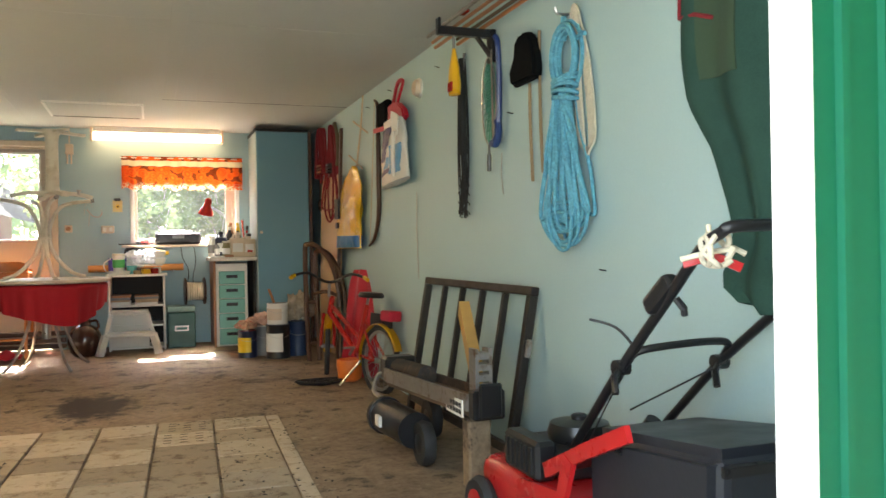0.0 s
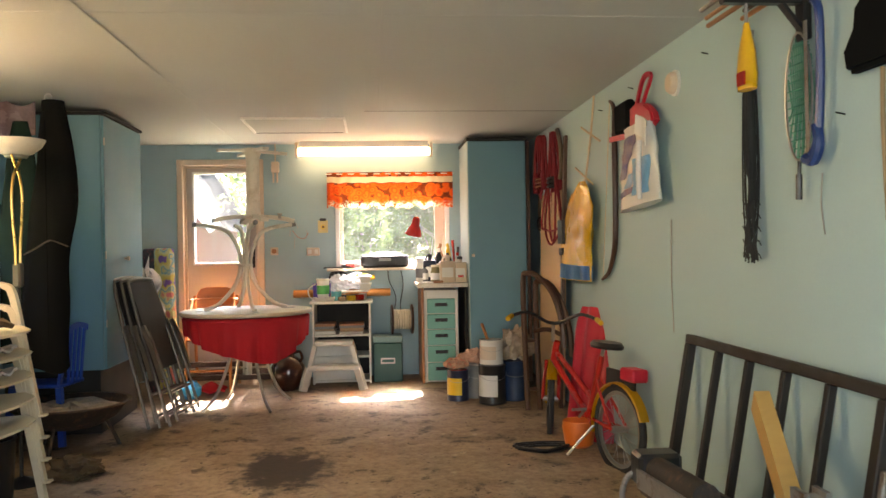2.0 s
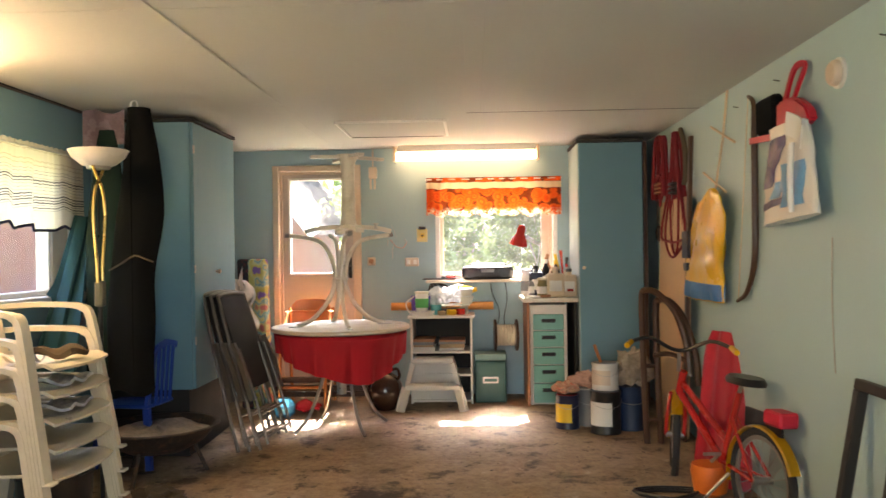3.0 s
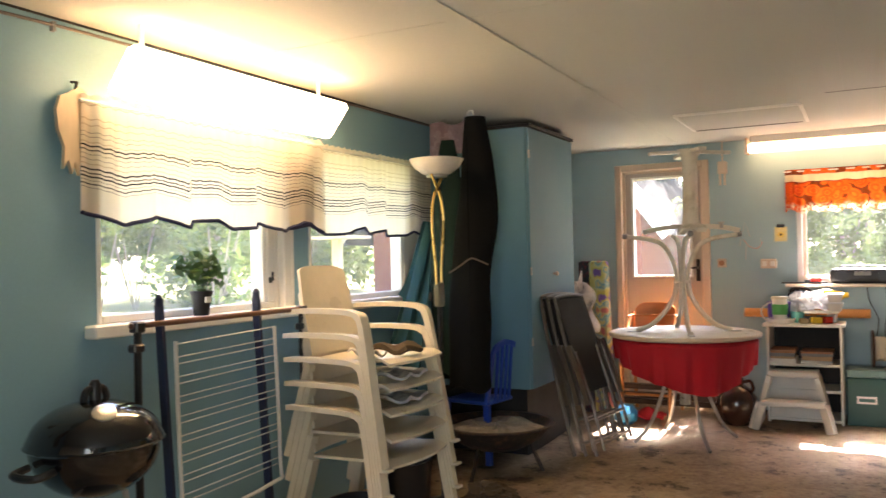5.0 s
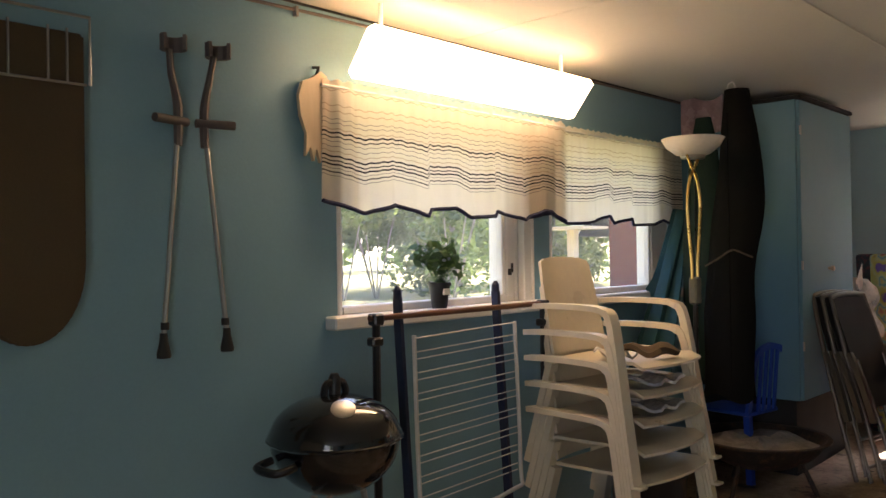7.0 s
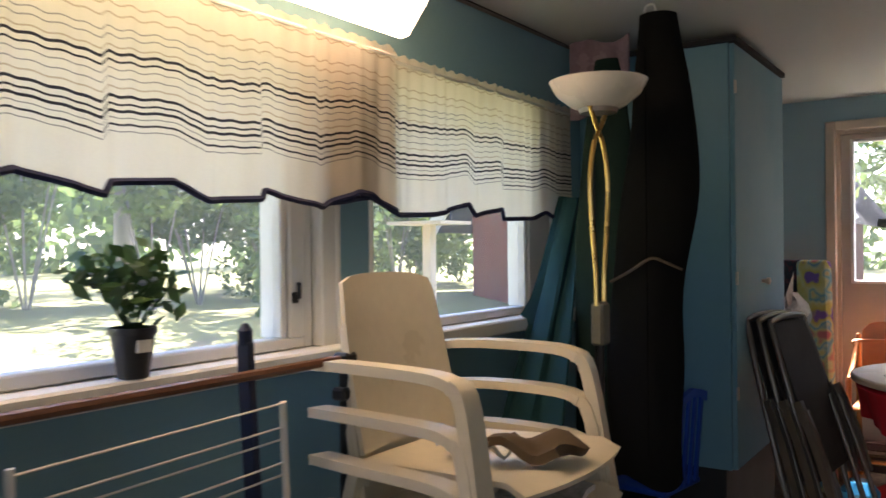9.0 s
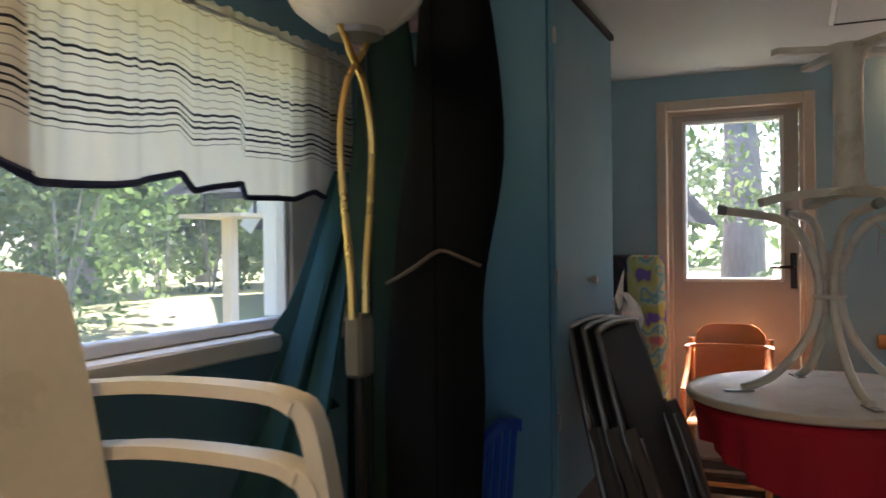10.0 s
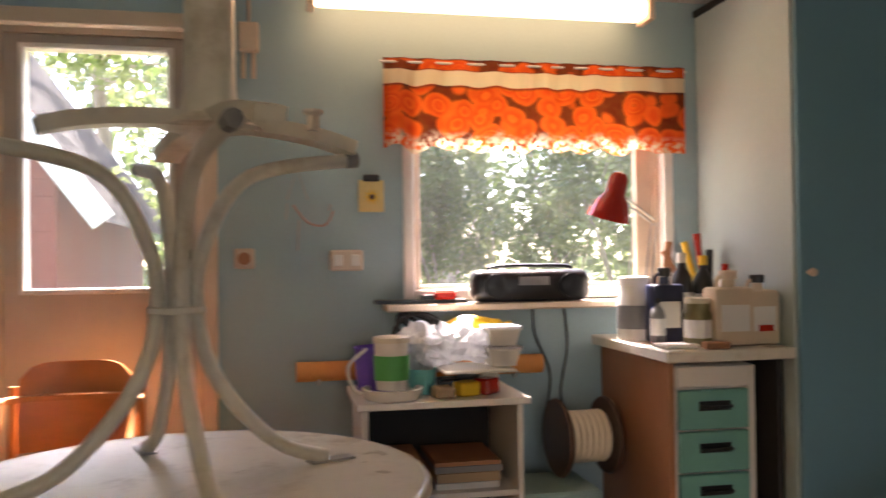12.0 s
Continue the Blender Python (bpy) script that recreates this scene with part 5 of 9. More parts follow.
def drawer_unit():
    t = thing("drawer_unit", "white drawer unit with five mint green drawers", "drawer unit", (0.715, 9.7, 0.075))
    part("carcass", boxes((0.58, 0.872, 9.505, 9.98, 0.077, 0.875), bevel=0.003), M_WPLAST, t, world=True)
    part("front_frame", boxes((0.58, 0.602, 9.484, 9.503, 0.077, 0.873), (0.85, 0.872, 9.484, 9.503, 0.077, 0.873), (0.603, 0.849, 9.484, 9.503, 0.808, 0.873), bevel=0.002), M_WPLAST, t, world=True)
    zs = [0.09, 0.25, 0.395, 0.535, 0.67, 0.803]
    for z0, z1 in zip(zs, zs[1:]):
        d = part("drawer", boxes((0.605, 0.847, 9.478, 9.503, z0 + 0.004, z1 - 0.004), bevel=0.004), M_TEALP, t, world=True)
        bm = bmesh.new()
        zc = z1 - 0.055
        tube(bm, smooth_path([(0.678, 9.478, zc), (0.685, 9.455, zc), (0.767, 9.455, zc), (0.774, 9.478, zc)], 4), 0.006, 8)
        box(bm, 0.672, 0.78, 9.474, 9.4775, zc - 0.014, zc + 0.016)
        part("handle", bm, M_BLACK, d, "dark bow handle", world=True, smooth=True)


drawer_unit()


def shelf_cabinet():
    t = thing("shelf_cabinet", "white open shelf cabinet with papers inside", "shelf", (-0.15, 9.75, 0.075))
    x0, x1, y0, y1 = -0.385, 0.118, 9.56, 9.93
    part("top", boxes((x0 - 0.02, x1 + 0.02, y0 - 0.02, y1, 0.77, 0.792), bevel=0.003), M_WPLAST, t, world=True)
    for x in (x0, x1 - 0.018):
        part("side", boxes((x, x + 0.018, y0, y1, 0.076, 0.769), bevel=0.002), M_WPLAST, t, world=True)
    # near-black back puts the inner shade of the white shelf into colour
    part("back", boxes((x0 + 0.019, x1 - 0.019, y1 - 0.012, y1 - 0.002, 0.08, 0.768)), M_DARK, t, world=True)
    for z in (0.485, 0.3, 0.09):
        part("shelf", boxes((x0 + 0.019, x1 - 0.019, y0 + 0.004, y1 - 0.014, z, z + 0.018)), M_WPLAST, t, world=True)
    rng = random.Random(2)
    for xa, xb in ((-0.375, -0.19), (-0.16, 0.06)):
        z = 0.504
        for k in range(4):
            h = rng.uniform(0.012, 0.028)
            bm = boxes((xa + rng.uniform(0, 0.01), xb - rng.uniform(0, 0.015), 9.6, 9.86, z, z + h))
            single("magazine", bm, (M_PAPER, M_CARDB, M_GREY, M_BROWN)[k % 4], "flat magazine or tray lying on the shelf", "papers", ((xa + xb) / 2, 9.7, z))
            z += h + 0.002


shelf_cabinet()


def step_stool():
    t = thing("step_stool", "white plastic step stool standing on the floor", "stool", (-0.2, 9.43, 0.072))
    bm = bmesh.new()
    box(bm, -0.16, 0.165, -0.02, 0.2, 0.35, 0.39, bevel=0.015, seg=2)
    part("top_step", bm, M_WPLAST, t, smooth=True)
    bm = bmesh.new()
    box(bm, -0.205, 0.215, -0.17, -0.01, 0.165, 0.2, bevel=0.012, seg=2)
    part("low_step", bm, M_WPLAST, t, smooth=True)
    for s in (-1, 1):
        bm = bmesh.new()
        tube(bm, smooth_path([(s * 0.155, 0.05, 0.36), (s * 0.2, 0.05, 0.18), (s * 0.235, 0.06, 0.0)], 4), 0, flat=(0.035, 0.25))
        part("side_panel", bm, M_WPLAST, t, smooth=True)
        bm = bmesh.new()
        tube(bm, smooth_path([(s * 0.2, -0.13, 0.18), (s * 0.225, -0.15, 0.1), (s * 0.25, -0.17, 0.0)], 4), 0, flat=(0.04, 0.06))
        part("leg", bm, M_WPLAST, t, smooth=True)
    part("riser", boxes((-0.17, 0.17, 0.16, 0.175, 0.02, 0.35)), M_WPLAST, t)


step_stool()


def file_box():
    t = thing("file_box", "dark green metal file box with grey lid", "box", (0.262, 9.72, 0.075))
    part("body", boxes((0.135, 0.39, 9.605, 9.86, 0.075, 0.415), bevel=0.008), M_GBOX, t, world=True)
    part("lid", boxes((0.13, 0.395, 9.6, 9.865, 0.417, 0.47), bevel=0.008), M_GLID, t, world=True)
    part("label_plate", boxes((0.2, 0.325, 9.597, 9.604, 0.235, 0.285)), M_METAL, t, "pale label holder", world=True)
    part("label_slot", boxes((0.212, 0.313, 9.5945, 9.5965, 0.248, 0.272)), M_GBOX, t, world=True)


file_box()


def cable_reel():
    t = thing("cable_reel", "dark cable reel with white cable on the file box", "cable reel", (0.40, 9.79, 0.47))
    m = Matrix.Translation((0, 0, 0.135)) @ Euler((0, math.pi / 2, 0.05)).to_matrix().to_4x4()
    for z in (-0.1, 0.08):
        bm = bmesh.new()
        lathe(bm, [(0.03, z), (0.13, z), (0.135, z + 0.008), (0.13, z + 0.016), (0.03, z + 0.016)], 28, m)
        part("flange", bm, M_DKWOOD, t, smooth=True)
    bm = bmesh.new()
    lathe(bm, [(0.07, -0.083)] + [(0.085 + 0.006 * (k % 2), -0.08 + k * 0.011) for k in range(15)] + [(0.07, 0.079)], 24, m)
    part("wound_cable", bm, M_PLAST, t, smooth=True)


cable_reel()


def stone_jug():
    t = thing("stoneware_jug", "big glossy brown stoneware jug on the floor", "jug", (-0.58, 9.4, 0.07))
    bm = bmesh.new()
    lathe(bm, [(0.085, 0), (0.12, 0.04), (0.143, 0.12), (0.138, 0.2), (0.1, 0.26), (0.055, 0.285), (0.05, 0.32), (0.058, 0.33), (0.05, 0.332), (0.04, 0.3)], 28)
    part("body", bm, M_JUG, t, smooth=True)
    bm = bmesh.new()
    tube(bm, smooth_path([(0.05, -0.02, 0.31), (0.1, -0.03, 0.32), (0.12, -0.03, 0.27), (0.105, -0.03, 0.24)], 4), 0.012, 8)
    part("handle", bm, M_JUG, t, smooth=True)


stone_jug()

TC = (-0.82, 8.77)


def lower_table():
    t = thing("side_table", "round table under a red cloth with thin metal legs", "table", (TC[0], TC[1], floor_z(8.6)))
    bm = bmesh.new()
    lathe(bm, [(0.40, 0.665), (0.43, 0.67), (0.43, 0.69), (0.40, 0.692)], 40)
    part("tabletop", bm, M_WPLAST, t, smooth=True)
    for k in range(4):
        a = 0.6 + k * 1.5708
        c, s = math.cos(a), math.sin(a)
        bm = bmesh.new()
        tube(bm, smooth_path([(c * 0.1, s * 0.1, 0.665), (c * 0.12, s * 0.12, 0.45), (c * 0.24, s * 0.24, 0.14), (c * 0.36, s * 0.36, 0.012)], 5), 0.012, 8)
        part("leg", bm, M_METAL, t, smooth=True)
    bm = bmesh.new()
    lathe(bm, [(0.035, 0.25), (0.035, 0.66)], 12)
    part("column", bm, M_METAL, t, smooth=True)
    # red cloth, hanging lower towards the bench
    t2 = thing("tablecloth", "red tablecloth draped unevenly over the round table", "tablecloth", (TC[0], TC[1], 0.745))

    def f(u, v):
        a = u * 2 * math.pi
        drop = 0.15 + 0.17 * max(0.0, math.cos(a - 5.1)) ** 2 + 0.012 * math.sin(5 * a)
        if v < 0.3:
            r = 0.47 * v / 0.3
            return V((TC[0] + r * math.cos(a), TC[1] + r * math.sin(a), 0.757))
        w = (v - 0.3) / 0.7
        r = 0.474 + 0.012 * math.sin(a * 17 + 0.8 * math.sin(3 * a)) * w + 0.008 * w * math.sin(a * 31) - 0.03 * w
        return V((TC[0] + r * math.cos(a), TC[1] + r * math.sin(a), 0.757 - drop * w))

    bm = bmesh.new()
    sheet(bm, 170, 14, f)
    bmesh.ops.remove_doubles(bm, verts=bm.verts, dist=1e-4)
    part("cloth", bm, M_RED, t2, smooth=True, world=True)


lower_table()


def upturned_table():
    z0 = 0.762
    t = thing("bistro_table", "white round garden table lying upside down on the cloth", "table", (TC[0], TC[1], z0))
    bm = bmesh.new()
    lathe(bm, [(0.47, 0), (0.487, 0.005), (0.487, 0.03), (0.48, 0.033), (0.476, 0.03), (0.002, 0.03)], 56)
    top = part("tabletop", bm, M_TABLE, t, smooth=True)
    bm = bmesh.new()
    lathe(bm, [(0.4885, 0.006), (0.4925, 0.01), (0.4925, 0.026), (0.4885, 0.03)], 56, cap=False)
    part("edge_band", bm, M_CREAM, top, "cream edge band", smooth=True)
    for k in range(4):
        a = 0.345 + k * 1.5708
        c, s = math.cos(a), math.sin(a)
        bm = bmesh.new()
        tube(bm, smooth_path([(c * 0.31, s * 0.31, 0.042), (c * 0.2, s * 0.2, 0.085), (c * 0.08, s * 0.08, 0.22), (c * 0.036, s * 0.036, 0.37), (c * 0.06, s * 0.06, 0.51), (c * 0.15, s * 0.15, 0.635), (c * 0.375, s * 0.375, 0.68)], 6), 0.0155, 10)
        leg = part("leg", bm, M_TABLE, t, smooth=True)
        bm = bmesh.new()
        box(bm, 0.27, 0.37, -0.016, 0.016, 0.031, 0.036, m=Euler((0, 0, a)).to_matrix().to_4x4())
        part("bracket", bm, M_METAL, leg, "steel fixing bracket")
        bm = bmesh.new()
        tube(bm, [(c * 0.36, s * 0.36, 0.678), (c * 0.388, s * 0.388, 0.682)], 0.0175, 8)
        part("foot_cap", bm, M_GREY, leg, "grey rubber foot")
    bm = bmesh.new()
    for z in (0.36,):
        lathe(bm, [(0.052, z), (0.055, z + 0.003), (0.055, z + 0.012), (0.052, z + 0.015)], 20, cap=False)
    part("clamp_ring", bm, M_TABLE, t, smooth=True)
    # a pedestal base resting on its feet
    p = thing("pedestal_base", "white column pedestal base resting on the upturned table", "table base", (TC[0] + 0.065, TC[1], z0 + 0.703))
    for k in range(4):
        a = 0.4 + k * 1.5708
        c, q = math.cos(a), math.sin(a)
        bm = bmesh.new()
        tube(bm, smooth_path([(0.02 * c, 0.02 * q, 0.034), (0.14 * c, 0.14 * q, 0.03), (0.24 * c, 0.24 * q, 0.018), (0.31 * c, 0.31 * q, 0.0)], 4), 0, flat=(0.058, 0.03))
        part("foot_arm", bm, M_TABLE, p)
    bm = bmesh.new()
    lathe(bm, [(0.1, 0.02), (0.06, 0.045), (0.051, 0.09), (0.048, 0.3), (0.048, 0.45), (0.055, 0.5), (0.075, 0.53), (0.08, 0.55)], 24)
    part("column", bm, M_TABLE, p, smooth=True)
    for k in range(4):
        a = 0.5 + k * 1.5708
        bm = bmesh.new()
        tube(bm, [(0.03 * math.cos(a), 0.03 * math.sin(a), 0.535), (0.16 * math.cos(a), 0.16 * math.sin(a), 0.53), (0.27 * math.cos(a), 0.27 * math.sin(a), 0.525)], 0, flat=(0.05, 0.02))
        part("top_arm", bm, M_TABLE, p)
    bm = bmesh.new()
    lathe(bm, [(0.012, 0.016), (0.012, 0.045), (0.02, 0.05), (0.02, 0.056)], 8, Matrix.Translation((0.2, -0.03, 0)))
    part("wing_bolt", bm, M_METAL, p)


upturned_table()


def bent_chair():
    t = thing("armchair", "small orange bentwood armchair by the back door", "chair", (-1.2, 9.5, 0.075))
    x0, x1 = -1.385, -1.065
    bm = bmesh.new()
    sheet(bm, 10, 6, lambda u, v: V((x0 + (x1 - x0) * u, 9.72 + 0.03 * math.sin(u * math.pi) - 0.03 * v, 0.93 - 0.26 * v - 0.05 * abs(2 * u - 1) ** 6 * (1 - v))), 0.014)
    part("backrest", bm, M_ORWOOD, t, smooth=True, world=True)
    bm = bmesh.new()
    box(bm, x0 - 0.01, x1 + 0.01, 9.34, 9.7, 0.5, 0.525, bevel=0.01)
    part("seat", bm, M_ORWOOD, t, world=True)
    xm = (x0 + x1) / 2
    bm = bmesh.new()
    tube(bm, smooth_path([(x0 - 0.03, 9.62, 0.822), (x0 - 0.015, 9.67, 0.828), (xm - 0.08, 9.69, 0.83), (xm + 0.08, 9.69, 0.83), (x1 + 0.015, 9.67, 0.828), (x1 + 0.03, 9.62, 0.822)], 5), 0, flat=(0.022, 0.016))
    part("arm_rail", bm, M_ORWOOD, t, smooth=True, world=True)
    for x in (x0 - 0.02, x1 + 0.02):
        bm = bmesh.new()
        tube(bm, smooth_path([(x, 9.63, 0.822), (x, 9.55, 0.74), (x, 9.44, 0.69), (x, 9.36, 0.66)], 4), 0.012, 8)
        part("arm", bm, M_ORWOOD, t, smooth=True, world=True)
        bm = bmesh.new()
        tube(bm, smooth_path([(x, 9.36, 0.66), (x, 9.35, 0.5), (x, 9.33, 0.076)], 4), 0.014, 8)
        part("leg", bm, M_ORWOOD, t, smooth=True, world=True)
        bm = bmesh.new()
        tube(bm, smooth_path([(x, 9.73, 0.86), (x, 9.72, 0.5), (x, 9.78, 0.076)], 4), 0.014, 8)
        part("leg", bm, M_ORWOOD, t, smooth=True, world=True)
    bm = bmesh.new()
    tube(bm, [(x0, 9.36, 0.25), (x1, 9.36, 0.25)], 0.011, 8)
    part("stretcher", bm, M_ORWOOD, t, world=True)


bent_chair()


def bright_board():
    """A padded sun-bed cushion with bright colours, standing on end."""
    m = bpy.data.materials.new("bright_print")
    m.use_nodes = True
    nt = m.node_tree
    f = noised(nt, 8.5, 2, rough=0.4)
    col = ramp(nt, f, [(0.36, (0.3, 0.15, 0.5)), (0.4, (0.78, 0.62, 0.12)), (0.5, (0.8, 0.74, 0.4)), (0.55, (0.2, 0.45, 0.55)), (0.6, (0.78, 0.7, 0.3)), (0.66, (0.75, 0.22, 0.2))])
    nt.links.new(col, nt.nodes["Principled BSDF"].inputs["Base Color"])
    nt.nodes["Principled BSDF"].inputs["Roughness"].default_value = 0.8
    bm = bmesh.new()
    box(bm, -0.03, 0.03, -0.1, 0.1, 0, 1.2, bevel=0.025, seg=2, m=pose(-1.53, 9.32, 0.075, 0, -2, 55))
    single("sunbed_cushion", bm, m, "bright patterned padded cushion standing on end", "cushion", (-1.6, 9.3, 0.08), smooth=True)
    bm = bmesh.new()
    box(bm, -0.045, 0.045, -0.1, 0.1, 0, 1.2, bevel=0.02, seg=2, m=pose(-1.63, 9.42, 0.075, 0, -2, 60))
    single("sunbed_cushion", bm, mat("dark_print", (0.06, 0.05, 0.06), 0.85, vary=0.6, big=14, dirt=(0.3, 0.05, 0.05)), "dark flowered padded cushion standing on end", "cushion", (-1.68, 9.5, 0.08), smooth=True)
    bm = bmesh.new()
    sheet(bm, 12, 14, lambda u, v: V((-1.66 + 0.1 * u + 0.02 * math.sin(v * 9), 9.08 + 0.1 * u + 0.03 * math.sin(u * 9 + v * 5), 1.08 - 0.3 * v + 0.04 * math.sin(u * 5))), 0.02)
    single("plastic_bag", bm, mat("white_film", (0.6, 0.58, 0.55), 0.3, vary=0.3, big=14, bump=0.3), "crumpled white plastic bag hanging on the chairs", "bag", (-1.55, 9.05, 0.8), smooth=True)
    bm = bmesh.new()
    lathe(bm, [(0.05, 0), (0.085, 0.03), (0.09, 0.09), (0.05, 0.14)], 14, Matrix.Translation((-1.33, 9.15, floor_z(9))))
    single("beach_ball", bm, mat("cyan_plastic", (0.02, 0.25, 0.5), 0.4), "blue plastic toy beside the folded chairs", "toy", (-1.33, 9.15, 0.08), smooth=True)
    bm = bmesh.new()
    sheet(bm, 8, 6, lambda u, v: V((-1.3 + 0.22 * u, 9.2 + 0.16 * v, 0.1 + 0.05 * math.sin(u * 3.1) * math.sin(v * 3.1) + 0.012 * math.sin(9 * u + 7 * v))), 0.015)
    single("red_bag", bm, M_RED, "crumpled red bag on the floor under the table", "bag", (-1.2, 9.27, 0.1), smooth=True)
    for y, z in ((9.62, 0.13), (9.55, 0.19), (9.6, 0.25)):
        bm = boxes((-1.5, -0.75, y, y + 0.07, z, z + 0.04), bevel=0.004)
        single("timber_offcut", bm, M_DKWOOD, "dark timber offcut stacked under the table", "timber", (-1.1, y, z), group="timber under the table")


bright_board()


# ---- on the sill, the bench and the shelf ----
def radio():
    t = thing("radio", "black portable radio on the window sill", "radio", (0.255, 9.9, 1.07))
    bm = bmesh.new()
    box(bm, 0.035, 0.472, 9.86, 9.965, 1.071, 1.185, bevel=0.035, seg=3)
    part("body", bm, M_BLACK, t, world=True, smooth=True)
    for x in (0.115, 0.39):
        bm = bmesh.new()
        lathe(bm, [(0.042, 0), (0.042, 0.006), (0.03, 0.004), (0.01, 0.008)], 18, Matrix.Translation((x, 9.861, 1.128)) @ Euler((math.pi / 2, 0, 0)).to_matrix().to_4x4())
        part("speaker", bm, M_BLACK, t, world=True, smooth=True)
    part("display", boxes((0.2, 0.31, 9.856, 9.862, 1.13, 1.16)), M_GREY, t, world=True)
    bm = bmesh.new()
    tube(bm, smooth_path([(0.1, 9.91, 1.18), (0.13, 9.91, 1.198), (0.38, 9.91, 1.198), (0.41, 9.91, 1.18)], 4), 0.007, 6)
    part("carry_handle", bm, M_BLACK, t, world=True, smooth=True)
    bm = bmesh.new()
    tube(bm, smooth_path([(0.28, 9.96, 1.09), (0.29, 9.975, 0.95), (0.35, 9.98, 0.8), (0.33, 9.98, 0.65)], 5), 0.004, 5)
    part("power_cord", bm, M_BLACK, t, world=True)
    bm = bmesh.new()
    tube(bm, smooth_path([(0.4, 9.97, 1.05), (0.42, 9.985, 0.9), (0.39, 9.98, 0.72), (0.42, 9.97, 0.6)], 5), 0.004, 5)
    single("hanging_cord", bm, M_BLACK, "dark power cord hanging below the sill", "cord", (0.4, 9.98, 0.7))


radio()


def desk_lamp():
    t = thing("desk_lamp", "red enamel spring-arm desk lamp by the window", "desk lamp", (0.66, 9.84, 0.937))
    bm = bmesh.new()
    lathe(bm, [(0.06, 0), (0.06, 0.02), (0.015, 0.035), (0.012, 0.08)], 20, Matrix.Translation((0.66, 9.84, 0.937)))
    part("base", bm, M_BLACK, t, world=True, smooth=True)
    j0, j1, j2 = V((0.66, 9.84, 0.98)), V((0.705, 9.84, 1.35)), V((0.56, 9.8, 1.44))
    bm = bmesh.new()
    for d in (-0.011, 0.011):
        tube(bm, [j0 + V((d, 0, 0)), j1 + V((d, 0, 0))], 0.004, 6)
    part("lower_arm", bm, M_METAL, t, world=True)
    bm = bmesh.new()
    for d in (-0.01, 0.01):
        tube(bm, [j1 + V((0, 0, d)), j2 + V((0, 0, d))], 0.004, 6)
    part("upper_arm", bm, M_METAL, t, world=True)
    m = Matrix.Translation((0.525, 9.79, 1.42)) @ Euler((0.25, 0.2, 0)).to_matrix().to_4x4()
    bm = bmesh.new()
    lathe(bm, [(0.078, -0.06), (0.074, -0.045), (0.058, 0.0), (0.038, 0.03), (0.034, 0.085), (0.022, 0.105), (0.002, 0.108), (0.02, 0.1), (0.03, 0.08), (0.034, 0.025), (0.054, -0.002), (0.072, -0.06)], 24, m, cap=False)
    part("shade", bm, M_REDE, t, "glossy red lamp shade", world=True, smooth=True)


desk_lamp()


def bottle(x, y, z, r, h, material, label, kind="bottle", cap=None, square=False, neck=0.35):
    t = thing(kind, label, kind, (x, y, z))
    bm = bmesh.new()
    if square:
        box(bm, -r, r, -r * 0.65, r * 0.65, 0, h * 0.78, bevel=r * 0.22, seg=2)
        lathe(bm, [(r * 0.3, h * 0.77), (r * 0.28, h * 0.88)], 12)
        tube(bm, smooth_path([(-r * 0.6, 0, h * 0.75), (-r * 0.5, 0, h * 0.9), (r * 0.1, 0, h * 0.92), (r * 0.25, 0, h * 0.8)], 4), r * 0.12, 6)
    else:
        lathe(bm, [(r * 0.95, 0), (r, h * 0.03), (r, h * 0.62), (r * 0.8, h * 0.74), (r * neck, h * 0.83), (r * neck, h * 0.9)], 18)
    part("body", bm, material, t, smooth=True)
    bm = bmesh.new()
    lathe(bm, [(r * neck * 1.15, h * 0.885), (r * neck * 1.15, h * 0.985), (r * neck, h)], 14)
    part("cap", bm, cap or M_WPLAST, t, smooth=True)
    bm = bmesh.new()
    if square:
        box(bm, -r * 0.7, r * 0.7, -r * 0.67, -r * 0.655, h * 0.2, h * 0.55)
    else:
        lathe(bm, [(r * 1.012, h * 0.18), (r * 1.012, h * 0.55)], 18, cap=False)
    part("label", bm, M_PAPER if material is not M_WPLAST else M_GREY, t, smooth=True)
    return t


ZB = 0.937
M_JERRY = mat("cream_jerrycan_plastic", (0.62, 0.5, 0.36), 0.4, vary=0.06, big=6, bump=0.03)
bottle(0.585, 9.76, ZB, 0.058, 0.22, M_WPLAST, "white plastic canister on the workbench", "canister", M_WPLAST, neck=0.8)
bottle(0.645, 9.65, ZB, 0.056, 0.25, M_NAVY, "dark blue oil canister on the workbench", "canister", M_BLACK, square=True)
bottle(0.605, 9.62, ZB, 0.025, 0.15, M_GREY, "small grey spray can with pale label", "spray can", M_BLACK)
bottle(0.73, 9.69, ZB, 0.04, 0.3, M_BLACK, "black bottle with white cap on the workbench", "bottle", M_WPLAST)
bottle(0.685, 9.5, ZB, 0.045, 0.155, mat("olive_tin", (0.22, 0.2, 0.09), 0.4, 0.3), "olive tin with dark label on the workbench", "tin", M_PLAST, neck=0.8)
bottle(0.785, 9.49, ZB, 0.07, 0.24, M_JERRY, "cream plastic jerrycan with white label on the workbench", "jerrycan", M_CREAM, square=True)
can = bottle(0.895, 9.5, ZB, 0.06, 0.225, M_JERRY, "cream boxy canister with red print on the workbench", "jerrycan", M_BLACK, square=True)
part("print_bar", boxes((0.875, 0.925, 9.455, 9.4595, ZB + 0.045, ZB + 0.065)), M_REDE, can, "red printed bar", world=True)
bottle(0.81, 9.69, ZB, 0.038, 0.29, M_BLACK, "black spray bottle with yellow nozzle", "spray bottle", M_YEL)
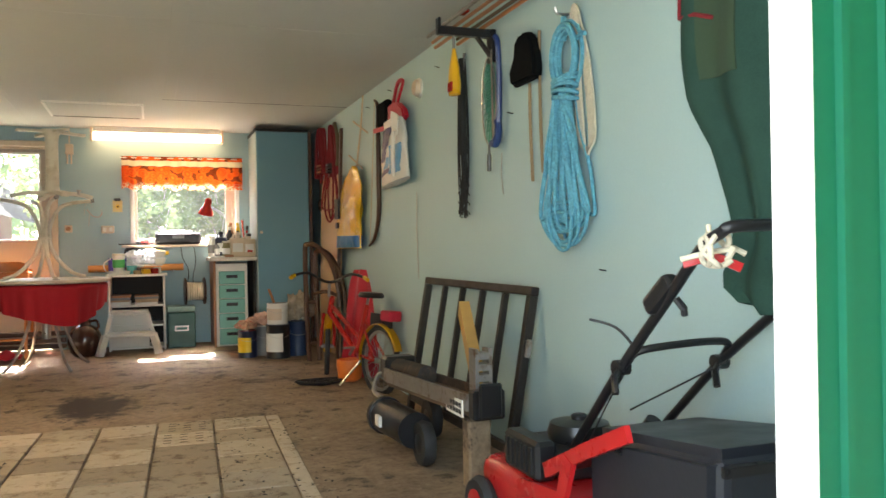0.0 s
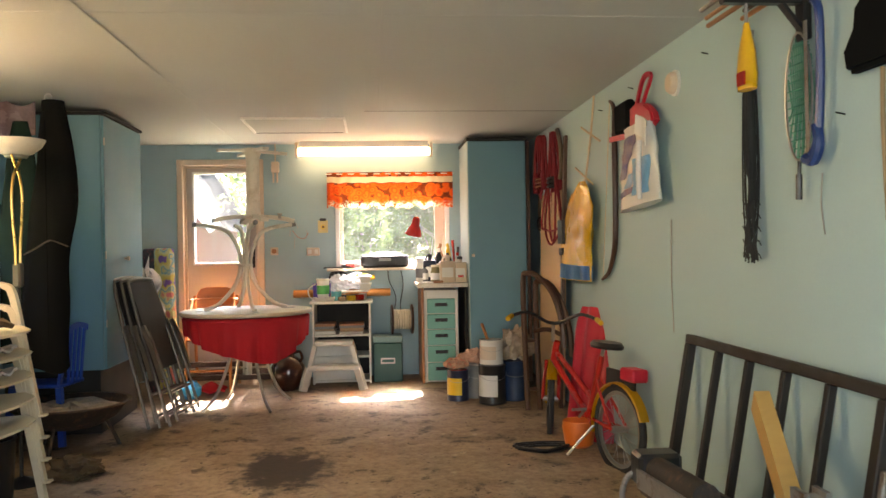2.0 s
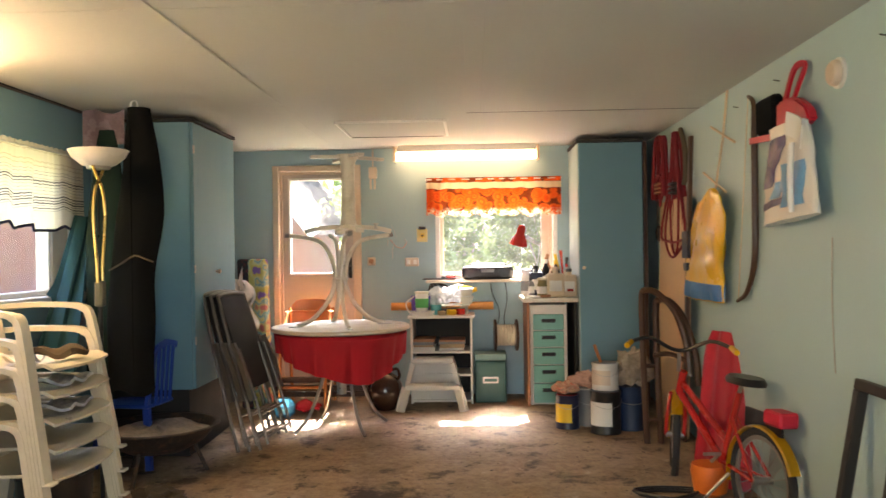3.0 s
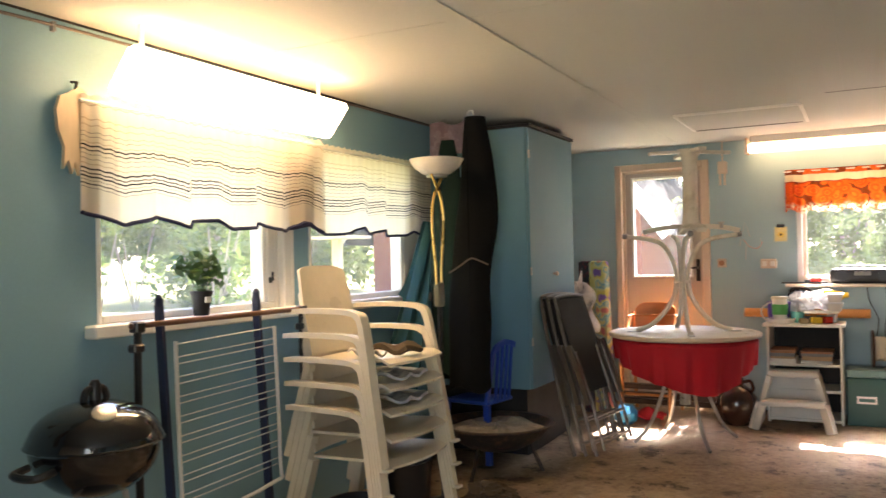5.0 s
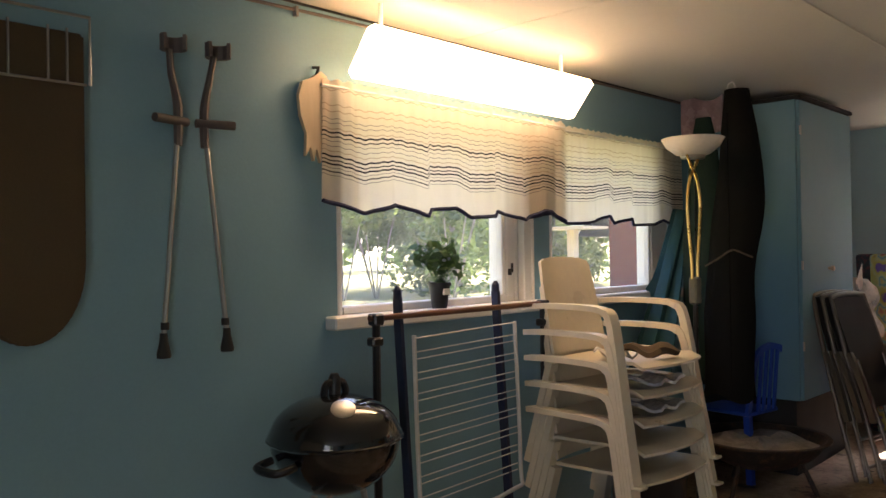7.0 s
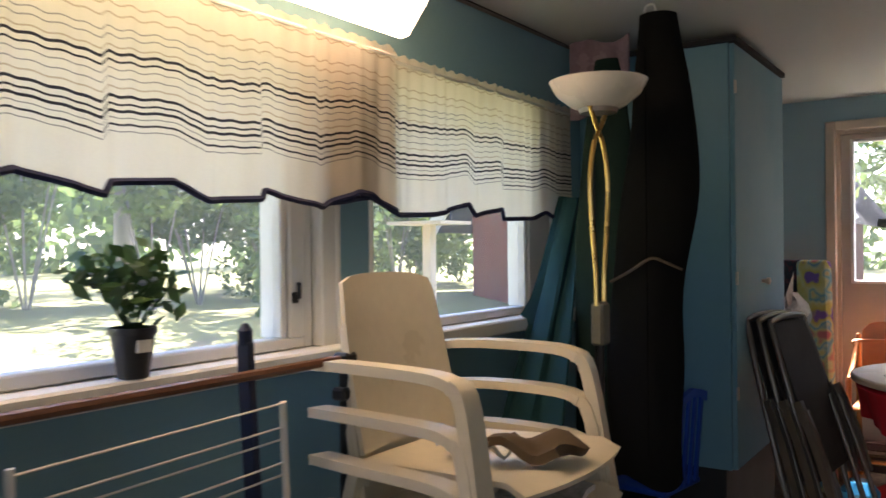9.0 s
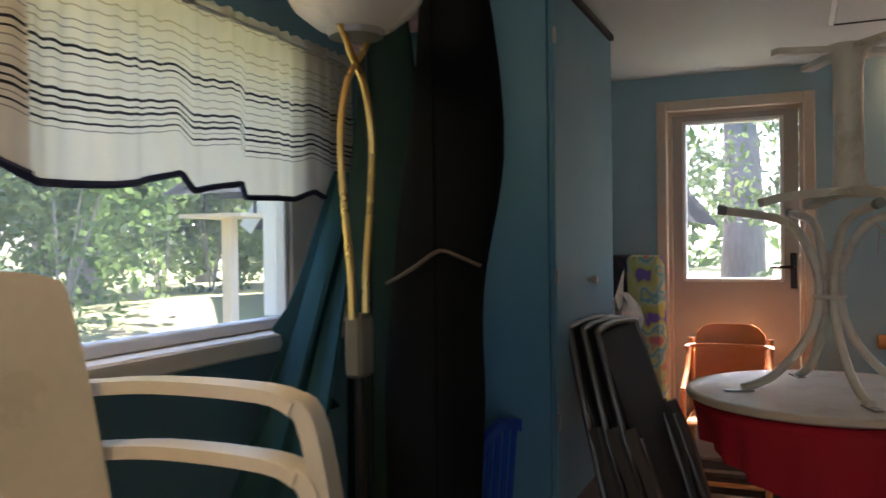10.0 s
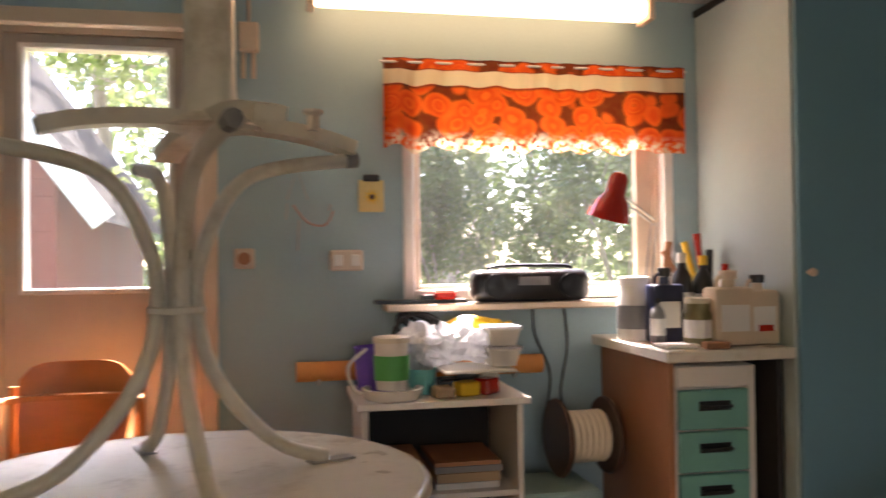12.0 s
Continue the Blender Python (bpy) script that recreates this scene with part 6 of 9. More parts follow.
bottle(0.9, 9.7, ZB, 0.03, 0.26, M_WPLAST, "small white bottle with red cap on the workbench", "bottle", M_REDE)
bm = boxes((0.54, 0.66, 9.44, 9.53, ZB, ZB + 0.012), bevel=0.003)
single("paper_pad", bm, M_PAPER, "white paper pad on the worktop edge", "paper pad", (0.6, 9.48, ZB))
for k, (x, mt) in enumerate(((0.78, M_BROWN), (0.84, M_YEL), (0.87, M_REDE), (0.9, M_BLACK), (0.72, M_BROWN))):
    bm = bmesh.new()
    tube(bm, [(x, 9.8, ZB), (x + 0.01, 9.82, ZB + 0.2), (x + 0.02 * (k - 2), 9.84, ZB + 0.31 + 0.03 * (k % 3))], [0.008, 0.009, 0.014], 8)
    single("brush", bm, mt, "paint brush or tool handle standing upright", "brush", (x, 9.8, ZB), group="tools standing on the bench", smooth=True)
bm = bmesh.new()
lathe(bm, [(0.07, 0), (0.075, 0.14), (0.07, 0.14), (0.065, 0.01)], 18, Matrix.Translation((0.83, 9.81, ZB)))
single("tool_pot", bm, M_GREY, "grey pot holding brushes on the workbench", "pot", (0.83, 9.81, ZB), smooth=True)
bm = boxes((0.66, 0.74, 9.395, 9.44, ZB, ZB + 0.022), bevel=0.004)
single("sanding_block", bm, M_BROWN, "small brown wooden block on the worktop edge", "block", (0.7, 9.42, ZB))

ZS = 0.793


def tub(x, y, z, r, h, material, label, kind="tub", lid=None):
    t = thing(kind, label, kind, (x, y, z))
    bm = bmesh.new()
    lathe(bm, [(r * 0.85, 0), (r * 0.97, h * 0.97), (r, h * 0.97), (r, h), (r * 0.92, h), (r * 0.8, 0.01)], 20)
    part("body", bm, material, t, smooth=True)
    if lid:
        bm = bmesh.new()
        lathe(bm, [(r * 1.03, h * 0.96), (r * 1.03, h * 1.06), (r * 0.9, h * 1.08)], 20)
        part("lid", bm, lid, t, smooth=True)
    return t


jar = tub(-0.29, 9.6, ZS + 0.034, 0.056, 0.15, M_WPLAST, "white plastic jar with green label on the shelf cabinet", "jar", M_PLAST)
bm = bmesh.new()
lathe(bm, [(0.0535, 0.03), (0.056, 0.105)], 20, cap=False)
part("label", bm, M_GRN, jar, "green printed label", smooth=True)
bm = bmesh.new()
lathe(bm, [(0.085, 0), (0.095, 0.02), (0.098, 0.033), (0.088, 0.034), (0.08, 0.012)], 24, Matrix.Translation((-0.285, 9.63, ZS)))
single("saucer", bm, M_WPLAST, "shallow cream dish under the jar", "dish", (-0.285, 9.63, ZS), smooth=True)
violet = tub(-0.31, 9.75, ZS, 0.085, 0.15, M_PURP, "violet plastic bucket on the shelf cabinet", "bucket")
bm = bmesh.new()
tube(bm, smooth_path([(-0.36, 9.68, ZS + 0.15), (-0.42, 9.64, ZS + 0.1), (-0.4, 9.62, ZS + 0.03), (-0.33, 9.64, ZS + 0.008)], 5), 0.006, 6)
part("handle", bm, M_WPLAST, violet, "white plastic handle", smooth=True, world=True)
tub(-0.18, 9.7, ZS, 0.05, 0.08, mat("mint_plastic", (0.15, 0.5, 0.5), 0.4), "mint green plastic bowl on the shelf cabinet", "bowl")
for k, (x, y, h, mt) in enumerate(((-0.1, 9.66, 0.05, M_BLACK), (-0.05, 9.62, 0.045, M_YEL), (0.02, 9.64, 0.05, M_REDE), (-0.02, 9.74, 0.05, M_GREY), (0.05, 9.72, 0.06, M_WPLAST), (-0.13, 9.6, 0.035, M_CARDB))):
    bm = bmesh.new()
    box(bm, -0.035, 0.035, -0.03, 0.03, 0, h, bevel=0.006, m=pose(x, y, ZS, 0, 0, 20 * k))
    single("small_box", bm, mt, "small packet among clutter on the shelf cabinet", "packet", (x, y, ZS))
part_tray = boxes((-0.13, 0.1, 9.56, 9.78, ZS + 0.075, ZS + 0.085), bevel=0.003)
single("plastic_tray", part_tray, M_WPLAST, "white plastic tray on the clutter", "tray", (0, 9.65, ZS + 0.07))


def crumple(x, y, z, sx, sy, sz, material, label, kind, seed):
    bm = bmesh.new()
    bmesh.ops.create_icosphere(bm, subdivisions=4, radius=1)
    for v in bm.verts:
        n = noise.noise(v.co * 2.3 + V((seed, 0, 0))) * 0.45 + noise.noise(v.co * 6 + V((0, seed, 0))) * 0.22
        v.co = V((v.co.x * sx, v.co.y * sy, max(-0.6, v.co.z) * sz)) * (1 + n)
    zmin = min(v.co.z for v in bm.verts)
    bm.transform(Matrix.Translation((x, y, z - zmin)))
    return single(kind, bm, material, label, kind.replace("_", " "), (x, y, z), smooth=True)


M_FILM = mat("white_crumpled_film", (0.72, 0.72, 0.74), 0.25, vary=0.15, big=12, bump=0.2, through_light=0.3)
crumple(-0.06, 9.70, ZS + 0.087, 0.10, 0.08, 0.075, M_FILM, "white crumpled plastic bag on the shelf cabinet", "plastic_bag", 1)
crumple(-0.17, 9.78, ZS + 0.05, 0.08, 0.06, 0.09, M_FILM, "white crumpled wrapping on the shelf cabinet", "plastic_bag", 5)
for z in (0.087, 0.152):
    bk = thing("storage_box", "white translucent plastic box stacked on the shelf cabinet", "box", (0.075, 9.66, ZS + z), group="stacked plastic boxes")
    bm = bmesh.new()
    lathe(bm, [(0.055, 0), (0.072, 0.05), (0.078, 0.05), (0.078, 0.056), (0.068, 0.056), (0.052, 0.004)], 4, Euler((0, 0, 0.8)).to_matrix().to_4x4())
    part("box", bm, M_WPLAST, bk)
    bm = bmesh.new()
    lathe(bm, [(0.08, 0.057), (0.08, 0.063), (0.07, 0.064)], 4, Euler((0, 0, 0.8)).to_matrix().to_4x4())
    part("lid", bm, M_FILM, bk)
bm = bmesh.new()
tube(bm, smooth_path([(-0.08, 9.86, 0.97), (0.0, 9.84, 1.0), (0.1, 9.83, 0.985), (0.16, 9.83, 0.99)], 5), [0.03] * 4 + [0.034] * 8 + [0.02] * 4, 10)
single("angle_grinder", bm, M_YEL, "yellow power tool lying on the clutter", "power tool", (0.0, 9.84, 0.96), smooth=True)
bm = bmesh.new()
for k in range(5):
    a = [(-0.16 + 0.09 * math.cos(t + k) + 0.01 * k, 9.86 + 0.02 * math.sin(2 * t), 0.97 + 0.07 * math.sin(t + k * 0.4)) for t in [j * 0.4 for j in range(16)]]
    tube(bm, a, 0.007, 6)
single("black_hose", bm, M_BLACK, "coiled black cable behind the shelf clutter", "cable", (-0.16, 9.86, 0.9), smooth=True)
bm = boxes((-0.3, 0.02, 9.9, 9.99, 1.071, 1.083), (-0.14, -0.06, 9.9, 9.96, 1.084, 1.1))
single("hand_tool", bm, M_BLACK, "flat dark tools lying on the sill", "tool", (-0.15, 9.95, 1.07))
bm = boxes((-0.1, -0.02, 9.88, 9.94, 1.084, 1.115), bevel=0.008)
single("small_box", bm, M_REDE, "small red and white box on the sill", "packet", (-0.06, 9.9, 1.08))
bm = bmesh.new()
tube(bm, [(-0.575, 9.93, 0.845), (0.3, 9.93, 0.845)], 0.034, 18)
single("cardboard_tube", bm, M_ORPAP, "long orange cardboard roll on wall hooks", "tube", (-0.14, 9.93, 0.84), smooth=True)
for x in (-0.5, 0.2):
    bm = bmesh.new()
    tube(bm, [(x, 10.0, 0.87), (x, 9.96, 0.805), (x, 9.93, 0.8), (x, 9.89, 0.82)], 0.005, 6)
    single("wall_hook", bm, M_METAL, "metal hook holding the orange roll", "hook", (x, 9.98, 0.82))


# ---- on the back wall ----
t = thing("light_switch", "cream double light switch box on the wall", "switch", (-0.397, YB, 1.22))
part("box", boxes((-0.455, -0.338, 9.965, 9.999, 1.188, 1.262), bevel=0.006), M_CREAM, t, world=True)
for x in (-0.426, -0.366):
    part("rocker", boxes((x - 0.016, x + 0.016, 9.958, 9.964, 1.205, 1.245), bevel=0.002), M_WPLAST, t, world=True)
t = thing("power_socket", "round brown wall socket beside the door", "socket", (-0.746, YB, 1.235))
part("plate", boxes((-0.78, -0.712, 9.97, 9.999, 1.2, 1.27), bevel=0.006), M_CREAM, t, world=True)
bm = bmesh.new()
lathe(bm, [(0.022, 0), (0.022, 0.012), (0.015, 0.014)], 14, Matrix.Translation((-0.746, 9.97, 1.235)) @ Euler((math.pi / 2, 0, 0)).to_matrix().to_4x4())
part("outlet", bm, M_BROWN, t, world=True, smooth=True)
t = thing("wall_box", "cream junction box with cables near the ceiling", "junction box", (-0.725, YB, 2.0))
part("box", boxes((-0.76, -0.69, 9.955, 9.999, 1.95, 2.05), bevel=0.006), M_CREAM, t, world=True)
bm = bmesh.new()
tube(bm, [(-0.725, 9.985, 2.05), (-0.725, 9.985, HC)], 0.006, 6)
part("cable", bm, M_CREAM, t, world=True)
for x in (-0.745, -0.71):
    bm = bmesh.new()
    tube(bm, [(x, 9.985, 1.86), (x, 9.985, 1.95)], 0.008, 6)
    part("cable", bm, M_CREAM, t, world=True)
t = thing("sunflower_card", "small sunflower card hung by a black clip", "card", (-0.3, YB, 1.47))
part("card", boxes((-0.35, -0.26, 9.99, 9.996, 1.397, 1.51)), mat("yellow_card", (0.72, 0.58, 0.25), 0.7), t, world=True)
bm = bmesh.new()
for k in range(10):
    a = k * 0.628
    plate(bm, [(0.008, -0.005), (0.03, 0), (0.008, 0.005)], 0.003, Matrix.Translation((-0.303, 9.987, 1.45)) @ Euler((math.pi / 2, 0, 0)).to_matrix().to_4x4() @ Euler((0, 0, a)).to_matrix().to_4x4())
part("petals", bm, M_YEL, t, world=True)
bm = bmesh.new()
lathe(bm, [(0.01, 0), (0.008, 0.004)], 10, Matrix.Translation((-0.303, 9.986, 1.45)) @ Euler((math.pi / 2, 0, 0)).to_matrix().to_4x4())
part("flower_heart", bm, M_DKWOOD, t, world=True)
part("clip", boxes((-0.335, -0.275, 9.98, 9.998, 1.505, 1.53), bevel=0.005), M_BLACK, t, world=True)
for x, z, l in ((-0.56, 1.36, 0.1), (-0.45, 1.42, 0.02), (-0.6, 1.42, 0.05)):
    bm = bmesh.new()
    tube(bm, smooth_path([(x, 9.999, z), (x, 9.98, z), (x - 0.005, 9.98, z - l)], 4), 0.0035, 5)
    single("wall_hook", bm, M_METAL, "thin metal hook on the back wall", "hook", (x, 9.99, z))
bm = bmesh.new()
tube(bm, smooth_path([(-0.58, 9.985, 1.42), (-0.53, 9.98, 1.36), (-0.47, 9.98, 1.35), (-0.44, 9.985, 1.4)], 5), 0.004, 5)
single("hanging_cord", bm, mat("pink_cord", (0.5, 0.32, 0.28), 0.8), "thin reddish cord strung between two hooks", "cord", (-0.5, 9.985, 1.38))
bm = bmesh.new()
tube(bm, [(-0.6, 9.99, 1.44), (-0.565, 9.985, 1.55), (-0.53, 9.99, 1.44)], 0.003, 5)
single("wire_loop", bm, M_METAL, "thin wire loop hung on the wall", "wire", (-0.56, 9.99, 1.5))


# ---- things along the right-hand wall ----
M_ROPEB = mat("blue_rope", (0.13, 0.40, 0.52), 0.8, vary=0.45, big=40, fine=160, bump=0.8)
M_ROPEC = mat("cream_rope", (0.62, 0.55, 0.42), 0.85, vary=0.2, big=40, fine=160, bump=0.8)
M_ROPER = mat("red_rope", (0.22, 0.009, 0.016), 0.75, vary=0.25, big=40, fine=160, bump=0.6)
M_GATE = mat("dark_brown_steel", (0.014, 0.01, 0.008), 0.5, 0.0, vary=0.2, big=8, bump=0.1)
M_MRED = mat("mower_red", (0.45, 0.012, 0.014), 0.3, vary=0.1, big=6, coat=0.3)
M_BYEL = mat("bike_yellow", (0.72, 0.4, 0.01), 0.3, vary=0.1, coat=0.3)
M_BRED = mat("bike_red", (0.42, 0.02, 0.015), 0.28, vary=0.1, coat=0.4)
M_SLED = mat("red_sled_plastic", (0.5, 0.01, 0.03), 0.4, vary=0.1, big=6)
M_GALV = mat("worn_steel", (0.32, 0.3, 0.28), 0.45, 0.7, vary=0.25, big=9, bump=0.1, dirt=(0.16, 0.1, 0.06))
M_LOG = mat("splitter_wood", (0.55, 0.33, 0.1), 0.6, vary=0.15, big=4, fine=40, bump=0.2, grain=(0.2, 1, 1))
M_OLDW = mat("weathered_wood", (0.13, 0.09, 0.06), 0.8, vary=0.3, big=5, fine=50, bump=0.3, grain=(1, 0.2, 1))
M_BSAW = mat("saw_blue", (0.012, 0.04, 0.16), 0.35, vary=0.15)
M_NET = mat("green_net", (0.12, 0.42, 0.3), 0.7, vary=0.15, through_light=0.5)
M_CORD = mat("brown_cord", (0.3, 0.21, 0.12), 0.85, vary=0.2)
M_NETB = mat("black_net_cord", (0.016, 0.017, 0.016), 0.7, vary=0.4, big=30)
XW = XR


def helix(pts, r, turns, ph=0.0, n=None):
    pts = [V(p) for p in pts]
    out = []
    for i, p in enumerate(pts):
        d = (pts[min(i + 1, len(pts) - 1)] - pts[max(i - 1, 0)]).normalized()
        s = d.orthogonal().normalized()
        q = d.cross(s)
        a = ph + turns * 6.283 * i / len(pts)
        out.append(p + s * r * math.cos(a) + q * r * math.sin(a))
    return out


def blue_rope():
    t = thing("rope_coil", "thick blue rope coil hung on a wall hook", "rope", (XW, 4.33, 0.97))
    rng = random.Random(6)
    bm = bmesh.new()
    for k in range(21):
        w = rng.uniform(0.03, 0.21)
        o = rng.uniform(-0.03, 0.04)
        zb = 0.97 + rng.uniform(0, 0.2)
        d = 0.02 + 0.06 * rng.random()
        pts = smooth_path([(XW - d, 4.32 + o * 0.3 + 0.02, 1.6), (XW - d, 4.33 + o + w * 0.55, 1.32), (XW - d, 4.33 + o + w * 0.85, 1.12), (XW - d * 0.8, 4.33 + o + w * 0.4, zb), (XW - d * 0.8, 4.31 + o - w * 0.4, zb), (XW - d, 4.3 + o - w * 0.9, 1.13), (XW - d, 4.3 + o - w * 0.5, 1.34), (XW - d, 4.31 + o * 0.3 - 0.02, 1.6)], 7)
        bm = bmesh.new()
        tube(bm, [p + V((0, 0.008 * math.sin(p.z * 21 + k), 0)) for p in pts], 0.0075, 6)
        part("hanging_loop", bm, M_ROPEB, t, smooth=True, world=True)
    bm = bmesh.new()
    for k in range(5):
        z = 1.585 + 0.02 * k
        tube(bm, [(XW - 0.045 - 0.04 * math.cos(a), 4.31 + 0.075 * math.sin(a), z + 0.012 * math.sin(a + k)) for a in [j * 0.45 for j in range(14)]], 0.0095, 6, closed=True)
    part("binding", bm, M_ROPEB, t, smooth=True, world=True)
    bm = bmesh.new()
    for k in range(6):
        r1, r2 = 0.075 + 0.013 * (k % 4), 0.1 + 0.014 * (k % 4)
        pts = [(XW - 0.03 - 0.012 * (k % 3), 4.31 + r1 * math.cos(a), 1.75 + r2 * math.sin(a)) for a in [j * 0.35 - 1.2 for j in range(17)]]
        bm = bmesh.new()
        tube(bm, pts, 0.0095, 6)
        part("upper_loop", bm, M_ROPEB, t, smooth=True, world=True)
    bm = bmesh.new()
    tube(bm, [(XW - 0.03, 4.335, 1.82), (XW - 0.025, 4.34, 1.92)], 0.0085, 6)
    tube(bm, [(XW - 0.035, 4.345, 1.82), (XW - 0.03, 4.35, 1.92)], 0.0085, 6)
    tube(bm, smooth_path([(XW - 0.04, 4.22, 1.8), (XW - 0.05, 4.17, 1.81), (XW - 0.05, 4.14, 1.8)], 3), 0.0095, 6)
    part("hanging_end", bm, M_ROPEB, t, smooth=True, world=True)
    c = thing("rope_coil", "thin cream rope hank hung behind the blue rope", "rope", (XW, 4.24, 1.34))
    bm = bmesh.new()
    for k in range(6):
        w = 0.012 + 0.008 * k
        tube(bm, smooth_path([(XW - 0.02, 4.26, 1.93), (XW - 0.02, 4.225 + w, 1.7), (XW - 0.02, 4.2 + w, 1.42), (XW - 0.02, 4.19, 1.345 + 0.006 * k), (XW - 0.02, 4.18 - w, 1.42), (XW - 0.02, 4.215 - w, 1.7), (XW - 0.02, 4.25, 1.93)], 5), 0.006, 5)
    for k in range(4):
        tube(bm, smooth_path([(XW - 0.02, 4.25, 1.84), (XW - 0.03, 4.28 - 0.02 * k, 1.9), (XW - 0.03, 4.255, 1.945), (XW - 0.03, 4.22 + 0.012 * k, 1.9), (XW - 0.02, 4.245, 1.84)], 4), 0.006, 5)
    part("hank", bm, M_ROPEC, c, smooth=True, world=True)
    bm = bmesh.new()
    tube(bm, smooth_path([(XW, 4.33, 1.93), (XW - 0.06, 4.33, 1.925), (XW - 0.075, 4.33, 1.95)], 3), 0.006, 6)
    single("wall_hook", bm, M_METAL, "metal wall hook holding the ropes", "hook", (XW, 4.33, 1.93))


blue_rope()


def wall_lot():
    # mitten-shaped black bag
    bm = bmesh.new()
    out = [(-0.125, 0.0), (0.115, 0.0), (0.12, 0.06), (0.1, 0.17), (0.06, 0.21), (-0.03, 0.225), (-0.08, 0.19), (-0.09, 0.13), (-0.14, 0.07)]
    m = Matrix(((0, 0, 1, XW - 0.035), (-1, 0, 0, 4.68), (0, 1, 0, 1.72), (0, 0, 0, 1)))
    plate(bm, out, 0.05, m)
    bmesh.ops.bevel(bm, geom=list(bm.edges), offset=0.015, segments=2, affect="EDGES")
    single("cloth_pouch", bm, M_COAT, "black cloth pouch hung on the wall", "pouch", (XW, 4.68, 1.72), smooth=True)
    for y, z in ((4.685, 1.285), (4.585, 1.315)):
        bm = bmesh.new()
        tube(bm, smooth_path([(XW - 0.012, y + 0.008, 1.93 if y < 4.6 else 1.72), (XW - 0.012, y + 0.01, 1.55), (XW - 0.012, y - 0.006, z)], 5), 0.008, 6)
        single("cord", bm, M_CORD, "brown cord hanging down the wall", "cord", (XW, y, z), smooth=True)
    # landing net
    t = thing("landing_net", "green fishing landing net with black grip", "net", (XW, 5.12, 1.37))
    bm = bmesh.new()
    tube(bm, [(XW - 0.03, 5.115 + 0.085 * math.cos(a), 1.715 + 0.215 * math.sin(a)) for a in [k * 0.2618 for k in range(24)]], 0.0045, 6, closed=True)
    part("hoop", bm, M_METAL, t, smooth=True, world=True)
    bm = bmesh.new()
    for k in range(13):
        o = -0.08 + k * 0.0133
        h = 0.21 * math.sqrt(max(0, 1 - (o / 0.085) ** 2))
        tube(bm, [(XW - 0.022 - 0.004 * (k % 2), 5.115 + o, 1.715 - h), (XW - 0.012, 5.115 + o * 0.9, 1.68), (XW - 0.022, 5.115 + o, 1.715 + h)], 0.0028, 4)
    for k in range(15):
        o = -0.2 + k * 0.0286
        h = 0.085 * math.sqrt(max(0, 1 - (o / 0.215) ** 2))
        tube(bm, [(XW - 0.022, 5.115 - h, 1.715 + o), (XW - 0.022, 5.115 + h, 1.715 + o)], 0.0025, 4)
    part("mesh_bag", bm, M_NET, t, "green net", world=True)
    bm = bmesh.new()
    tube(bm, [(XW - 0.03, 5.117, 1.5), (XW - 0.03, 5.12, 1.45)], 0.006, 8)
    tube(bm, [(XW - 0.03, 5.12, 1.455), (XW - 0.03, 5.124, 1.37)], 0.011, 8)
    part("grip", bm, M_BLACK, t, smooth=True, world=True)
    # blue bow saw
    t = thing("bow_saw", "dark blue bow saw hung under the bracket", "saw", (XW, 5.0, 1.5))
    bm = bmesh.new()
    tube(bm, smooth_path([(XW - 0.05, 4.98, 2.0), (XW - 0.05, 4.95, 1.95), (XW - 0.04, 4.965, 1.75), (XW - 0.04, 4.985, 1.56), (XW - 0.04, 5.03, 1.505)], 6), 0.014, 8)
    part("frame", bm, M_BSAW, t, smooth=True, world=True)
    bm = bmesh.new()
    tube(bm, [(XW - 0.045, 5.04, 1.95), (XW - 0.045, 5.035, 1.52)], 0, flat=(0.002, 0.022))
    part("blade", bm, M_GALV, t, world=True)
    bm = bmesh.new()
    tube(bm, smooth_path([(XW - 0.04, 4.99, 1.6), (XW - 0.045, 4.97, 1.54), (XW - 0.045, 5.0, 1.49), (XW - 0.045, 5.05, 1.5)], 4), 0.018, 8)
    part("handle", bm, M_BSAW, t, smooth=True, world=True)
    # black wire mesh bundle
    t = thing("fishing_net", "rolled black net hanging in a bundle", "net", (XW, 5.455, 1.15))
    bm = bmesh.new()
    rng = random.Random(11)
    for k in range(26):
        a = rng.uniform(0, 6.28)
        r = rng.uniform(0.008, 0.03)
        y = 5.455
        tube(bm, smooth_path([(XW - 0.035 + r * 0.6 * math.cos(a), y + 0.015 * math.sin(a), 2.0), (XW - 0.035 + r * math.cos(a), y + r * 0.8 * math.sin(a), 1.7), (XW - 0.04 + r * math.cos(a), y - 0.01 + r * 1.3 * math.sin(a), 1.4), (XW - 0.04 + r * math.cos(a + 1), y - 0.01 + r * 1.4 * math.sin(a + 1), 1.15 + rng.uniform(0, 0.05))], 4), 0.0032, 4)
    for z in (1.18, 1.23, 1.28, 1.33, 1.38):
        tube(bm, [(XW - 0.04 + 0.03 * math.cos(q), 5.445 + 0.036 * math.sin(q), z + 0.012 * math.sin(3 * q)) for q in [j * 0.63 for j in range(10)]], 0.0022, 4, closed=True)
    part("loose_mesh", bm, M_NETB, t, "thin black mesh", world=True)
    bm = bmesh.new()
    lathe(bm, [(0.006, 0), (0.016, 0.03), (0.024, 0.12), (0.016, 0.35), (0.011, 0.5)], 9, Matrix.Translation((XW - 0.036, 5.455, 1.46)))
    part("rolled_net", bm, M_NETB, t, smooth=True, world=True)
    bm = bmesh.new()
    tube(bm, [(XW - 0.03, 5.455, 1.94), (XW - 0.02, 5.455, 2.03)], 0.008, 6)
    part("tie", bm, M_GREY, t, "grey tie at the top", world=True)
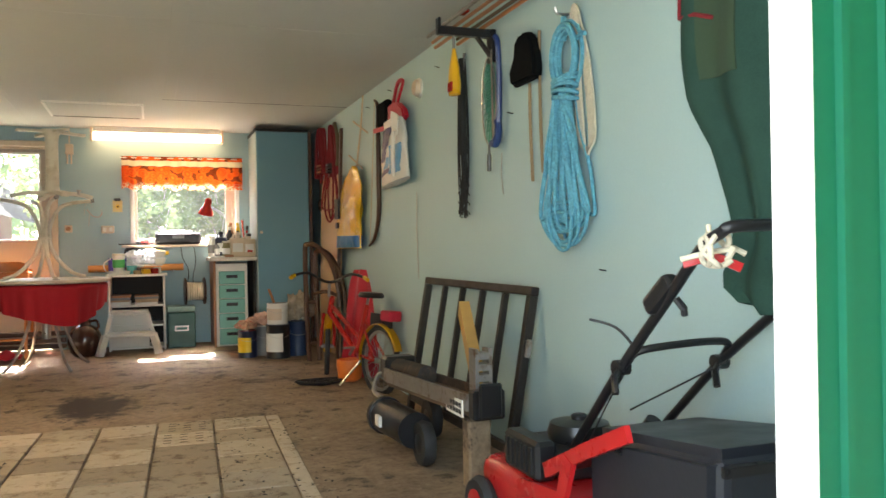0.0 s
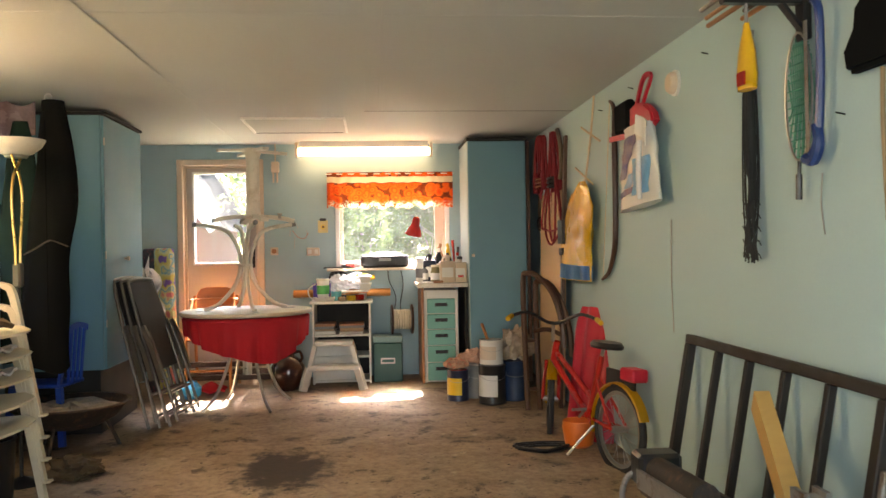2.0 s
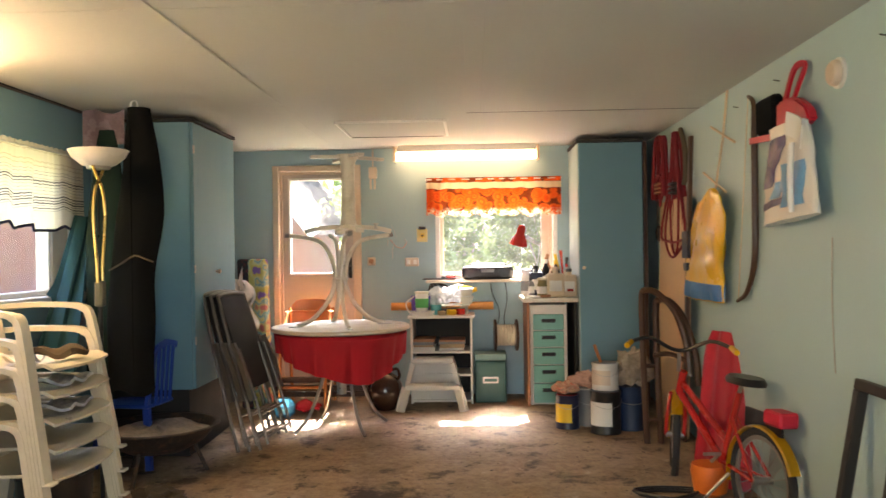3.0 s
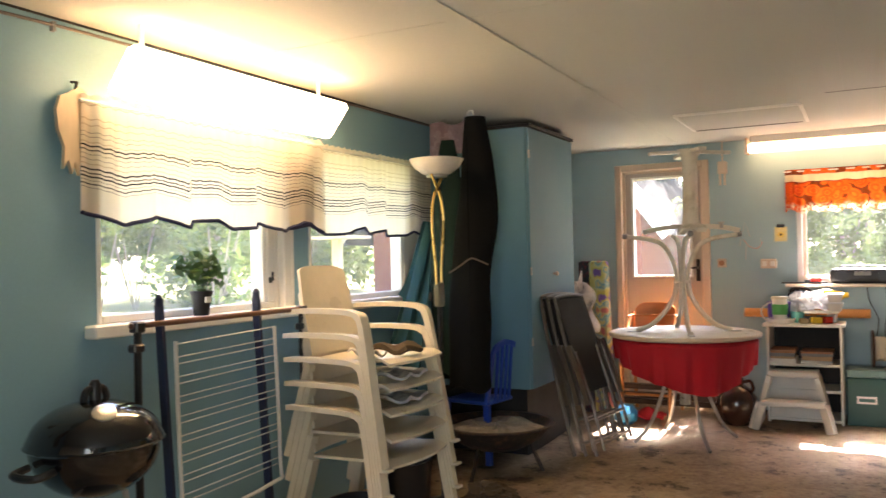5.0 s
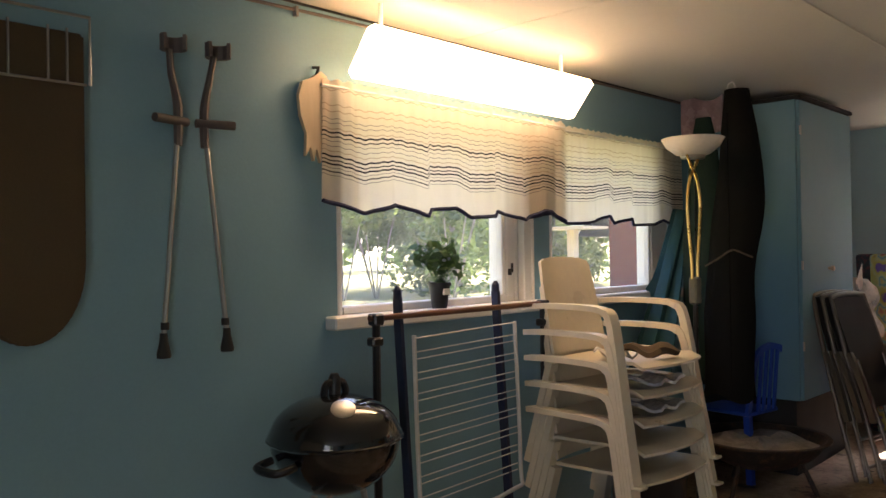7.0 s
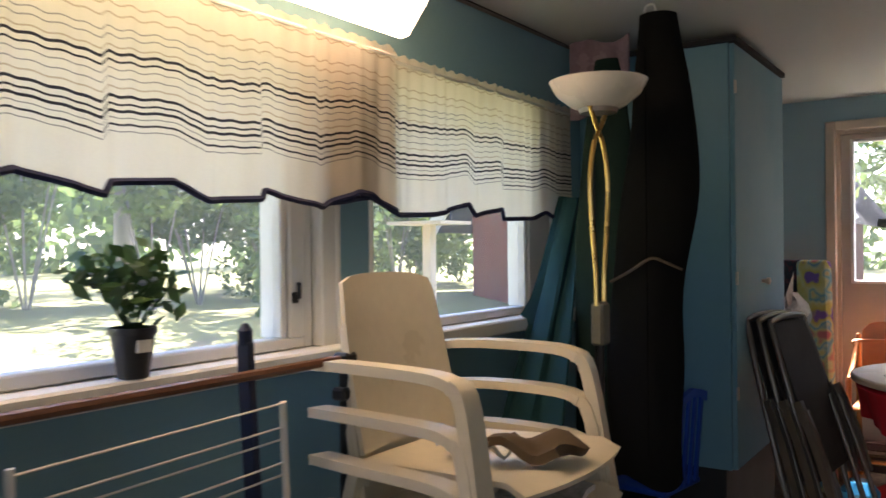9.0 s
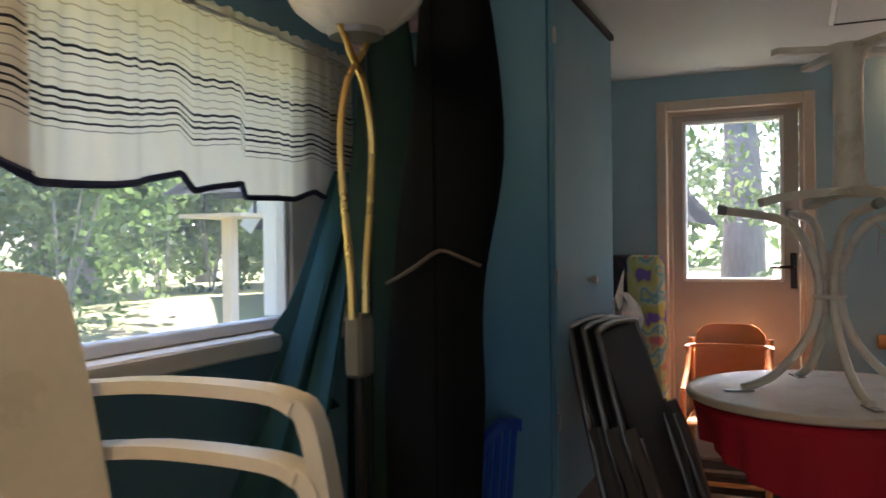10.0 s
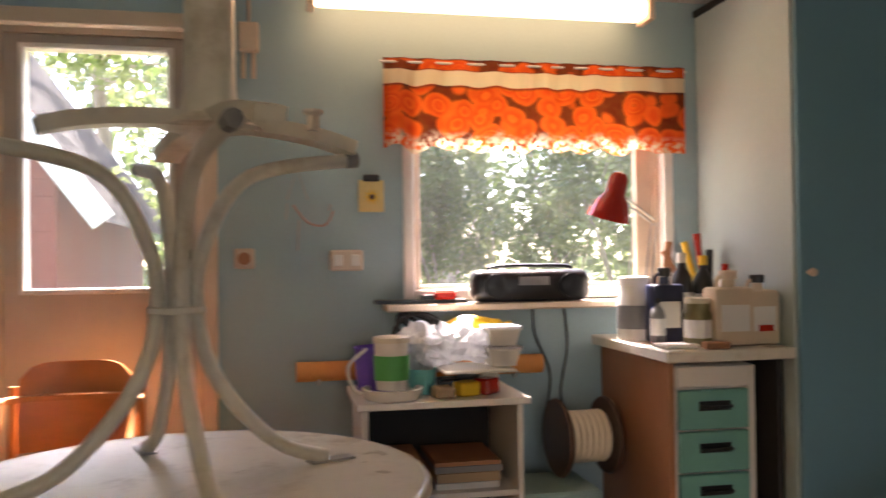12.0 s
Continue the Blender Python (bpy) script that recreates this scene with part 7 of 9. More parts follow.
    # wall bracket with rods
    t = thing("wall_bracket", "black steel bracket holding rods under the ceiling", "bracket", (XW, 5.1, 2.0))
    bm = bmesh.new()
    box(bm, 1.30, XW, 5.08, 5.12, 2.02, 2.06, bevel=0.004)
    box(bm, 1.30, 1.315, 5.08, 5.12, 2.05, 2.1, bevel=0.003)
    part("arm", bm, M_BLACK, t, world=True)
    bm = bmesh.new()
    box(bm, XW - 0.03, XW - 0.002, 5.07, 5.13, 1.9, 2.06, bevel=0.004)
    tube(bm, [(XW - 0.02, 5.1, 1.93), (XW - 0.1, 5.1, 2.03)], 0, flat=(0.03, 0.012))
    part("back_plate", bm, M_BLACK, t, world=True)
    for k, (x, mt) in enumerate(((1.34, M_GALV), (1.4, M_BROWN), (1.45, M_BROWN), (1.5, M_OLDW), (1.54, M_ORWOOD))):
        bm = bmesh.new()
        tube(bm, [(x, 5.35 + 0.1 * k % 0.3, 2.073), (x + 0.01, 4.0, 2.075), (x + 0.015, 2.75, 2.072)], 0.0095 - 0.001 * (k % 2), 8)
        single("fishing_rod", bm, mt, "slim rod lying on the wall bracket", "rod", (x, 5.0, 2.07), group="rods on the bracket", smooth=True)
    bm = boxes((1.36, 1.40, 4.92, 4.99, 2.085, 2.105), bevel=0.006)
    single("red_float", bm, M_REDE, "small red float tied to a rod", "float", (1.38, 4.95, 2.085))
    t = thing("wall_bracket", "second black bracket for the rods", "bracket", (XW, 2.95, 2.0))
    part("arm", boxes((1.30, XW, 2.93, 2.97, 2.02, 2.062), bevel=0.004), M_BLACK, t, world=True)
    # yellow float bag
    t = thing("yellow_case", "yellow plastic case hanging from the bracket", "case", (1.40, 5.1, 1.72))
    bm = bmesh.new()
    lathe(bm, [(0.02, 1.73), (0.05, 1.735), (0.056, 1.78), (0.045, 1.86), (0.022, 1.93), (0.016, 1.955)], 14, Matrix.Translation((1.385, 5.1, 0)) @ Matrix.Diagonal((0.5, 1, 1, 1)))
    part("body", bm, M_BYEL, t, smooth=True, world=True)
    part("tag", boxes((1.353, 1.36, 5.06, 5.11, 1.745, 1.79)), M_REDE, t, "red label", world=True)
    bm = bmesh.new()
    tube(bm, [(1.385, 5.1, 1.95), (1.385, 5.1, 2.03)], 0.007, 6)
    part("strap", bm, M_GREY, t, world=True)
    # smoke detector
    t = thing("smoke_detector", "round cream smoke detector on the wall", "smoke detector", (XW, 6.27, 2.0))
    m = Matrix.Translation((XW, 6.27, 2.0)) @ Euler((0, -math.pi / 2, 0)).to_matrix().to_4x4()
    bm = bmesh.new()
    lathe(bm, [(0.062, 0), (0.062, 0.012), (0.05, 0.014)], 24, m)
    part("base", bm, M_WPLAST, t, smooth=True, world=True)
    bm = bmesh.new()
    lathe(bm, [(0.052, 0.014), (0.052, 0.03), (0.042, 0.042), (0.002, 0.044)], 24, m)
    part("cover", bm, M_CREAM, t, smooth=True, world=True)
    # dustpan and brush
    t = thing("dustpan", "red dustpan with black brush hanging on the wall", "dustpan", (XW, 6.6, 1.83))
    bm = bmesh.new()
    m = Matrix(((0, 0, 1, XW - 0.05), (-1, 0, 0, 6.58), (0, 1, 0, 1.84), (0, 0, 0, 1)))
    plate(bm, [(-0.18, 0.13), (-0.06, 0.135), (0.04, 0.115), (0.14, 0.065), (0.18, 0.0), (0.05, -0.04), (-0.19, -0.02)], 0.045, m)
    bmesh.ops.bevel(bm, geom=list(bm.edges), offset=0.012, segments=2, affect="EDGES")
    part("pan", bm, M_SLED, t, smooth=True, world=True)
    bm = bmesh.new()
    tube(bm, [(XW - 0.09, 7.05, 1.835), (XW - 0.09, 6.52, 1.8)], 0, flat=(0.014, 0.03))
    part("lip", bm, M_SLED, t, world=True)
    bm = bmesh.new()
    tube(bm, smooth_path([(XW - 0.04, 6.75, 1.95), (XW - 0.035, 6.66, 2.08), (XW - 0.03, 6.6, 2.11), (XW - 0.03, 6.53, 2.09), (XW - 0.035, 6.59, 2.02), (XW - 0.04, 6.65, 1.95)], 4), 0, flat=(0.014, 0.026))
    part("handle", bm, M_SLED, t, world=True)
    bm = bmesh.new()
    box(bm, XW - 0.085, XW - 0.03, 6.77, 7.0, 1.85, 2.02, bevel=0.015)
    part("brush_head", bm, M_COAT, t, "black bristle brush", world=True)
    # white and blue sack
    t = thing("plastic_sack", "white and blue printed plastic sack on a hook", "sack", (XW, 6.55, 1.4))
    bm = bmesh.new()

    def sack(u, v):
        a = u * 6.283
        w = 0.2 + 0.11 * v
        q = V((math.cos(a) * 2, v * 4, math.sin(a)))
        return V((XW - 0.065 + (0.045 + 0.018 * noise.noise(q * 1.7)) * math.sin(a), 6.63 + w * math.cos(a) + 0.025 * noise.noise(q), 1.85 - 0.42 * v - 0.02 * math.cos(a) * v))

    sheet(bm, 36, 16, sack)
    bmesh.ops.remove_doubles(bm, verts=bm.verts, dist=1e-4)
    bmesh.ops.holes_fill(bm, edges=bm.edges, sides=60)
    part("film", bm, M_WPLAST, t, smooth=True, world=True)
    ink, sky = mat("violet_blue_print", (0.025, 0.022, 0.13), 0.35, vary=0.3, big=30), mat("sky_print", (0.14, 0.36, 0.6), 0.35, vary=0.2, big=20)
    for ya, yb, sh, za, zb, mt in ((6.72, 6.9, -0.17, 1.59, 1.8, ink), (6.56, 6.9, 0.0, 1.497, 1.528, ink), (6.4, 6.58, 0.0, 1.48, 1.67, sky), (6.62, 6.72, -0.06, 1.53, 1.6, sky)):
        bm = bmesh.new()
        sheet(bm, 10, 10, lambda u, v: sack(0.5 + math.acos(max(-1, min(1, -((ya + (yb - ya) * u + sh * v) - 6.63) / (0.2 + 0.11 * (1.85 - (za + (zb - za) * v)) / 0.42)))) / 6.283, (1.85 - (za + (zb - za) * v)) / 0.42) + V((-0.004, 0, 0)), 0.002)
        part("print", bm, mt, t, "blue printed patch", smooth=True, world=True)
    bm = bmesh.new()
    tube(bm, smooth_path([(XW - 0.125, 6.45, 1.75), (XW - 0.13, 6.455, 1.6), (XW - 0.125, 6.465, 1.46)], 4), 0.014, 8)
    part("carry_handle", bm, M_WPLAST, t, "white moulded handle", smooth=True, world=True)
    bm = bmesh.new()
    sheet(bm, 6, 6, lambda u, v: V((XW - 0.12 + 0.02 * math.sin(u * 4), 6.5 - 0.2 * u + 0.03 * v, 1.89 - 0.09 * u - 0.1 * v + 0.012 * math.sin(v * 7))), 0.006)
    part("folded_top", bm, M_PAPER, t, "white folded top flap", smooth=True, world=True)
    # archery bow
    t = thing("archery_bow", "brown wooden bow with string hung on the wall", "bow", (XW, 7.4, 1.02))
    bm = bmesh.new()
    P = smooth_path([(XW - 0.02, 7.28, 2.1), (XW - 0.02, 7.2, 2.04), (XW - 0.02, 7.2, 1.85), (XW - 0.02, 7.2, 1.55), (XW - 0.02, 7.22, 1.25), (XW - 0.02, 7.34, 1.08), (XW - 0.02, 7.5, 1.02)], 6)
    tube(bm, P, [0.009 + 0.009 * math.sin(math.pi * k / 36) for k in range(37)], 8)
    part("limb", bm, M_DKWOOD, t, smooth=True, world=True)
    bm = bmesh.new()
    tube(bm, [(XW - 0.018, 7.29, 2.09), (XW - 0.018, 7.49, 1.03)], 0.003, 5)
    part("string", bm, M_ROPEC, t, world=True)
    # yellow sack
    t = thing("yellow_bag", "yellow plastic bag with blue base hung on a stick", "bag", (XW, 8.0, 1.0))

    def ybag(u, v):
        a = u * 6.283
        w = 0.04 + 0.27 * min(1, v * 4.5) ** 0.7 + 0.06 * v
        q = V((math.cos(a) * 2.2, v * 3, math.sin(a)))
        return V((XW - 0.06 + (0.015 + 0.035 * min(1, v * 2)) * math.sin(a) * (1 + 0.7 * noise.noise(q * 2)), 7.8 + 0.2 * min(1, v * 1.5) + w * math.cos(a) + 0.03 * noise.noise(q * 1.3), 1.66 - 0.66 * v + 0.03 * math.cos(a) * (v > 0.1) * (1 - v)))

    bm = bmesh.new()
    sheet(bm, 40, 22, ybag)
    bmesh.ops.remove_doubles(bm, verts=bm.verts, dist=1e-4)
    bmesh.ops.holes_fill(bm, edges=bm.edges, sides=60)
    part("film", bm, M_BYEL, t, smooth=True, world=True)
    bm = bmesh.new()
    sheet(bm, 40, 3, lambda u, v: ybag(u, 0.84 + 0.15 * v) + V((-0.004 * math.copysign(1, -math.sin(u * 6.283) + 1e-6), 0, 0)))
    part("blue_band", bm, mat("blue_print", (0.02, 0.12, 0.3), 0.4), t, smooth=True, world=True)
    bm = boxes((XW - 0.122, XW - 0.1, 8.14, 8.27, 1.25, 1.42), (XW - 0.122, XW - 0.1, 8.16, 8.24, 1.17, 1.22))
    part("print", bm, M_BLACK, t, "dark printed patch", world=True)
    # wooden cross stick
    t = thing("wooden_stick", "pale wooden stick with two cross pegs on the wall", "stick", (XW, 7.75, 1.6))
    bm = bmesh.new()
    tube(bm, [(XW - 0.018, 7.63, 2.2), (XW - 0.018, 7.72, 1.95), (XW - 0.018, 7.9, 1.62)], 0.007, 6)
    part("rod", bm, M_WOODLT, t, world=True)
    for y, z in ((7.71, 1.96), (7.88, 1.7)):
        bm = bmesh.new()
        tube(bm, [(XW - 0.025, y + 0.22, z + 0.08), (XW - 0.025, y - 0.22, z - 0.07)], 0.007, 6)
        part("peg", bm, M_WOODLT, t, world=True)
    # red ropes
    for k, (y, zt, zb) in enumerate(((9.12, 2.15, 1.62), (8.68, 2.12, 1.1))):
        t = thing("rope_coil", "dark red rope coil hung on a nail", "rope", (XW, y, zb), group="red ropes on the wall")
        rng = random.Random(20 + k)
        for j in range(9):
            bm = bmesh.new()
            w = rng.uniform(0.08, 0.5) * (0.6 if k == 0 else 1.0)
            d = 0.02 + 0.06 * rng.random()
            z0 = zb + rng.uniform(0, 0.3)
            tube(bm, smooth_path([(XW - d, y + 0.03, zt), (XW - d, y + 0.12, (zt + zb) / 2 + 0.2), (XW - d, y + w * 0.8, (zt + zb) / 2 - 0.18), (XW - d, y + w * 0.4, z0), (XW - d, y - w * 0.25, z0 + 0.03 * (j % 3)), (XW - d, y - w * 0.55, (zt + zb) / 2 - 0.18), (XW - d, y - 0.1, (zt + zb) / 2 + 0.2), (XW - d, y - 0.02, zt)], 5), 0.009, 5)
            part("rope_loop", bm, M_ROPER, t, smooth=True, world=True)
        bm = bmesh.new()
        for z in (zt - 0.42, zt - 0.39, zt - 0.36):
            tube(bm, [(XW - 0.05 + 0.045 * math.cos(a), y + 0.1 * math.sin(a), z) for a in [j * 0.5 for j in range(13)]], 0.009, 5, closed=True)
        part("binding", bm, M_BROWN if k == 0 else M_BLACK, t, smooth=True, world=True)
    bm = bmesh.new()
    tube(bm, smooth_path([(XW - 0.03, 8.62, 2.13), (XW - 0.03, 8.52, 2.0), (XW - 0.03, 8.5, 1.82), (XW - 0.03, 8.55, 1.75)], 5), 0.018, 8)
    single("leather_strap", bm, mat("olive_strap", (0.09, 0.07, 0.04), 0.6), "olive strap hung beside the red ropes", "strap", (XW, 8.55, 1.8), smooth=True)
    # hand saw by the cabinet
    t = thing("hand_saw", "hand saw with pale blade hung by the cabinet", "saw", (XW, 9.7, 1.3))
    bm = bmesh.new()
    plate(bm, [(-0.03, 0.6), (0.03, 0.6), (0.07, 0.0), (-0.07, 0.0)], 0.004, Matrix(((0, 0, 1, XW - 0.02), (-1, 0, 0, 9.35), (0, 1, 0, 1.5), (0, 0, 0, 1))))
    part("blade", bm, M_GALV, t, world=True)
    bm = bmesh.new()
    tube(bm, [(XW - 0.02 + 0.0 * a, 9.35 + 0.06 * math.cos(a), 1.43 + 0.05 * math.sin(a)) for a in [k * 0.52 for k in range(12)]], 0.015, 8, closed=True)
    part("handle", bm, M_BLACK, t, smooth=True, world=True)
    # nails and stains
    for y, z in ((7.5, 2.08), (6.9, 2.1), (5.9, 2.05), (4.9, 1.62), (4.1, 0.9)):
        bm = bmesh.new()
        tube(bm, [(XW + 0.001, y, z), (XW - 0.03, y, z + 0.006)], 0.003, 5)
        single("nail", bm, M_BLACK, "dark nail in the wall", "nail", (XW, y, z), group="nails in the wall")
    for y, z, l in ((6.35, 1.35, 0.55), (5.02, 1.45, 0.2)):
        bm = bmesh.new()
        tube(bm, smooth_path([(XW - 0.006, y, z), (XW - 0.006, y + 0.01, z - l / 2), (XW - 0.006, y - 0.01, z - l)], 4), 0.0025, 4)
        single("hanging_cord", bm, M_METAL, "thin thread hanging on the wall", "cord", (XW, y, z - l))


wall_lot()


def gate():
    t = thing("metal_gate", "dark brown steel gate leaning against the wall", "gate", (1.5, 5.35, 0.0))
    m = Matrix.Translation((1.43, 0, 0.0)) @ Euler((0, radians(10), 0)).to_matrix().to_4x4()

    def bar(y0, y1, z0, z1, d=0.02):
        bm = bmesh.new()
        box(bm, -d, d, y0, y1, z0, z1, bevel=0.004, m=m)
        return bm

    part("top_rail", bar(4.64, 6.09, 0.79, 0.83), M_GATE, t, world=True)
    part("bottom_rail", bar(4.69, 6.04, 0.09, 0.13), M_GATE, t, world=True)
    for y in (4.64, 6.045):
        part("post", bar(y, y + 0.045, 0.0, 0.789), M_GATE, t, world=True)
    for k in range(4):
        y = 4.93 + k * 0.275
        part("bar", bar(y, y + 0.03, 0.131, 0.789, 0.015), M_GATE, t, world=True)
    part("hinge", bar(4.615, 4.639, 0.52, 0.6, 0.012), M_GALV, t, world=True)


gate()


def log_splitter():
    t = thing("log_splitter", "dark electric log splitter with motor and wheels", "log splitter", (1.25, 4.9, 0.0))
    a, b = V((1.20, 5.52, 0.31)), V((1.26, 4.5, 0.335))
    bm = bmesh.new()
    tube(bm, [a, b], 0, flat=(0.13, 0.05))
    part("beam", bm, M_OLDW, t, world=True)
    for o, mt in ((-0.07, M_GALV), (0.07, M_RUST)):
        bm = bmesh.new()
        tube(bm, [a + V((o, 0, 0.03)), b + V((o, 0, 0.03))], 0, flat=(0.014, 0.07))
        part("side_rail", bm, mt, t, world=True)
    bm = bmesh.new()
    tube(bm, [a + V((0, 0.02, 0.06)), a + V((0.02, -0.42, 0.075))], 0.05, 14)
    part("hydraulic_cylinder", bm, M_RUST, t, smooth=True, world=True)
    bm = bmesh.new()
    tube(bm, [(1.1, 5.42, 0.15), (1.13, 5.02, 0.15)], 0.085, 18)
    tube(bm, [(1.1, 5.44, 0.15), (1.1, 5.4, 0.15)], 0.095, 18)
    part("motor", bm, M_BLACK, t, smooth=True, world=True)
    bm = boxes((1.005, 1.02, 5.2, 5.27, 0.14, 0.19))
    part("motor_label", bm, M_PAPER, t, "white motor label", world=True)
    for x, y in ((1.15, 4.95), (1.36, 5.45)):
        w = bmesh.new()
        lathe(w, [(0.05, -0.03), (0.095, -0.028), (0.105, 0), (0.095, 0.028), (0.05, 0.03)], 24, Matrix.Translation((x, y, 0.106)) @ Euler((0, math.pi / 2, 0)).to_matrix().to_4x4())
        wo = part("wheel", w, M_RUBBER, t, smooth=True, world=True)
        h = bmesh.new()
        lathe(h, [(0.015, -0.035), (0.048, -0.031), (0.048, 0.031), (0.015, 0.035)], 16, Matrix.Translation((x, y, 0.106)) @ Euler((0, math.pi / 2, 0)).to_matrix().to_4x4())
        part("hub", h, M_BLACK, wo, smooth=True, world=True)
    part("foot", boxes((1.2, 1.3, 4.52, 4.6, 0.0, 0.29), bevel=0.008), M_CONC, t, "worn white support block", world=True)
    bm = boxes((1.19, 1.33, 4.44, 4.5, 0.3, 0.42), (1.21, 1.31, 4.42, 4.44, 0.31, 0.45), bevel=0.008)
    part("end_plate", bm, M_BLACK, t, world=True)
    bm = bmesh.new()
    for k in range(4):
        box(bm, 1.235, 1.29, 4.50 + 0.0 * k, 4.56, 0.4 + k * 0.045, 0.43 + k * 0.045, bevel=0.003)
    box(bm, 1.225, 1.24, 4.5, 4.57, 0.36, 0.58)
    box(bm, 1.285, 1.3, 4.5, 4.57, 0.36, 0.58)
    part("wedge_bracket", bm, M_GALV, t, world=True)
    part("type_plate", boxes((1.176, 1.182, 4.53, 4.72, 0.3, 0.37)), M_PAPER, t, "pale type plate", world=True)
    bm = bmesh.new()
    for r in range(2):
        for k in range(5):
            box(bm, 1.173, 1.1755, 4.545 + k * 0.034, 4.567 + k * 0.034, 0.312 + r * 0.027, 0.33 + r * 0.027)
    part("plate_marks", bm, M_BLACK, t, "dark unreadable lettering", world=True)
    bm = bmesh.new()
    tube(bm, smooth_path([(1.12, 5.46, 0.22), (1.08, 5.56, 0.25), (1.12, 5.6, 0.33), (1.2, 5.55, 0.35)], 5), 0.012, 8)
    part("hose", bm, M_GALV, t, smooth=True, world=True)
    bm = bmesh.new()
    box(bm, 1.13, 1.3, 5.5, 5.62, 0.3, 0.43, bevel=0.015)
    part("valve_block", bm, M_BLACK, t, world=True)
    # split piece of wood standing in it
    bm = bmesh.new()
    d0, d1 = V((1.30, 4.62, 0.36)), V((1.42, 5.12, 0.7))
    tube(bm, [d0, d1], 0, flat=(0.05, 0.085))
    single("wood_billet", bm, M_LOG, "yellowish split wood billet leaning on the splitter", "wood", d0)


log_splitter()


def bicycle():
    R, F = V((1.455, 6.83, 0.0)), V((1.21, 7.73, 0.015))
    d = (F - R).normalized()
    t = thing("bicycle", "small red child's bicycle with yellow mudguards", "bicycle", R)
    up = (V((0.05, 0.015, 1))).normalized()
    side = d.cross(up).normalized()
    m = Matrix((( *d, 0), (*up, 0), (*side, 0), (0, 0, 0, 1))).transposed()
    m.translation = R
    r = 0.225

    def tb(pts, rad, seg=8, flat=None, turned=False):
        bm = bmesh.new()
        tube(bm, pts, rad, seg, flat=flat)
        bm.transform(steered if turned else plain)
        return bm

    wb = (F - R).length
    plain = m
    steered = m @ Matrix.Translation((wb - 0.14, 0, 0)) @ Euler((0, radians(-27), 0)).to_matrix().to_4x4() @ Matrix.Translation((0.14 - wb, 0, 0))
    for x in (0, wb):
        m = steered if x else plain
        bm = bmesh.new()
        tube(bm, [(x + r * math.cos(a), r + r * math.sin(a), 0) for a in [k * 0.1745 for k in range(36)]], 0.02, 8, closed=True)
        bm.transform(m)
        w = part("wheel", bm, M_RUBBER, t, smooth=True, world=True)
        bm = bmesh.new()
        tube(bm, [(x + (r - 0.026) * math.cos(a), r + (r - 0.026) * math.sin(a), 0) for a in [k * 0.1745 for k in range(36)]], 0, closed=True, flat=(0.022, 0.014))
        bm.transform(m)
        part("rim", bm, M_METAL, w, "steel rim", smooth=True, world=True)
        bm = bmesh.new()
        for k in range(20):
            a = k * 0.314
            tube(bm, [(x + 0.018 * math.cos(a + 0.5), r + 0.018 * math.sin(a + 0.5), 0.02 * (-1) ** k), (x + 0.195 * math.cos(a), r + 0.195 * math.sin(a), 0)], 0.0016, 4)
        tube(bm, [(x, r, -0.05), (x, r, 0.05)], 0.018, 10)
        bm.transform(m)
        part("spokes", bm, M_METAL, w, "thin steel spokes", world=True)
    for x, a0, a1 in ((0, 0.35, 3.4), (wb, -0.3, 2.5)):
        m = steered if x else plain
        bm = bmesh.new()
        P = [(x + (r + 0.03) * math.cos(a), r + (r + 0.03) * math.sin(a)) for a in [(math.pi - (a0 + (a1 - a0) * k / 16)) if x == 0 else (a0 + (a1 - a0) * k / 16) for k in range(17)]]
        prev = None
        for px, py in P:
            ring = [bm.verts.new((px + ox * (px - x) * 0.3, py + ox * (py - r) * 0.3, oz)) for ox, oz in ((-0.12, -0.032), (0, -0.026), (0.05, 0), (0, 0.026), (-0.12, 0.032))]
            if prev:
                for j in range(4):
                    bm.faces.new((prev[j], prev[j + 1], ring[j + 1], ring[j]))
            prev = ring
        bmesh.ops.solidify(bm, geom=list(bm.faces), thickness=0.003)
        bm.transform(m)
        part("mudguard", bm, M_BYEL, t, "yellow mudguard", smooth=True, world=True)
    m = plain
    bb, seat_t, head_t, head_b = (0.33, 0.23, 0), (0.2, 0.6, 0), (wb - 0.2, 0.62, 0), (wb - 0.16, 0.5, 0)
    part("down_tube", tb([bb, head_b], 0.02), M_BRED, t, smooth=True, world=True)
    part("top_tube", tb([(0.29, 0.34, 0), (wb - 0.18, 0.56, 0)], 0.017), M_BRED, t, smooth=True, world=True)
    part("seat_tube", tb([bb, seat_t], 0.017), M_BRED, t, smooth=True, world=True)
    part("head_tube", tb([head_b, head_t], 0.022), M_BRED, t, smooth=True, world=True)
    for z in (-0.05, 0.05):
        part("chain_stay", tb([bb, (0, r, z)], 0.01), M_BRED, t, world=True)
        part("seat_stay", tb([(0.24, 0.47, z * 0.3), (0, r, z)], 0.009), M_BRED, t, world=True)
        part("fork", tb([(wb - 0.16, 0.49, z * 0.7), (wb - 0.05, 0.33, z), (wb, r, z)], 0.012, turned=True), M_BRED, t, world=True)
    bm = bmesh.new()
    lathe(bm, [(0.02, -0.015), (0.075, -0.006), (0.078, 0.0), (0.075, 0.006), (0.02, 0.015)], 24)
    bm.transform(m @ Matrix.Translation((0.33, 0.23, 0.045)))
    part("chain_guard", bm, M_BRED, t, smooth=True, world=True)
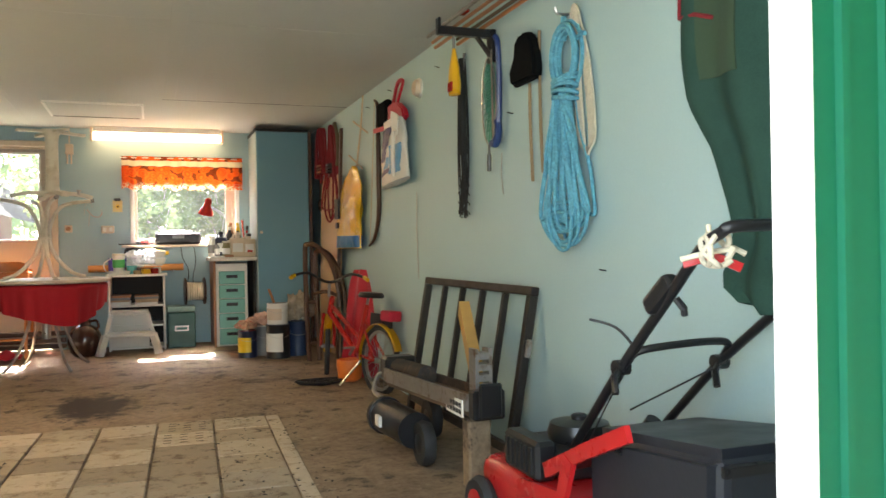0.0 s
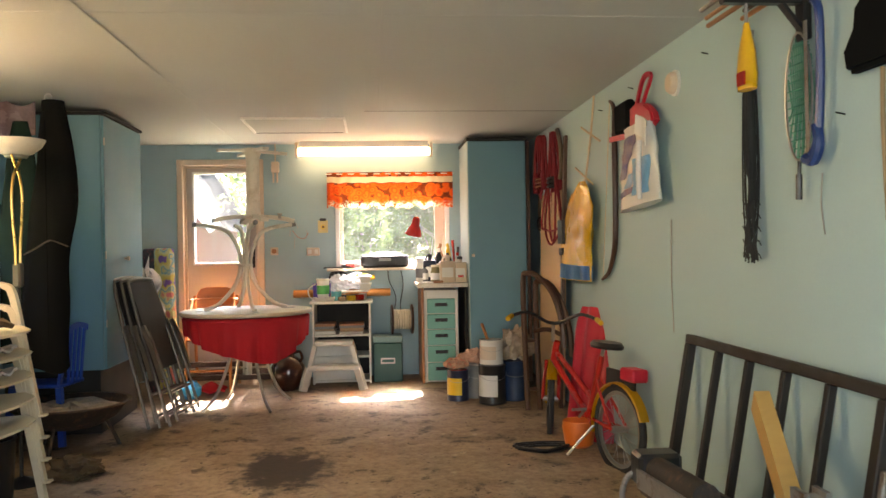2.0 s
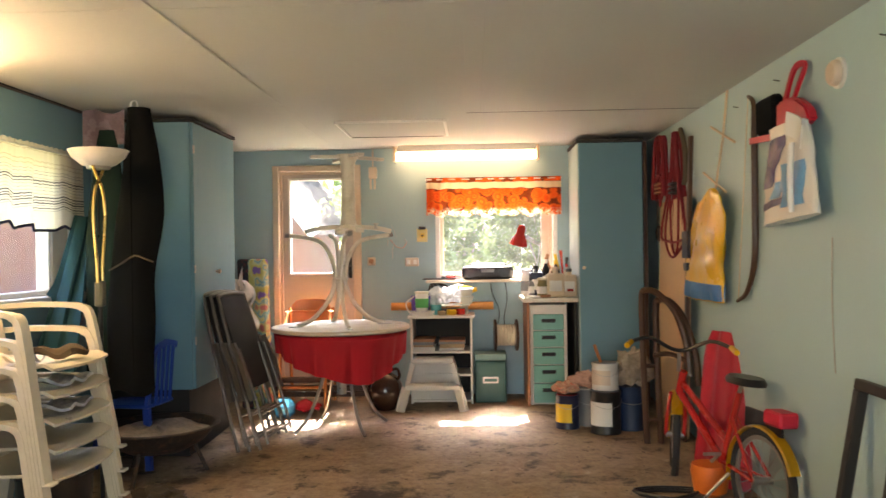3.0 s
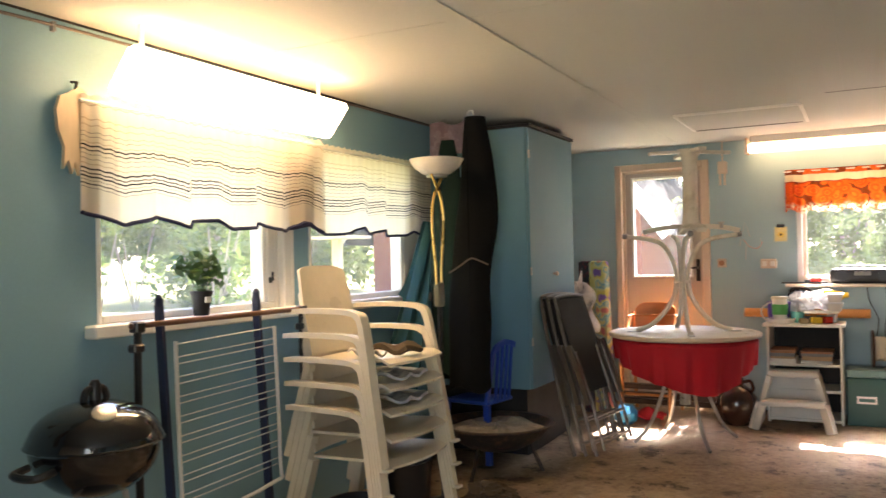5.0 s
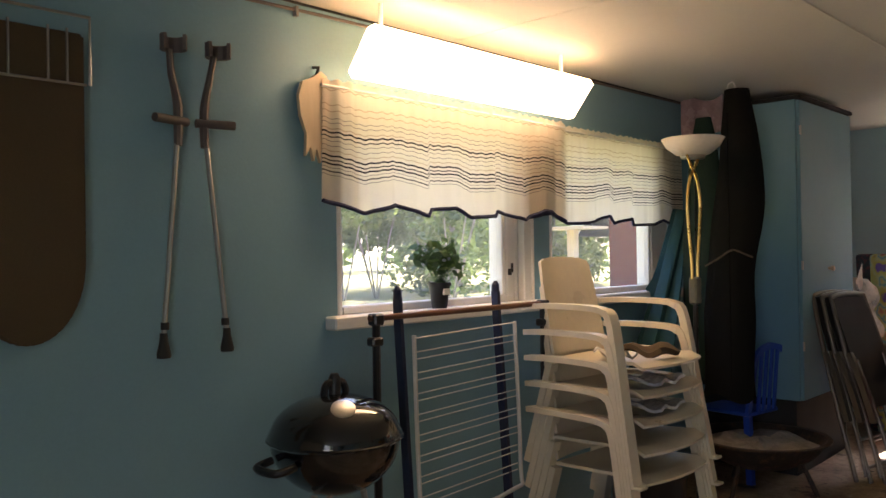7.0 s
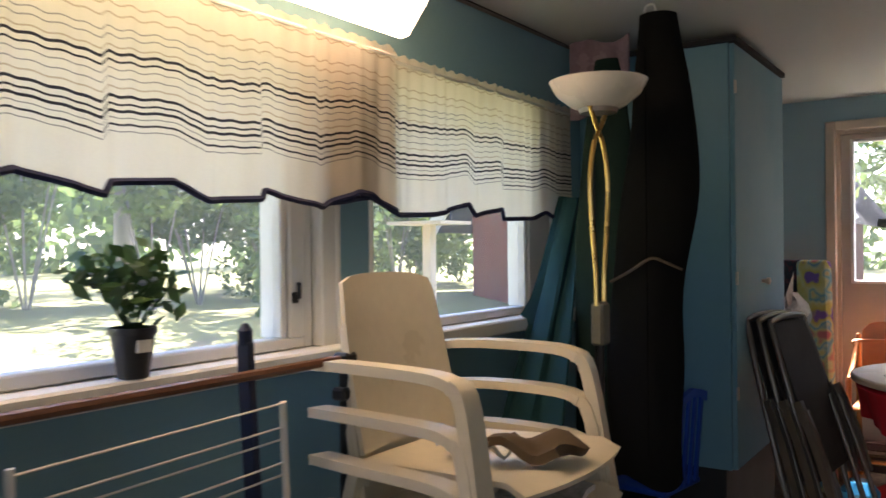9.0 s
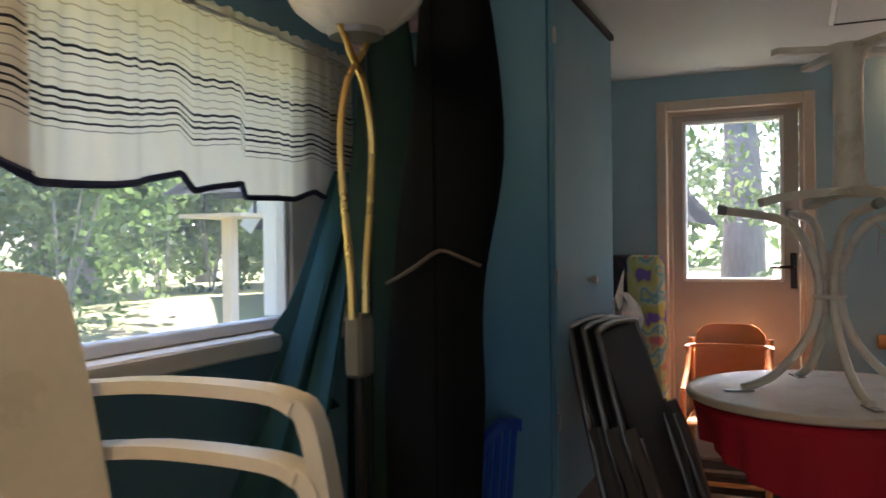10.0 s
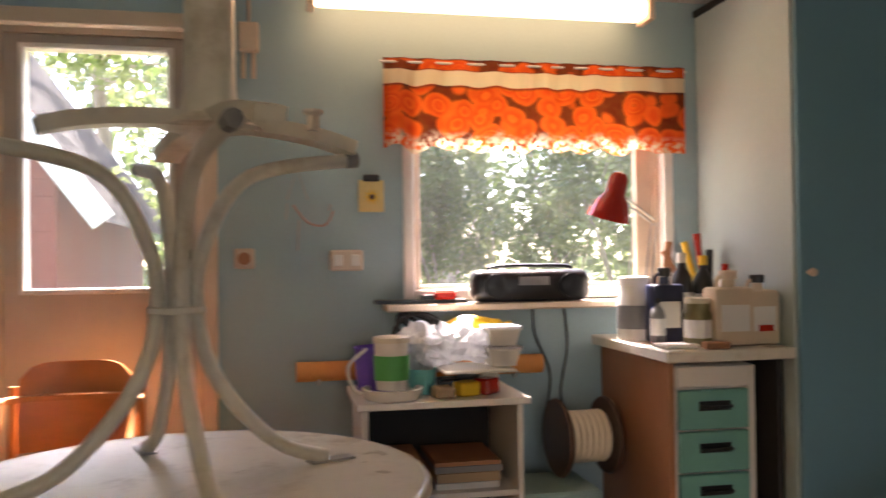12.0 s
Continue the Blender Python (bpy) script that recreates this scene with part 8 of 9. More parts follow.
    for s in (-1, 1):
        part("pedal_crank", tb([(0.33, 0.23, 0.06 * s), (0.33 + 0.09 * s, 0.23 - 0.06 * s, 0.075 * s), (0.33 + 0.09 * s, 0.23 - 0.06 * s, 0.16 * s)], 0.009), M_METAL, t, world=True)
    bm = bmesh.new()
    lathe(bm, [(0.002, -0.02), (0.1, -0.015), (0.105, 0.0), (0.09, 0.02), (0.002, 0.026)], 18)
    bm.transform(m @ Matrix.Translation((0.15, 0.665, 0)) @ Euler((-math.pi / 2, 0, 0)).to_matrix().to_4x4() @ Matrix.Diagonal((1.25, 0.75, 1, 1)))
    part("saddle", bm, M_BLACK, t, smooth=True, world=True)
    part("seat_post", tb([seat_t, (0.18, 0.655, 0)], 0.011), M_METAL, t, world=True)
    part("stem", tb([head_t, (wb - 0.22, 0.72, 0)], 0.011, turned=True), M_METAL, t, world=True)
    part("handlebar", tb(smooth_path([(wb - 0.34, 0.78, -0.26), (wb - 0.26, 0.8, -0.16), (wb - 0.2, 0.74, -0.04), (wb - 0.2, 0.74, 0.04), (wb - 0.26, 0.8, 0.16), (wb - 0.34, 0.78, 0.26)], 5), 0.011, turned=True), M_BLACK, t, smooth=True, world=True)
    for s in (-1, 1):
        part("grip", tb([(wb - 0.34, 0.78, 0.26 * s), (wb - 0.42, 0.765, 0.28 * s)], 0.016, turned=True), M_BYEL, t, "yellow rubber grip", smooth=True, world=True)
    part("kickstand", tb([(0.22, 0.2, -0.03), (0.3, 0.02, -0.15)], 0.008), M_METAL, t, world=True)
    part("carrier", tb([(0.14, 0.5, 0), (-0.14, 0.5, 0)], 0, flat=(0.09, 0.012)), M_BLACK, t, world=True)
    bm = bmesh.new()
    box(bm, -0.19, -0.06, 0.505, 0.575, -0.05, 0.05, bevel=0.01)
    bm.transform(m)
    part("rear_light", bm, M_SLED, t, "red rear reflector box", world=True)


bicycle()


def red_sled():
    t = thing("sled", "red plastic sled standing against the wall", "sled", (1.4, 7.6, 0.02))
    a, b = V((1.42, 7.5, 0.03)), V((1.57, 7.72, 0.83))
    ax = (b - a)
    w = V((0.35, -0.85, 0)).normalized()
    n = ax.cross(w).normalized()
    bm = bmesh.new()

    def f(u, v):
        c = 2 * u - 1
        hw = 0.225 * (1 - 0.3 * max(0, (v - 0.8) / 0.2) ** 2)
        return a + ax * v + w * c * hw + n * (0.07 * c ** 4 - 0.012 * math.cos(c * 9))

    sheet(bm, 18, 16, f, 0.006)
    part("shell", bm, M_SLED, t, smooth=True, world=True)
    bm = bmesh.new()
    tube(bm, smooth_path([a + ax * 0.7 + w * 0.12 + n * 0.1, a + ax * 0.5 + w * 0.15 + n * 0.12, a + ax * 0.3 + w * 0.13 + n * 0.1], 4), 0.012, 6)
    part("pull_strap", bm, M_GRN, t, "green strap", world=True)
    bm = bmesh.new()
    lathe(bm, [(0.06, 0), (0.085, 0.02), (0.1, 0.12), (0.095, 0.16), (0.08, 0.16)], 18, Matrix.Translation((1.36, 7.3, 0.022)))
    single("orange_bucket", bm, mat("orange_plastic", (0.7, 0.16, 0.02), 0.4), "small orange bucket behind the bicycle", "bucket", (1.36, 7.3, 0.02), smooth=True)
    bm = bmesh.new()
    for k in range(3):
        tube(bm, [(1.13 + (0.12 + 0.015 * k) * math.cos(q) + 0.05 * math.sin(2 * q), 7.25 + (0.08 + 0.01 * k) * math.sin(q), 0.03 + 0.008 * k) for q in [j * 0.4 for j in range(16)]], 0.008, 6, closed=True)
    single("cable_coil", bm, M_BLACK, "coil of black cable on the floor", "cable", (1.13, 7.25, 0.02), smooth=True)


red_sled()


def leaning_boards():
    bm = bmesh.new()
    box(bm, -0.008, 0.008, -0.42, 0.42, 0, 1.6, m=pose(1.53, 8.8, floor_z(8.8), 0, 1.5, 0), bevel=0.002)
    single("hardboard_sheet", bm, M_TAN, "tan hardboard sheet leaning on the wall", "board", (1.53, 8.8, 0.05))
    bm = bmesh.new()
    box(bm, -0.012, 0.012, -0.025, 0.025, 0, 2.0, m=pose(1.5, 8.36, floor_z(8.3), 0, 2, 0), bevel=0.002)
    single("wood_batten", bm, M_DKWOOD, "dark wooden batten leaning on the wall", "batten", (1.5, 8.36, 0.05))
    # bentwood back frame of an old chair
    t = thing("wooden_chair_frame", "dark bentwood sledge frame leaning by the cupboard", "wooden frame", (1.3, 8.2, 0.04))
    for o, h in ((0.0, 1.04), (0.09, 0.98)):
        bm = bmesh.new()
        tube(bm, smooth_path([(1.25 + o, 8.32, 0.04), (1.235 + o, 8.32, 0.5), (1.23 + o, 8.33, h - 0.06), (1.25 + o, 8.3, h), (1.31 + o, 8.24, h - 0.015), (1.40 + o * 0.7, 8.15, h - 0.13), (1.45 + o * 0.6, 8.08, h - 0.33), (1.46 + o * 0.6, 8.05, h - 0.52)], 5), 0.021, 8)
        part("runner", bm, M_DKWOOD, t, smooth=True, world=True)
    for z in (0.2, 0.55):
        bm = bmesh.new()
        tube(bm, [(1.24, 8.32, z), (1.34, 8.32, z)], 0.014, 8)
        part("rung", bm, M_DKWOOD, t, world=True)
    bm = bmesh.new()
    tube(bm, smooth_path([(1.3, 8.3, 0.62), (1.38, 8.2, 0.64), (1.47, 8.08, 0.6)], 4), 0.016, 8)
    part("brace", bm, M_DKWOOD, t, world=True)


leaning_boards()


def paint_can(x, y, z, r, h, material, label, lid, kind="paint can", band=None):
    t = thing(kind.replace(" ", "_"), label, kind, (x, y, z))
    bm = bmesh.new()
    lathe(bm, [(r * 0.98, 0), (r, 0.006), (r * 0.97, 0.012), (r * 0.97, h - 0.012), (r, h - 0.006), (r, h), (r * 0.9, h)], 24)
    part("body", bm, material, t, smooth=True)
    bm = bmesh.new()
    lathe(bm, [(r * 0.88, h - 0.008), (r * 0.86, h + 0.004), (r * 0.6, h + 0.003)], 24)
    part("lid", bm, lid, t, smooth=True)
    if band:
        bm = bmesh.new()
        lathe(bm, [(r * 0.98, h * 0.2), (r * 0.98, h * 0.75)], 24, cap=False)
        bmesh.ops.delete(bm, geom=[f for f in bm.faces if f.calc_center_median().x > 0.3 * r], context="FACES")
        part("label", bm, band, t, smooth=True)
    bm = bmesh.new()
    tube(bm, [(r * 1.02 * math.cos(a), r * 1.02 * math.sin(a), h * 0.8 - 0.5 * r * abs(math.sin(a))) for a in [math.pi + k * 0.26 for k in range(13)]], 0.002, 4)
    part("bail", bm, M_METAL, t)
    return t


F9 = floor_z(8.7)
paint_can(0.785, 8.76, F9, 0.085, 0.235, M_NAVY, "dark blue paint can with yellow label", M_REDE, band=M_YEL)
paint_can(1.03, 8.6, F9, 0.105, 0.29, M_BLACK, "large black paint can with white label", M_GREY, band=M_PAPER)
paint_can(1.03, 8.62, F9 + 0.295, 0.092, 0.18, M_WPLAST, "white splashed paint bucket on a black can", M_GREY, band=M_CREAM)
paint_can(0.95, 8.86, F9, 0.1, 0.26, M_GREY, "grey paint can behind the others", M_WPLAST)
paint_can(1.22, 8.72, F9, 0.11, 0.3, mat("dark_blue_tub", (0.012, 0.03, 0.08), 0.5), "dark blue plastic tub", M_NAVY, kind="tub")
paint_can(1.16, 8.92, F9, 0.09, 0.42, M_WPLAST, "tall white canister behind the paint cans", M_GREY, kind="canister")
crumple(0.775, 8.76, F9 + 0.24, 0.08, 0.075, 0.05, mat("paint_rag", (0.5, 0.3, 0.2), 0.9, vary=0.4, big=20, dirt=(0.6, 0.1, 0.05)), "crumpled paint rags on a can", "rag", 8)
crumple(0.92, 8.88, F9 + 0.265, 0.1, 0.07, 0.06, mat("pink_rag", (0.55, 0.33, 0.24), 0.9, vary=0.2, big=20), "crumpled pinkish rag on a can", "rag", 11)
crumple(1.24, 8.68, F9 + 0.305, 0.12, 0.1, 0.14, mat("clear_film", (0.5, 0.42, 0.32), 0.2, vary=0.3, big=14, bump=0.3, through_light=0.4), "clear plastic bag full of odds and ends", "plastic_bag", 14)
bm = bmesh.new()
tube(bm, [(1.0, 8.6, F9 + 0.48), (0.96, 8.62, F9 + 0.6)], 0, flat=(0.03, 0.012))
single("brush", bm, M_ORWOOD, "paint brush handle sticking out of a bucket", "brush", (1.0, 8.6, F9 + 0.48))


def mower():
    t = thing("lawn_mower", "red and black petrol lawn mower with grass bag", "lawn mower", (1.27, 3.6, 0.0))
    W = dict(world=True)
    bm = bmesh.new()
    box(bm, 1.05, 1.52, 3.42, 4.05, 0.13, 0.29, bevel=0.05, seg=3)
    part("deck", bm, M_MRED, t, smooth=True, **W)
    bm = bmesh.new()
    box(bm, 1.12, 1.46, 3.58, 3.94, 0.29, 0.37, bevel=0.03, seg=2)
    part("engine_block", bm, M_BLACK, t, smooth=True, **W)
    bm = bmesh.new()
    lathe(bm, [(0.1, 0.37), (0.105, 0.395), (0.095, 0.425), (0.05, 0.435), (0.002, 0.435)], 24, Matrix.Translation((1.29, 3.77, 0)))
    part("starter_cover", bm, M_BLACK, t, smooth=True, **W)
    bm = bmesh.new()
    lathe(bm, [(0.028, 0.435), (0.028, 0.447), (0.02, 0.452)], 14, Matrix.Translation((1.29, 3.77, 0)))
    part("starter_hub", bm, M_BLACK, t, smooth=True, **W)
    bm = bmesh.new()
    box(bm, 1.06, 1.13, 3.62, 3.86, 0.29, 0.41, bevel=0.012)
    for k in range(6):
        box(bm, 1.052, 1.06, 3.65 + k * 0.033, 3.665 + k * 0.033, 0.31, 0.39)
    part("air_filter", bm, M_BLACK, t, **W)
    bm = bmesh.new()
    tube(bm, [(1.4, 3.6, 0.38), (1.42, 3.54, 0.46)], 0.028, 14)
    part("fuel_cap", bm, M_BLACK, t, smooth=True, **W)
    for x, y in ((1.03, 3.98), (1.54, 3.98), (1.03, 3.45), (1.54, 3.45)):
        m = Matrix.Translation((x, y, 0.112)) @ Euler((0, math.pi / 2, 0)).to_matrix().to_4x4()
        bm = bmesh.new()
        lathe(bm, [(0.07, -0.024), (0.1, -0.024), (0.112, 0), (0.1, 0.024), (0.07, 0.024)], 28, m)
        w = part("wheel", bm, M_RUBBER, t, smooth=True, **W)
        bm = bmesh.new()
        lathe(bm, [(0.02, -0.03), (0.068, -0.027), (0.068, 0.027), (0.02, 0.03)], 20, m)
        part("hub", bm, M_MRED, w, "red wheel hub", smooth=True, **W)
    # grass bag
    bm = bmesh.new()
    bot = [(1.10, 3.4, 0.22), (1.48, 3.4, 0.22), (1.46, 2.86, 0.24), (1.10, 2.86, 0.24)]
    top = [(1.10, 3.4, 0.5), (1.48, 3.4, 0.5), (1.52, 2.8, 0.575), (1.06, 2.8, 0.575)]
    lo, hi = [bm.verts.new(p) for p in bot], [bm.verts.new(p) for p in top]
    bm.faces.new(lo[::-1])
    bm.faces.new(hi)
    for k in range(4):
        bm.faces.new((lo[k], lo[(k + 1) % 4], hi[(k + 1) % 4], hi[k]))
    bmesh.ops.bevel(bm, geom=list(bm.edges), offset=0.035, segments=3, affect="EDGES")
    bag = part("grass_bag", bm, mat("dark_bag_plastic", (0.016, 0.018, 0.024), 0.45, vary=0.2, big=6, bump=0.1), t, smooth=True, **W)
    bm = bmesh.new()
    tube(bm, smooth_path([(1.065, 2.79, 0.535), (1.29, 2.78, 0.54), (1.515, 2.79, 0.535)], 4), 0, flat=(0.012, 0.022))
    tube(bm, [(1.28, 2.81, 0.52), (1.28, 2.85, 0.28)], 0, flat=(0.03, 0.012))
    part("bag_rib", bm, M_BLACK, bag, **W)
    bm = bmesh.new()
    sheet(bm, 6, 6, lambda u, v: V((1.08 + 0.42 * u, 3.5 - 0.3 * v, 0.36 + 0.12 * math.sin(v * 1.7) + 0.01 * math.sin(u * 3.14))), 0.008)
    part("discharge_flap", bm, M_BLACK, t, smooth=True, **W)
    bm = bmesh.new()
    tube(bm, [(1.055, 3.55, 0.35), (1.05, 3.3, 0.465), (1.045, 3.1, 0.55)], 0, flat=(0.016, 0.042))
    tube(bm, [(1.05, 3.7, 0.26), (1.05, 3.45, 0.29), (1.05, 3.4, 0.42)], 0, flat=(0.016, 0.055))
    part("side_panel", bm, M_MRED, t, "bright red side trim", smooth=True, **W)
    # handle
    L = [(1.22, 3.72, 0.33), (1.185, 3.35, 0.665), (1.15, 3.09, 0.862), (1.12, 2.92, 0.985), (1.125, 2.86, 1.02), (1.16, 2.83, 1.035)]
    Rr = [(1.50, 3.72, 0.33), (1.51, 3.35, 0.66), (1.52, 3.09, 0.85), (1.53, 2.92, 0.975), (1.52, 2.86, 1.02), (1.48, 2.83, 1.035)]
    for P in (L, Rr):
        bm = bmesh.new()
        tube(bm, P[:2] + [tuple((V(P[1]) + V(P[2])) / 2)], 0.0135, 10)
        part("lower_tube", bm, M_BLACK, t, smooth=True, **W)
        bm = bmesh.new()
        lathe(bm, [(0.022, -0.02), (0.022, 0.02)], 10, Matrix.Translation(V(P[1])) @ Euler((0, math.pi / 2, 0)).to_matrix().to_4x4())
        tube(bm, [V(P[1]), V(P[1]) + V((-0.04, -0.03, -0.02)), V(P[1]) + V((-0.05, -0.05, -0.06))], 0.01, 8)
        part("clamp_knob", bm, M_BLACK, t, smooth=True, **W)
    bm = bmesh.new()
    tube(bm, smooth_path([(V(L[1]) + V(L[2])) / 2] + L[2:] + Rr[2:][::-1] + [(V(Rr[1]) + V(Rr[2])) / 2], 4), 0.0135, 10)
    part("upper_handle", bm, M_BLACK, t, smooth=True, **W)
    bm = bmesh.new()
    tube(bm, smooth_path([L[1], (1.2, 3.3, 0.71), (1.27, 3.28, 0.725), (1.43, 3.28, 0.73), (1.5, 3.3, 0.715), Rr[1]], 4), 0.011, 8)
    part("brace", bm, M_BLACK, t, smooth=True, **W)
    bm = bmesh.new()
    box(bm, -0.022, 0.024, -0.06, 0.06, -0.018, 0.03, bevel=0.013, seg=2, m=pose(1.145, 3.1, 0.872, -38, 0, 0))
    part("control_box", bm, M_BLACK, t, **W)
    bm = bmesh.new()
    tube(bm, [(1.155, 3.06, 0.87), (1.17, 3.05, 0.845), (1.175, 3.055, 0.83)], 0.009, 8)
    part("lever_knob", bm, M_BLACK, t, **W)
    bm = bmesh.new()
    tube(bm, smooth_path([(1.13, 2.99, 0.92), (1.17, 3.2, 0.765), (1.2, 3.42, 0.58), (1.24, 3.62, 0.4)], 5), 0.0025, 5)
    tube(bm, [(1.5, 3.3, 0.67), (1.34, 3.55, 0.5)], 0.003, 5)
    tube(bm, smooth_path([(1.17, 3.26, 0.73), (1.14, 3.3, 0.78), (1.09, 3.35, 0.8)], 4), 0.004, 5)
    part("control_cable", bm, M_BLACK, t, **W)
    bm = bmesh.new()
    tube(bm, [(1.1, 2.95, 0.955), (1.135, 2.9, 0.972), (1.185, 2.87, 0.945)], 0, flat=(0.026, 0.02))
    part("red_lever", bm, M_MRED, t, "red safety lever", **W)
    bm = bmesh.new()
    for k in range(3):
        a0 = k * 0.9
        tube(bm, smooth_path([(1.13 + 0.03 * math.cos(a0 + q), 2.88 + 0.02 * math.sin(q * 2), 0.985 + 0.035 * math.sin(a0 + q)) for q in [j * 0.7 for j in range(9)]], 3), 0.0065, 7)
    tube(bm, [(1.075, 2.93, 0.965), (1.12, 2.89, 0.98), (1.17, 2.87, 0.987), (1.19, 2.86, 0.975)], 0.0065, 7)
    tube(bm, [(1.13, 2.9, 0.99), (1.125, 2.9, 1.04)], 0.006, 7)
    part("tied_rope", bm, M_ROPEC, t, "white rope knotted round the handle", smooth=True, **W)


mower()


def hanging_jacket():
    t = thing("work_coat", "dark green work trousers hung on the wall by the entrance", "work clothes", (XW, 3.15, 0.75))

    def f(u, v):
        z = 2.05 - 1.2 * v
        y0 = float(np.interp(z, [0.85, 0.9, 1.04, 1.12, 1.28, 1.43, 1.56, 2.05], [3.28, 3.35, 3.28, 3.3, 3.36, 3.47, 3.5, 3.52]))
        y1 = 2.80 + 0.1 * v
        y = y0 + (y1 - y0) * u
        return V((XW - 0.02 - (0.055 + 0.02 * math.sin(v * 3)) * math.sin(math.pi * min(1, u * 0.8 + 0.2)) - 0.018 * math.sin(u * 17 + v * 2) * min(1, v * 3), y, 2.05 - (1.22 + 0.06 * u) * v))

    bm = bmesh.new()
    sheet(bm, 30, 30, f, 0.014)
    part("cloth", bm, M_OLIVE, t, smooth=True, world=True)
    bm = bmesh.new()
    sheet(bm, 8, 10, lambda u, v: f(0.12 + 0.3 * u, 0.02 + 0.45 * v) + V((-0.012, 0, 0)), 0.006)
    part("bib_panel", bm, mat("moss_cloth", (0.035, 0.065, 0.035), 0.9, vary=0.2, fine=200, bump=0.2), t, "moss green front panel", smooth=True, world=True)
    bm = bmesh.new()
    tube(bm, [f(0.0, 0.1 + 0.02 * k) + V((-0.012, 0.012, 0)) for k in range(11)] + [f(0.12, 0.31) + V((-0.014, 0, 0)), f(0.22, 0.33) + V((-0.014, 0, 0))], 0.008, 6)
    part("piping", bm, M_ROPER, t, "red piped edge", smooth=True, world=True)
    bm = bmesh.new()
    tube(bm, [(XW, 3.15, 2.08), (XW - 0.08, 3.15, 2.06)], 0.008, 6)
    single("wall_hook", bm, M_METAL, "metal hook above the work clothes", "hook", (XW, 3.15, 2.07))
    bm = bmesh.new()
    lathe(bm, [(0.008, 0), (0.022, 0.04), (0.018, 0.1), (0.006, 0.13)], 10, Matrix.Translation((XW - 0.06, 3.9, 1.97)))
    single("wooden_toggle", bm, M_DKWOOD, "small dark object hanging high on the wall", "toggle", (XW - 0.06, 3.9, 1.97), smooth=True)


hanging_jacket()


# ---- ceiling, corners and floor pieces ----
def ceiling_bits():
    # loft hatch with its frame
    t = thing("loft_hatch", "white flush loft hatch in the ceiling", "hatch", (-0.42, 8.85, HC), kind="structure")
    part("panel", boxes((-0.78, -0.06, 8.5, 9.2, HC - 0.01, HC - 0.002), bevel=0.002), M_CEIL, t, world=True)
    part("gap", boxes((-0.8, -0.08, 9.203, 9.222, HC - 0.012, HC - 0.001)), M_DARK, t, "dark open gap", world=True)
    for r in ((-0.80, -0.782, 8.48, 9.2), (-0.058, -0.04, 8.48, 9.2), (-0.78, -0.06, 8.48, 8.498)):
        part("trim", boxes((*r, HC - 0.016, HC - 0.001)), M_WHITE, t, world=True)
    for x0, x1, y0, y1 in ((-1.05, -1.046, 2.4, 9.98), (0.15, 0.154, 2.4, 9.98), (XL, XR, 5.9, 5.904), (0.1, XR, 8.24, 8.248)):
        structure("seam", boxes((x0, x1, y0, y1, HC - 0.0015, HC + 0.002)), M_DARK if y0 == 8.24 else M_CEIL, "joint between ceiling boards", "seam")
    for x0, x1, y0, y1 in ((-1.09, -1.006, 2.4, 8.4), (0.11, 0.194, 2.4, 8.2)):
        structure("joint_strip", boxes((x0, x1, y0, y1, HC - 0.004, HC - 0.0018), bevel=0.001), M_CEIL, "low filled strip over a ceiling joint", "ceiling strip")
    # cable along the top of the window wall
    bm = bmesh.new()
    tube(bm, [(XL + 0.012, 2.5, HC - 0.02), (XL + 0.012, 4.6, HC - 0.045), (XL + 0.012, 5.2, HC - 0.03), (XL + 0.012, 7.95, HC - 0.012)], 0.006, 6)
    c = single("wall_cable", bm, M_TAUPE, "thin cable clipped along the top of the wall", "cable", (XL, 5, HC - 0.03))
    for k in range(9):
        y = 3.0 + k * 0.42
        bm = boxes((XL + 0.001, XL + 0.02, y - 0.006, y + 0.006, HC - 0.055, HC - 0.02))
        bm.transform(Matrix.Translation(-V((XL, 5, HC - 0.03))))
        part("clip", bm, M_GREY, c)
    structure("cove_left", boxes((XL, XL + 0.006, 2.4, 8.0, HC - 0.008, HC)), M_DARK, "dark joint between wall and ceiling", "trim")


ceiling_bits()


def tubs():
    for x, y, r, h, mt, lb in ((-1.72, 6.18, 0.15, 0.26, M_BLACK, "black plastic tub on the floor"), (-1.9, 5.86, 0.14, 0.24, M_BLACK, "dark bucket on the floor"), (-1.78, 6.62, 0.17, 0.34, M_BLACK, "black bin under the chairs")):
        tub(x, y, 0.0, r, h, mt, lb, "bucket")
    crumple(-1.85, 5.5, 0.0, 0.13, 0.12, 0.2, mat("sack_film", (0.09, 0.085, 0.07), 0.4, vary=0.6, big=9, dirt=(0.4, 0.38, 0.33)), "crumpled sack under the drying rack", "sack", 31)
    bm = bmesh.new()
    box(bm, -0.16, 0.16, -0.1, 0.1, 0, 0.3, bevel=0.01, m=pose(-1.95, 5.72, 0.0, 0, 0, 12))
    single("cardboard_box", bm, mat("brown_box", (0.12, 0.07, 0.045), 0.8), "brown cardboard box under the drying rack", "box", (-1.95, 5.72, 0.0))
    crumple(-1.5, 7.1, 0.0, 0.13, 0.12, 0.07, M_BROWNCOVER, "dark rag on the floor by the lamp", "rag", 41)


tubs()


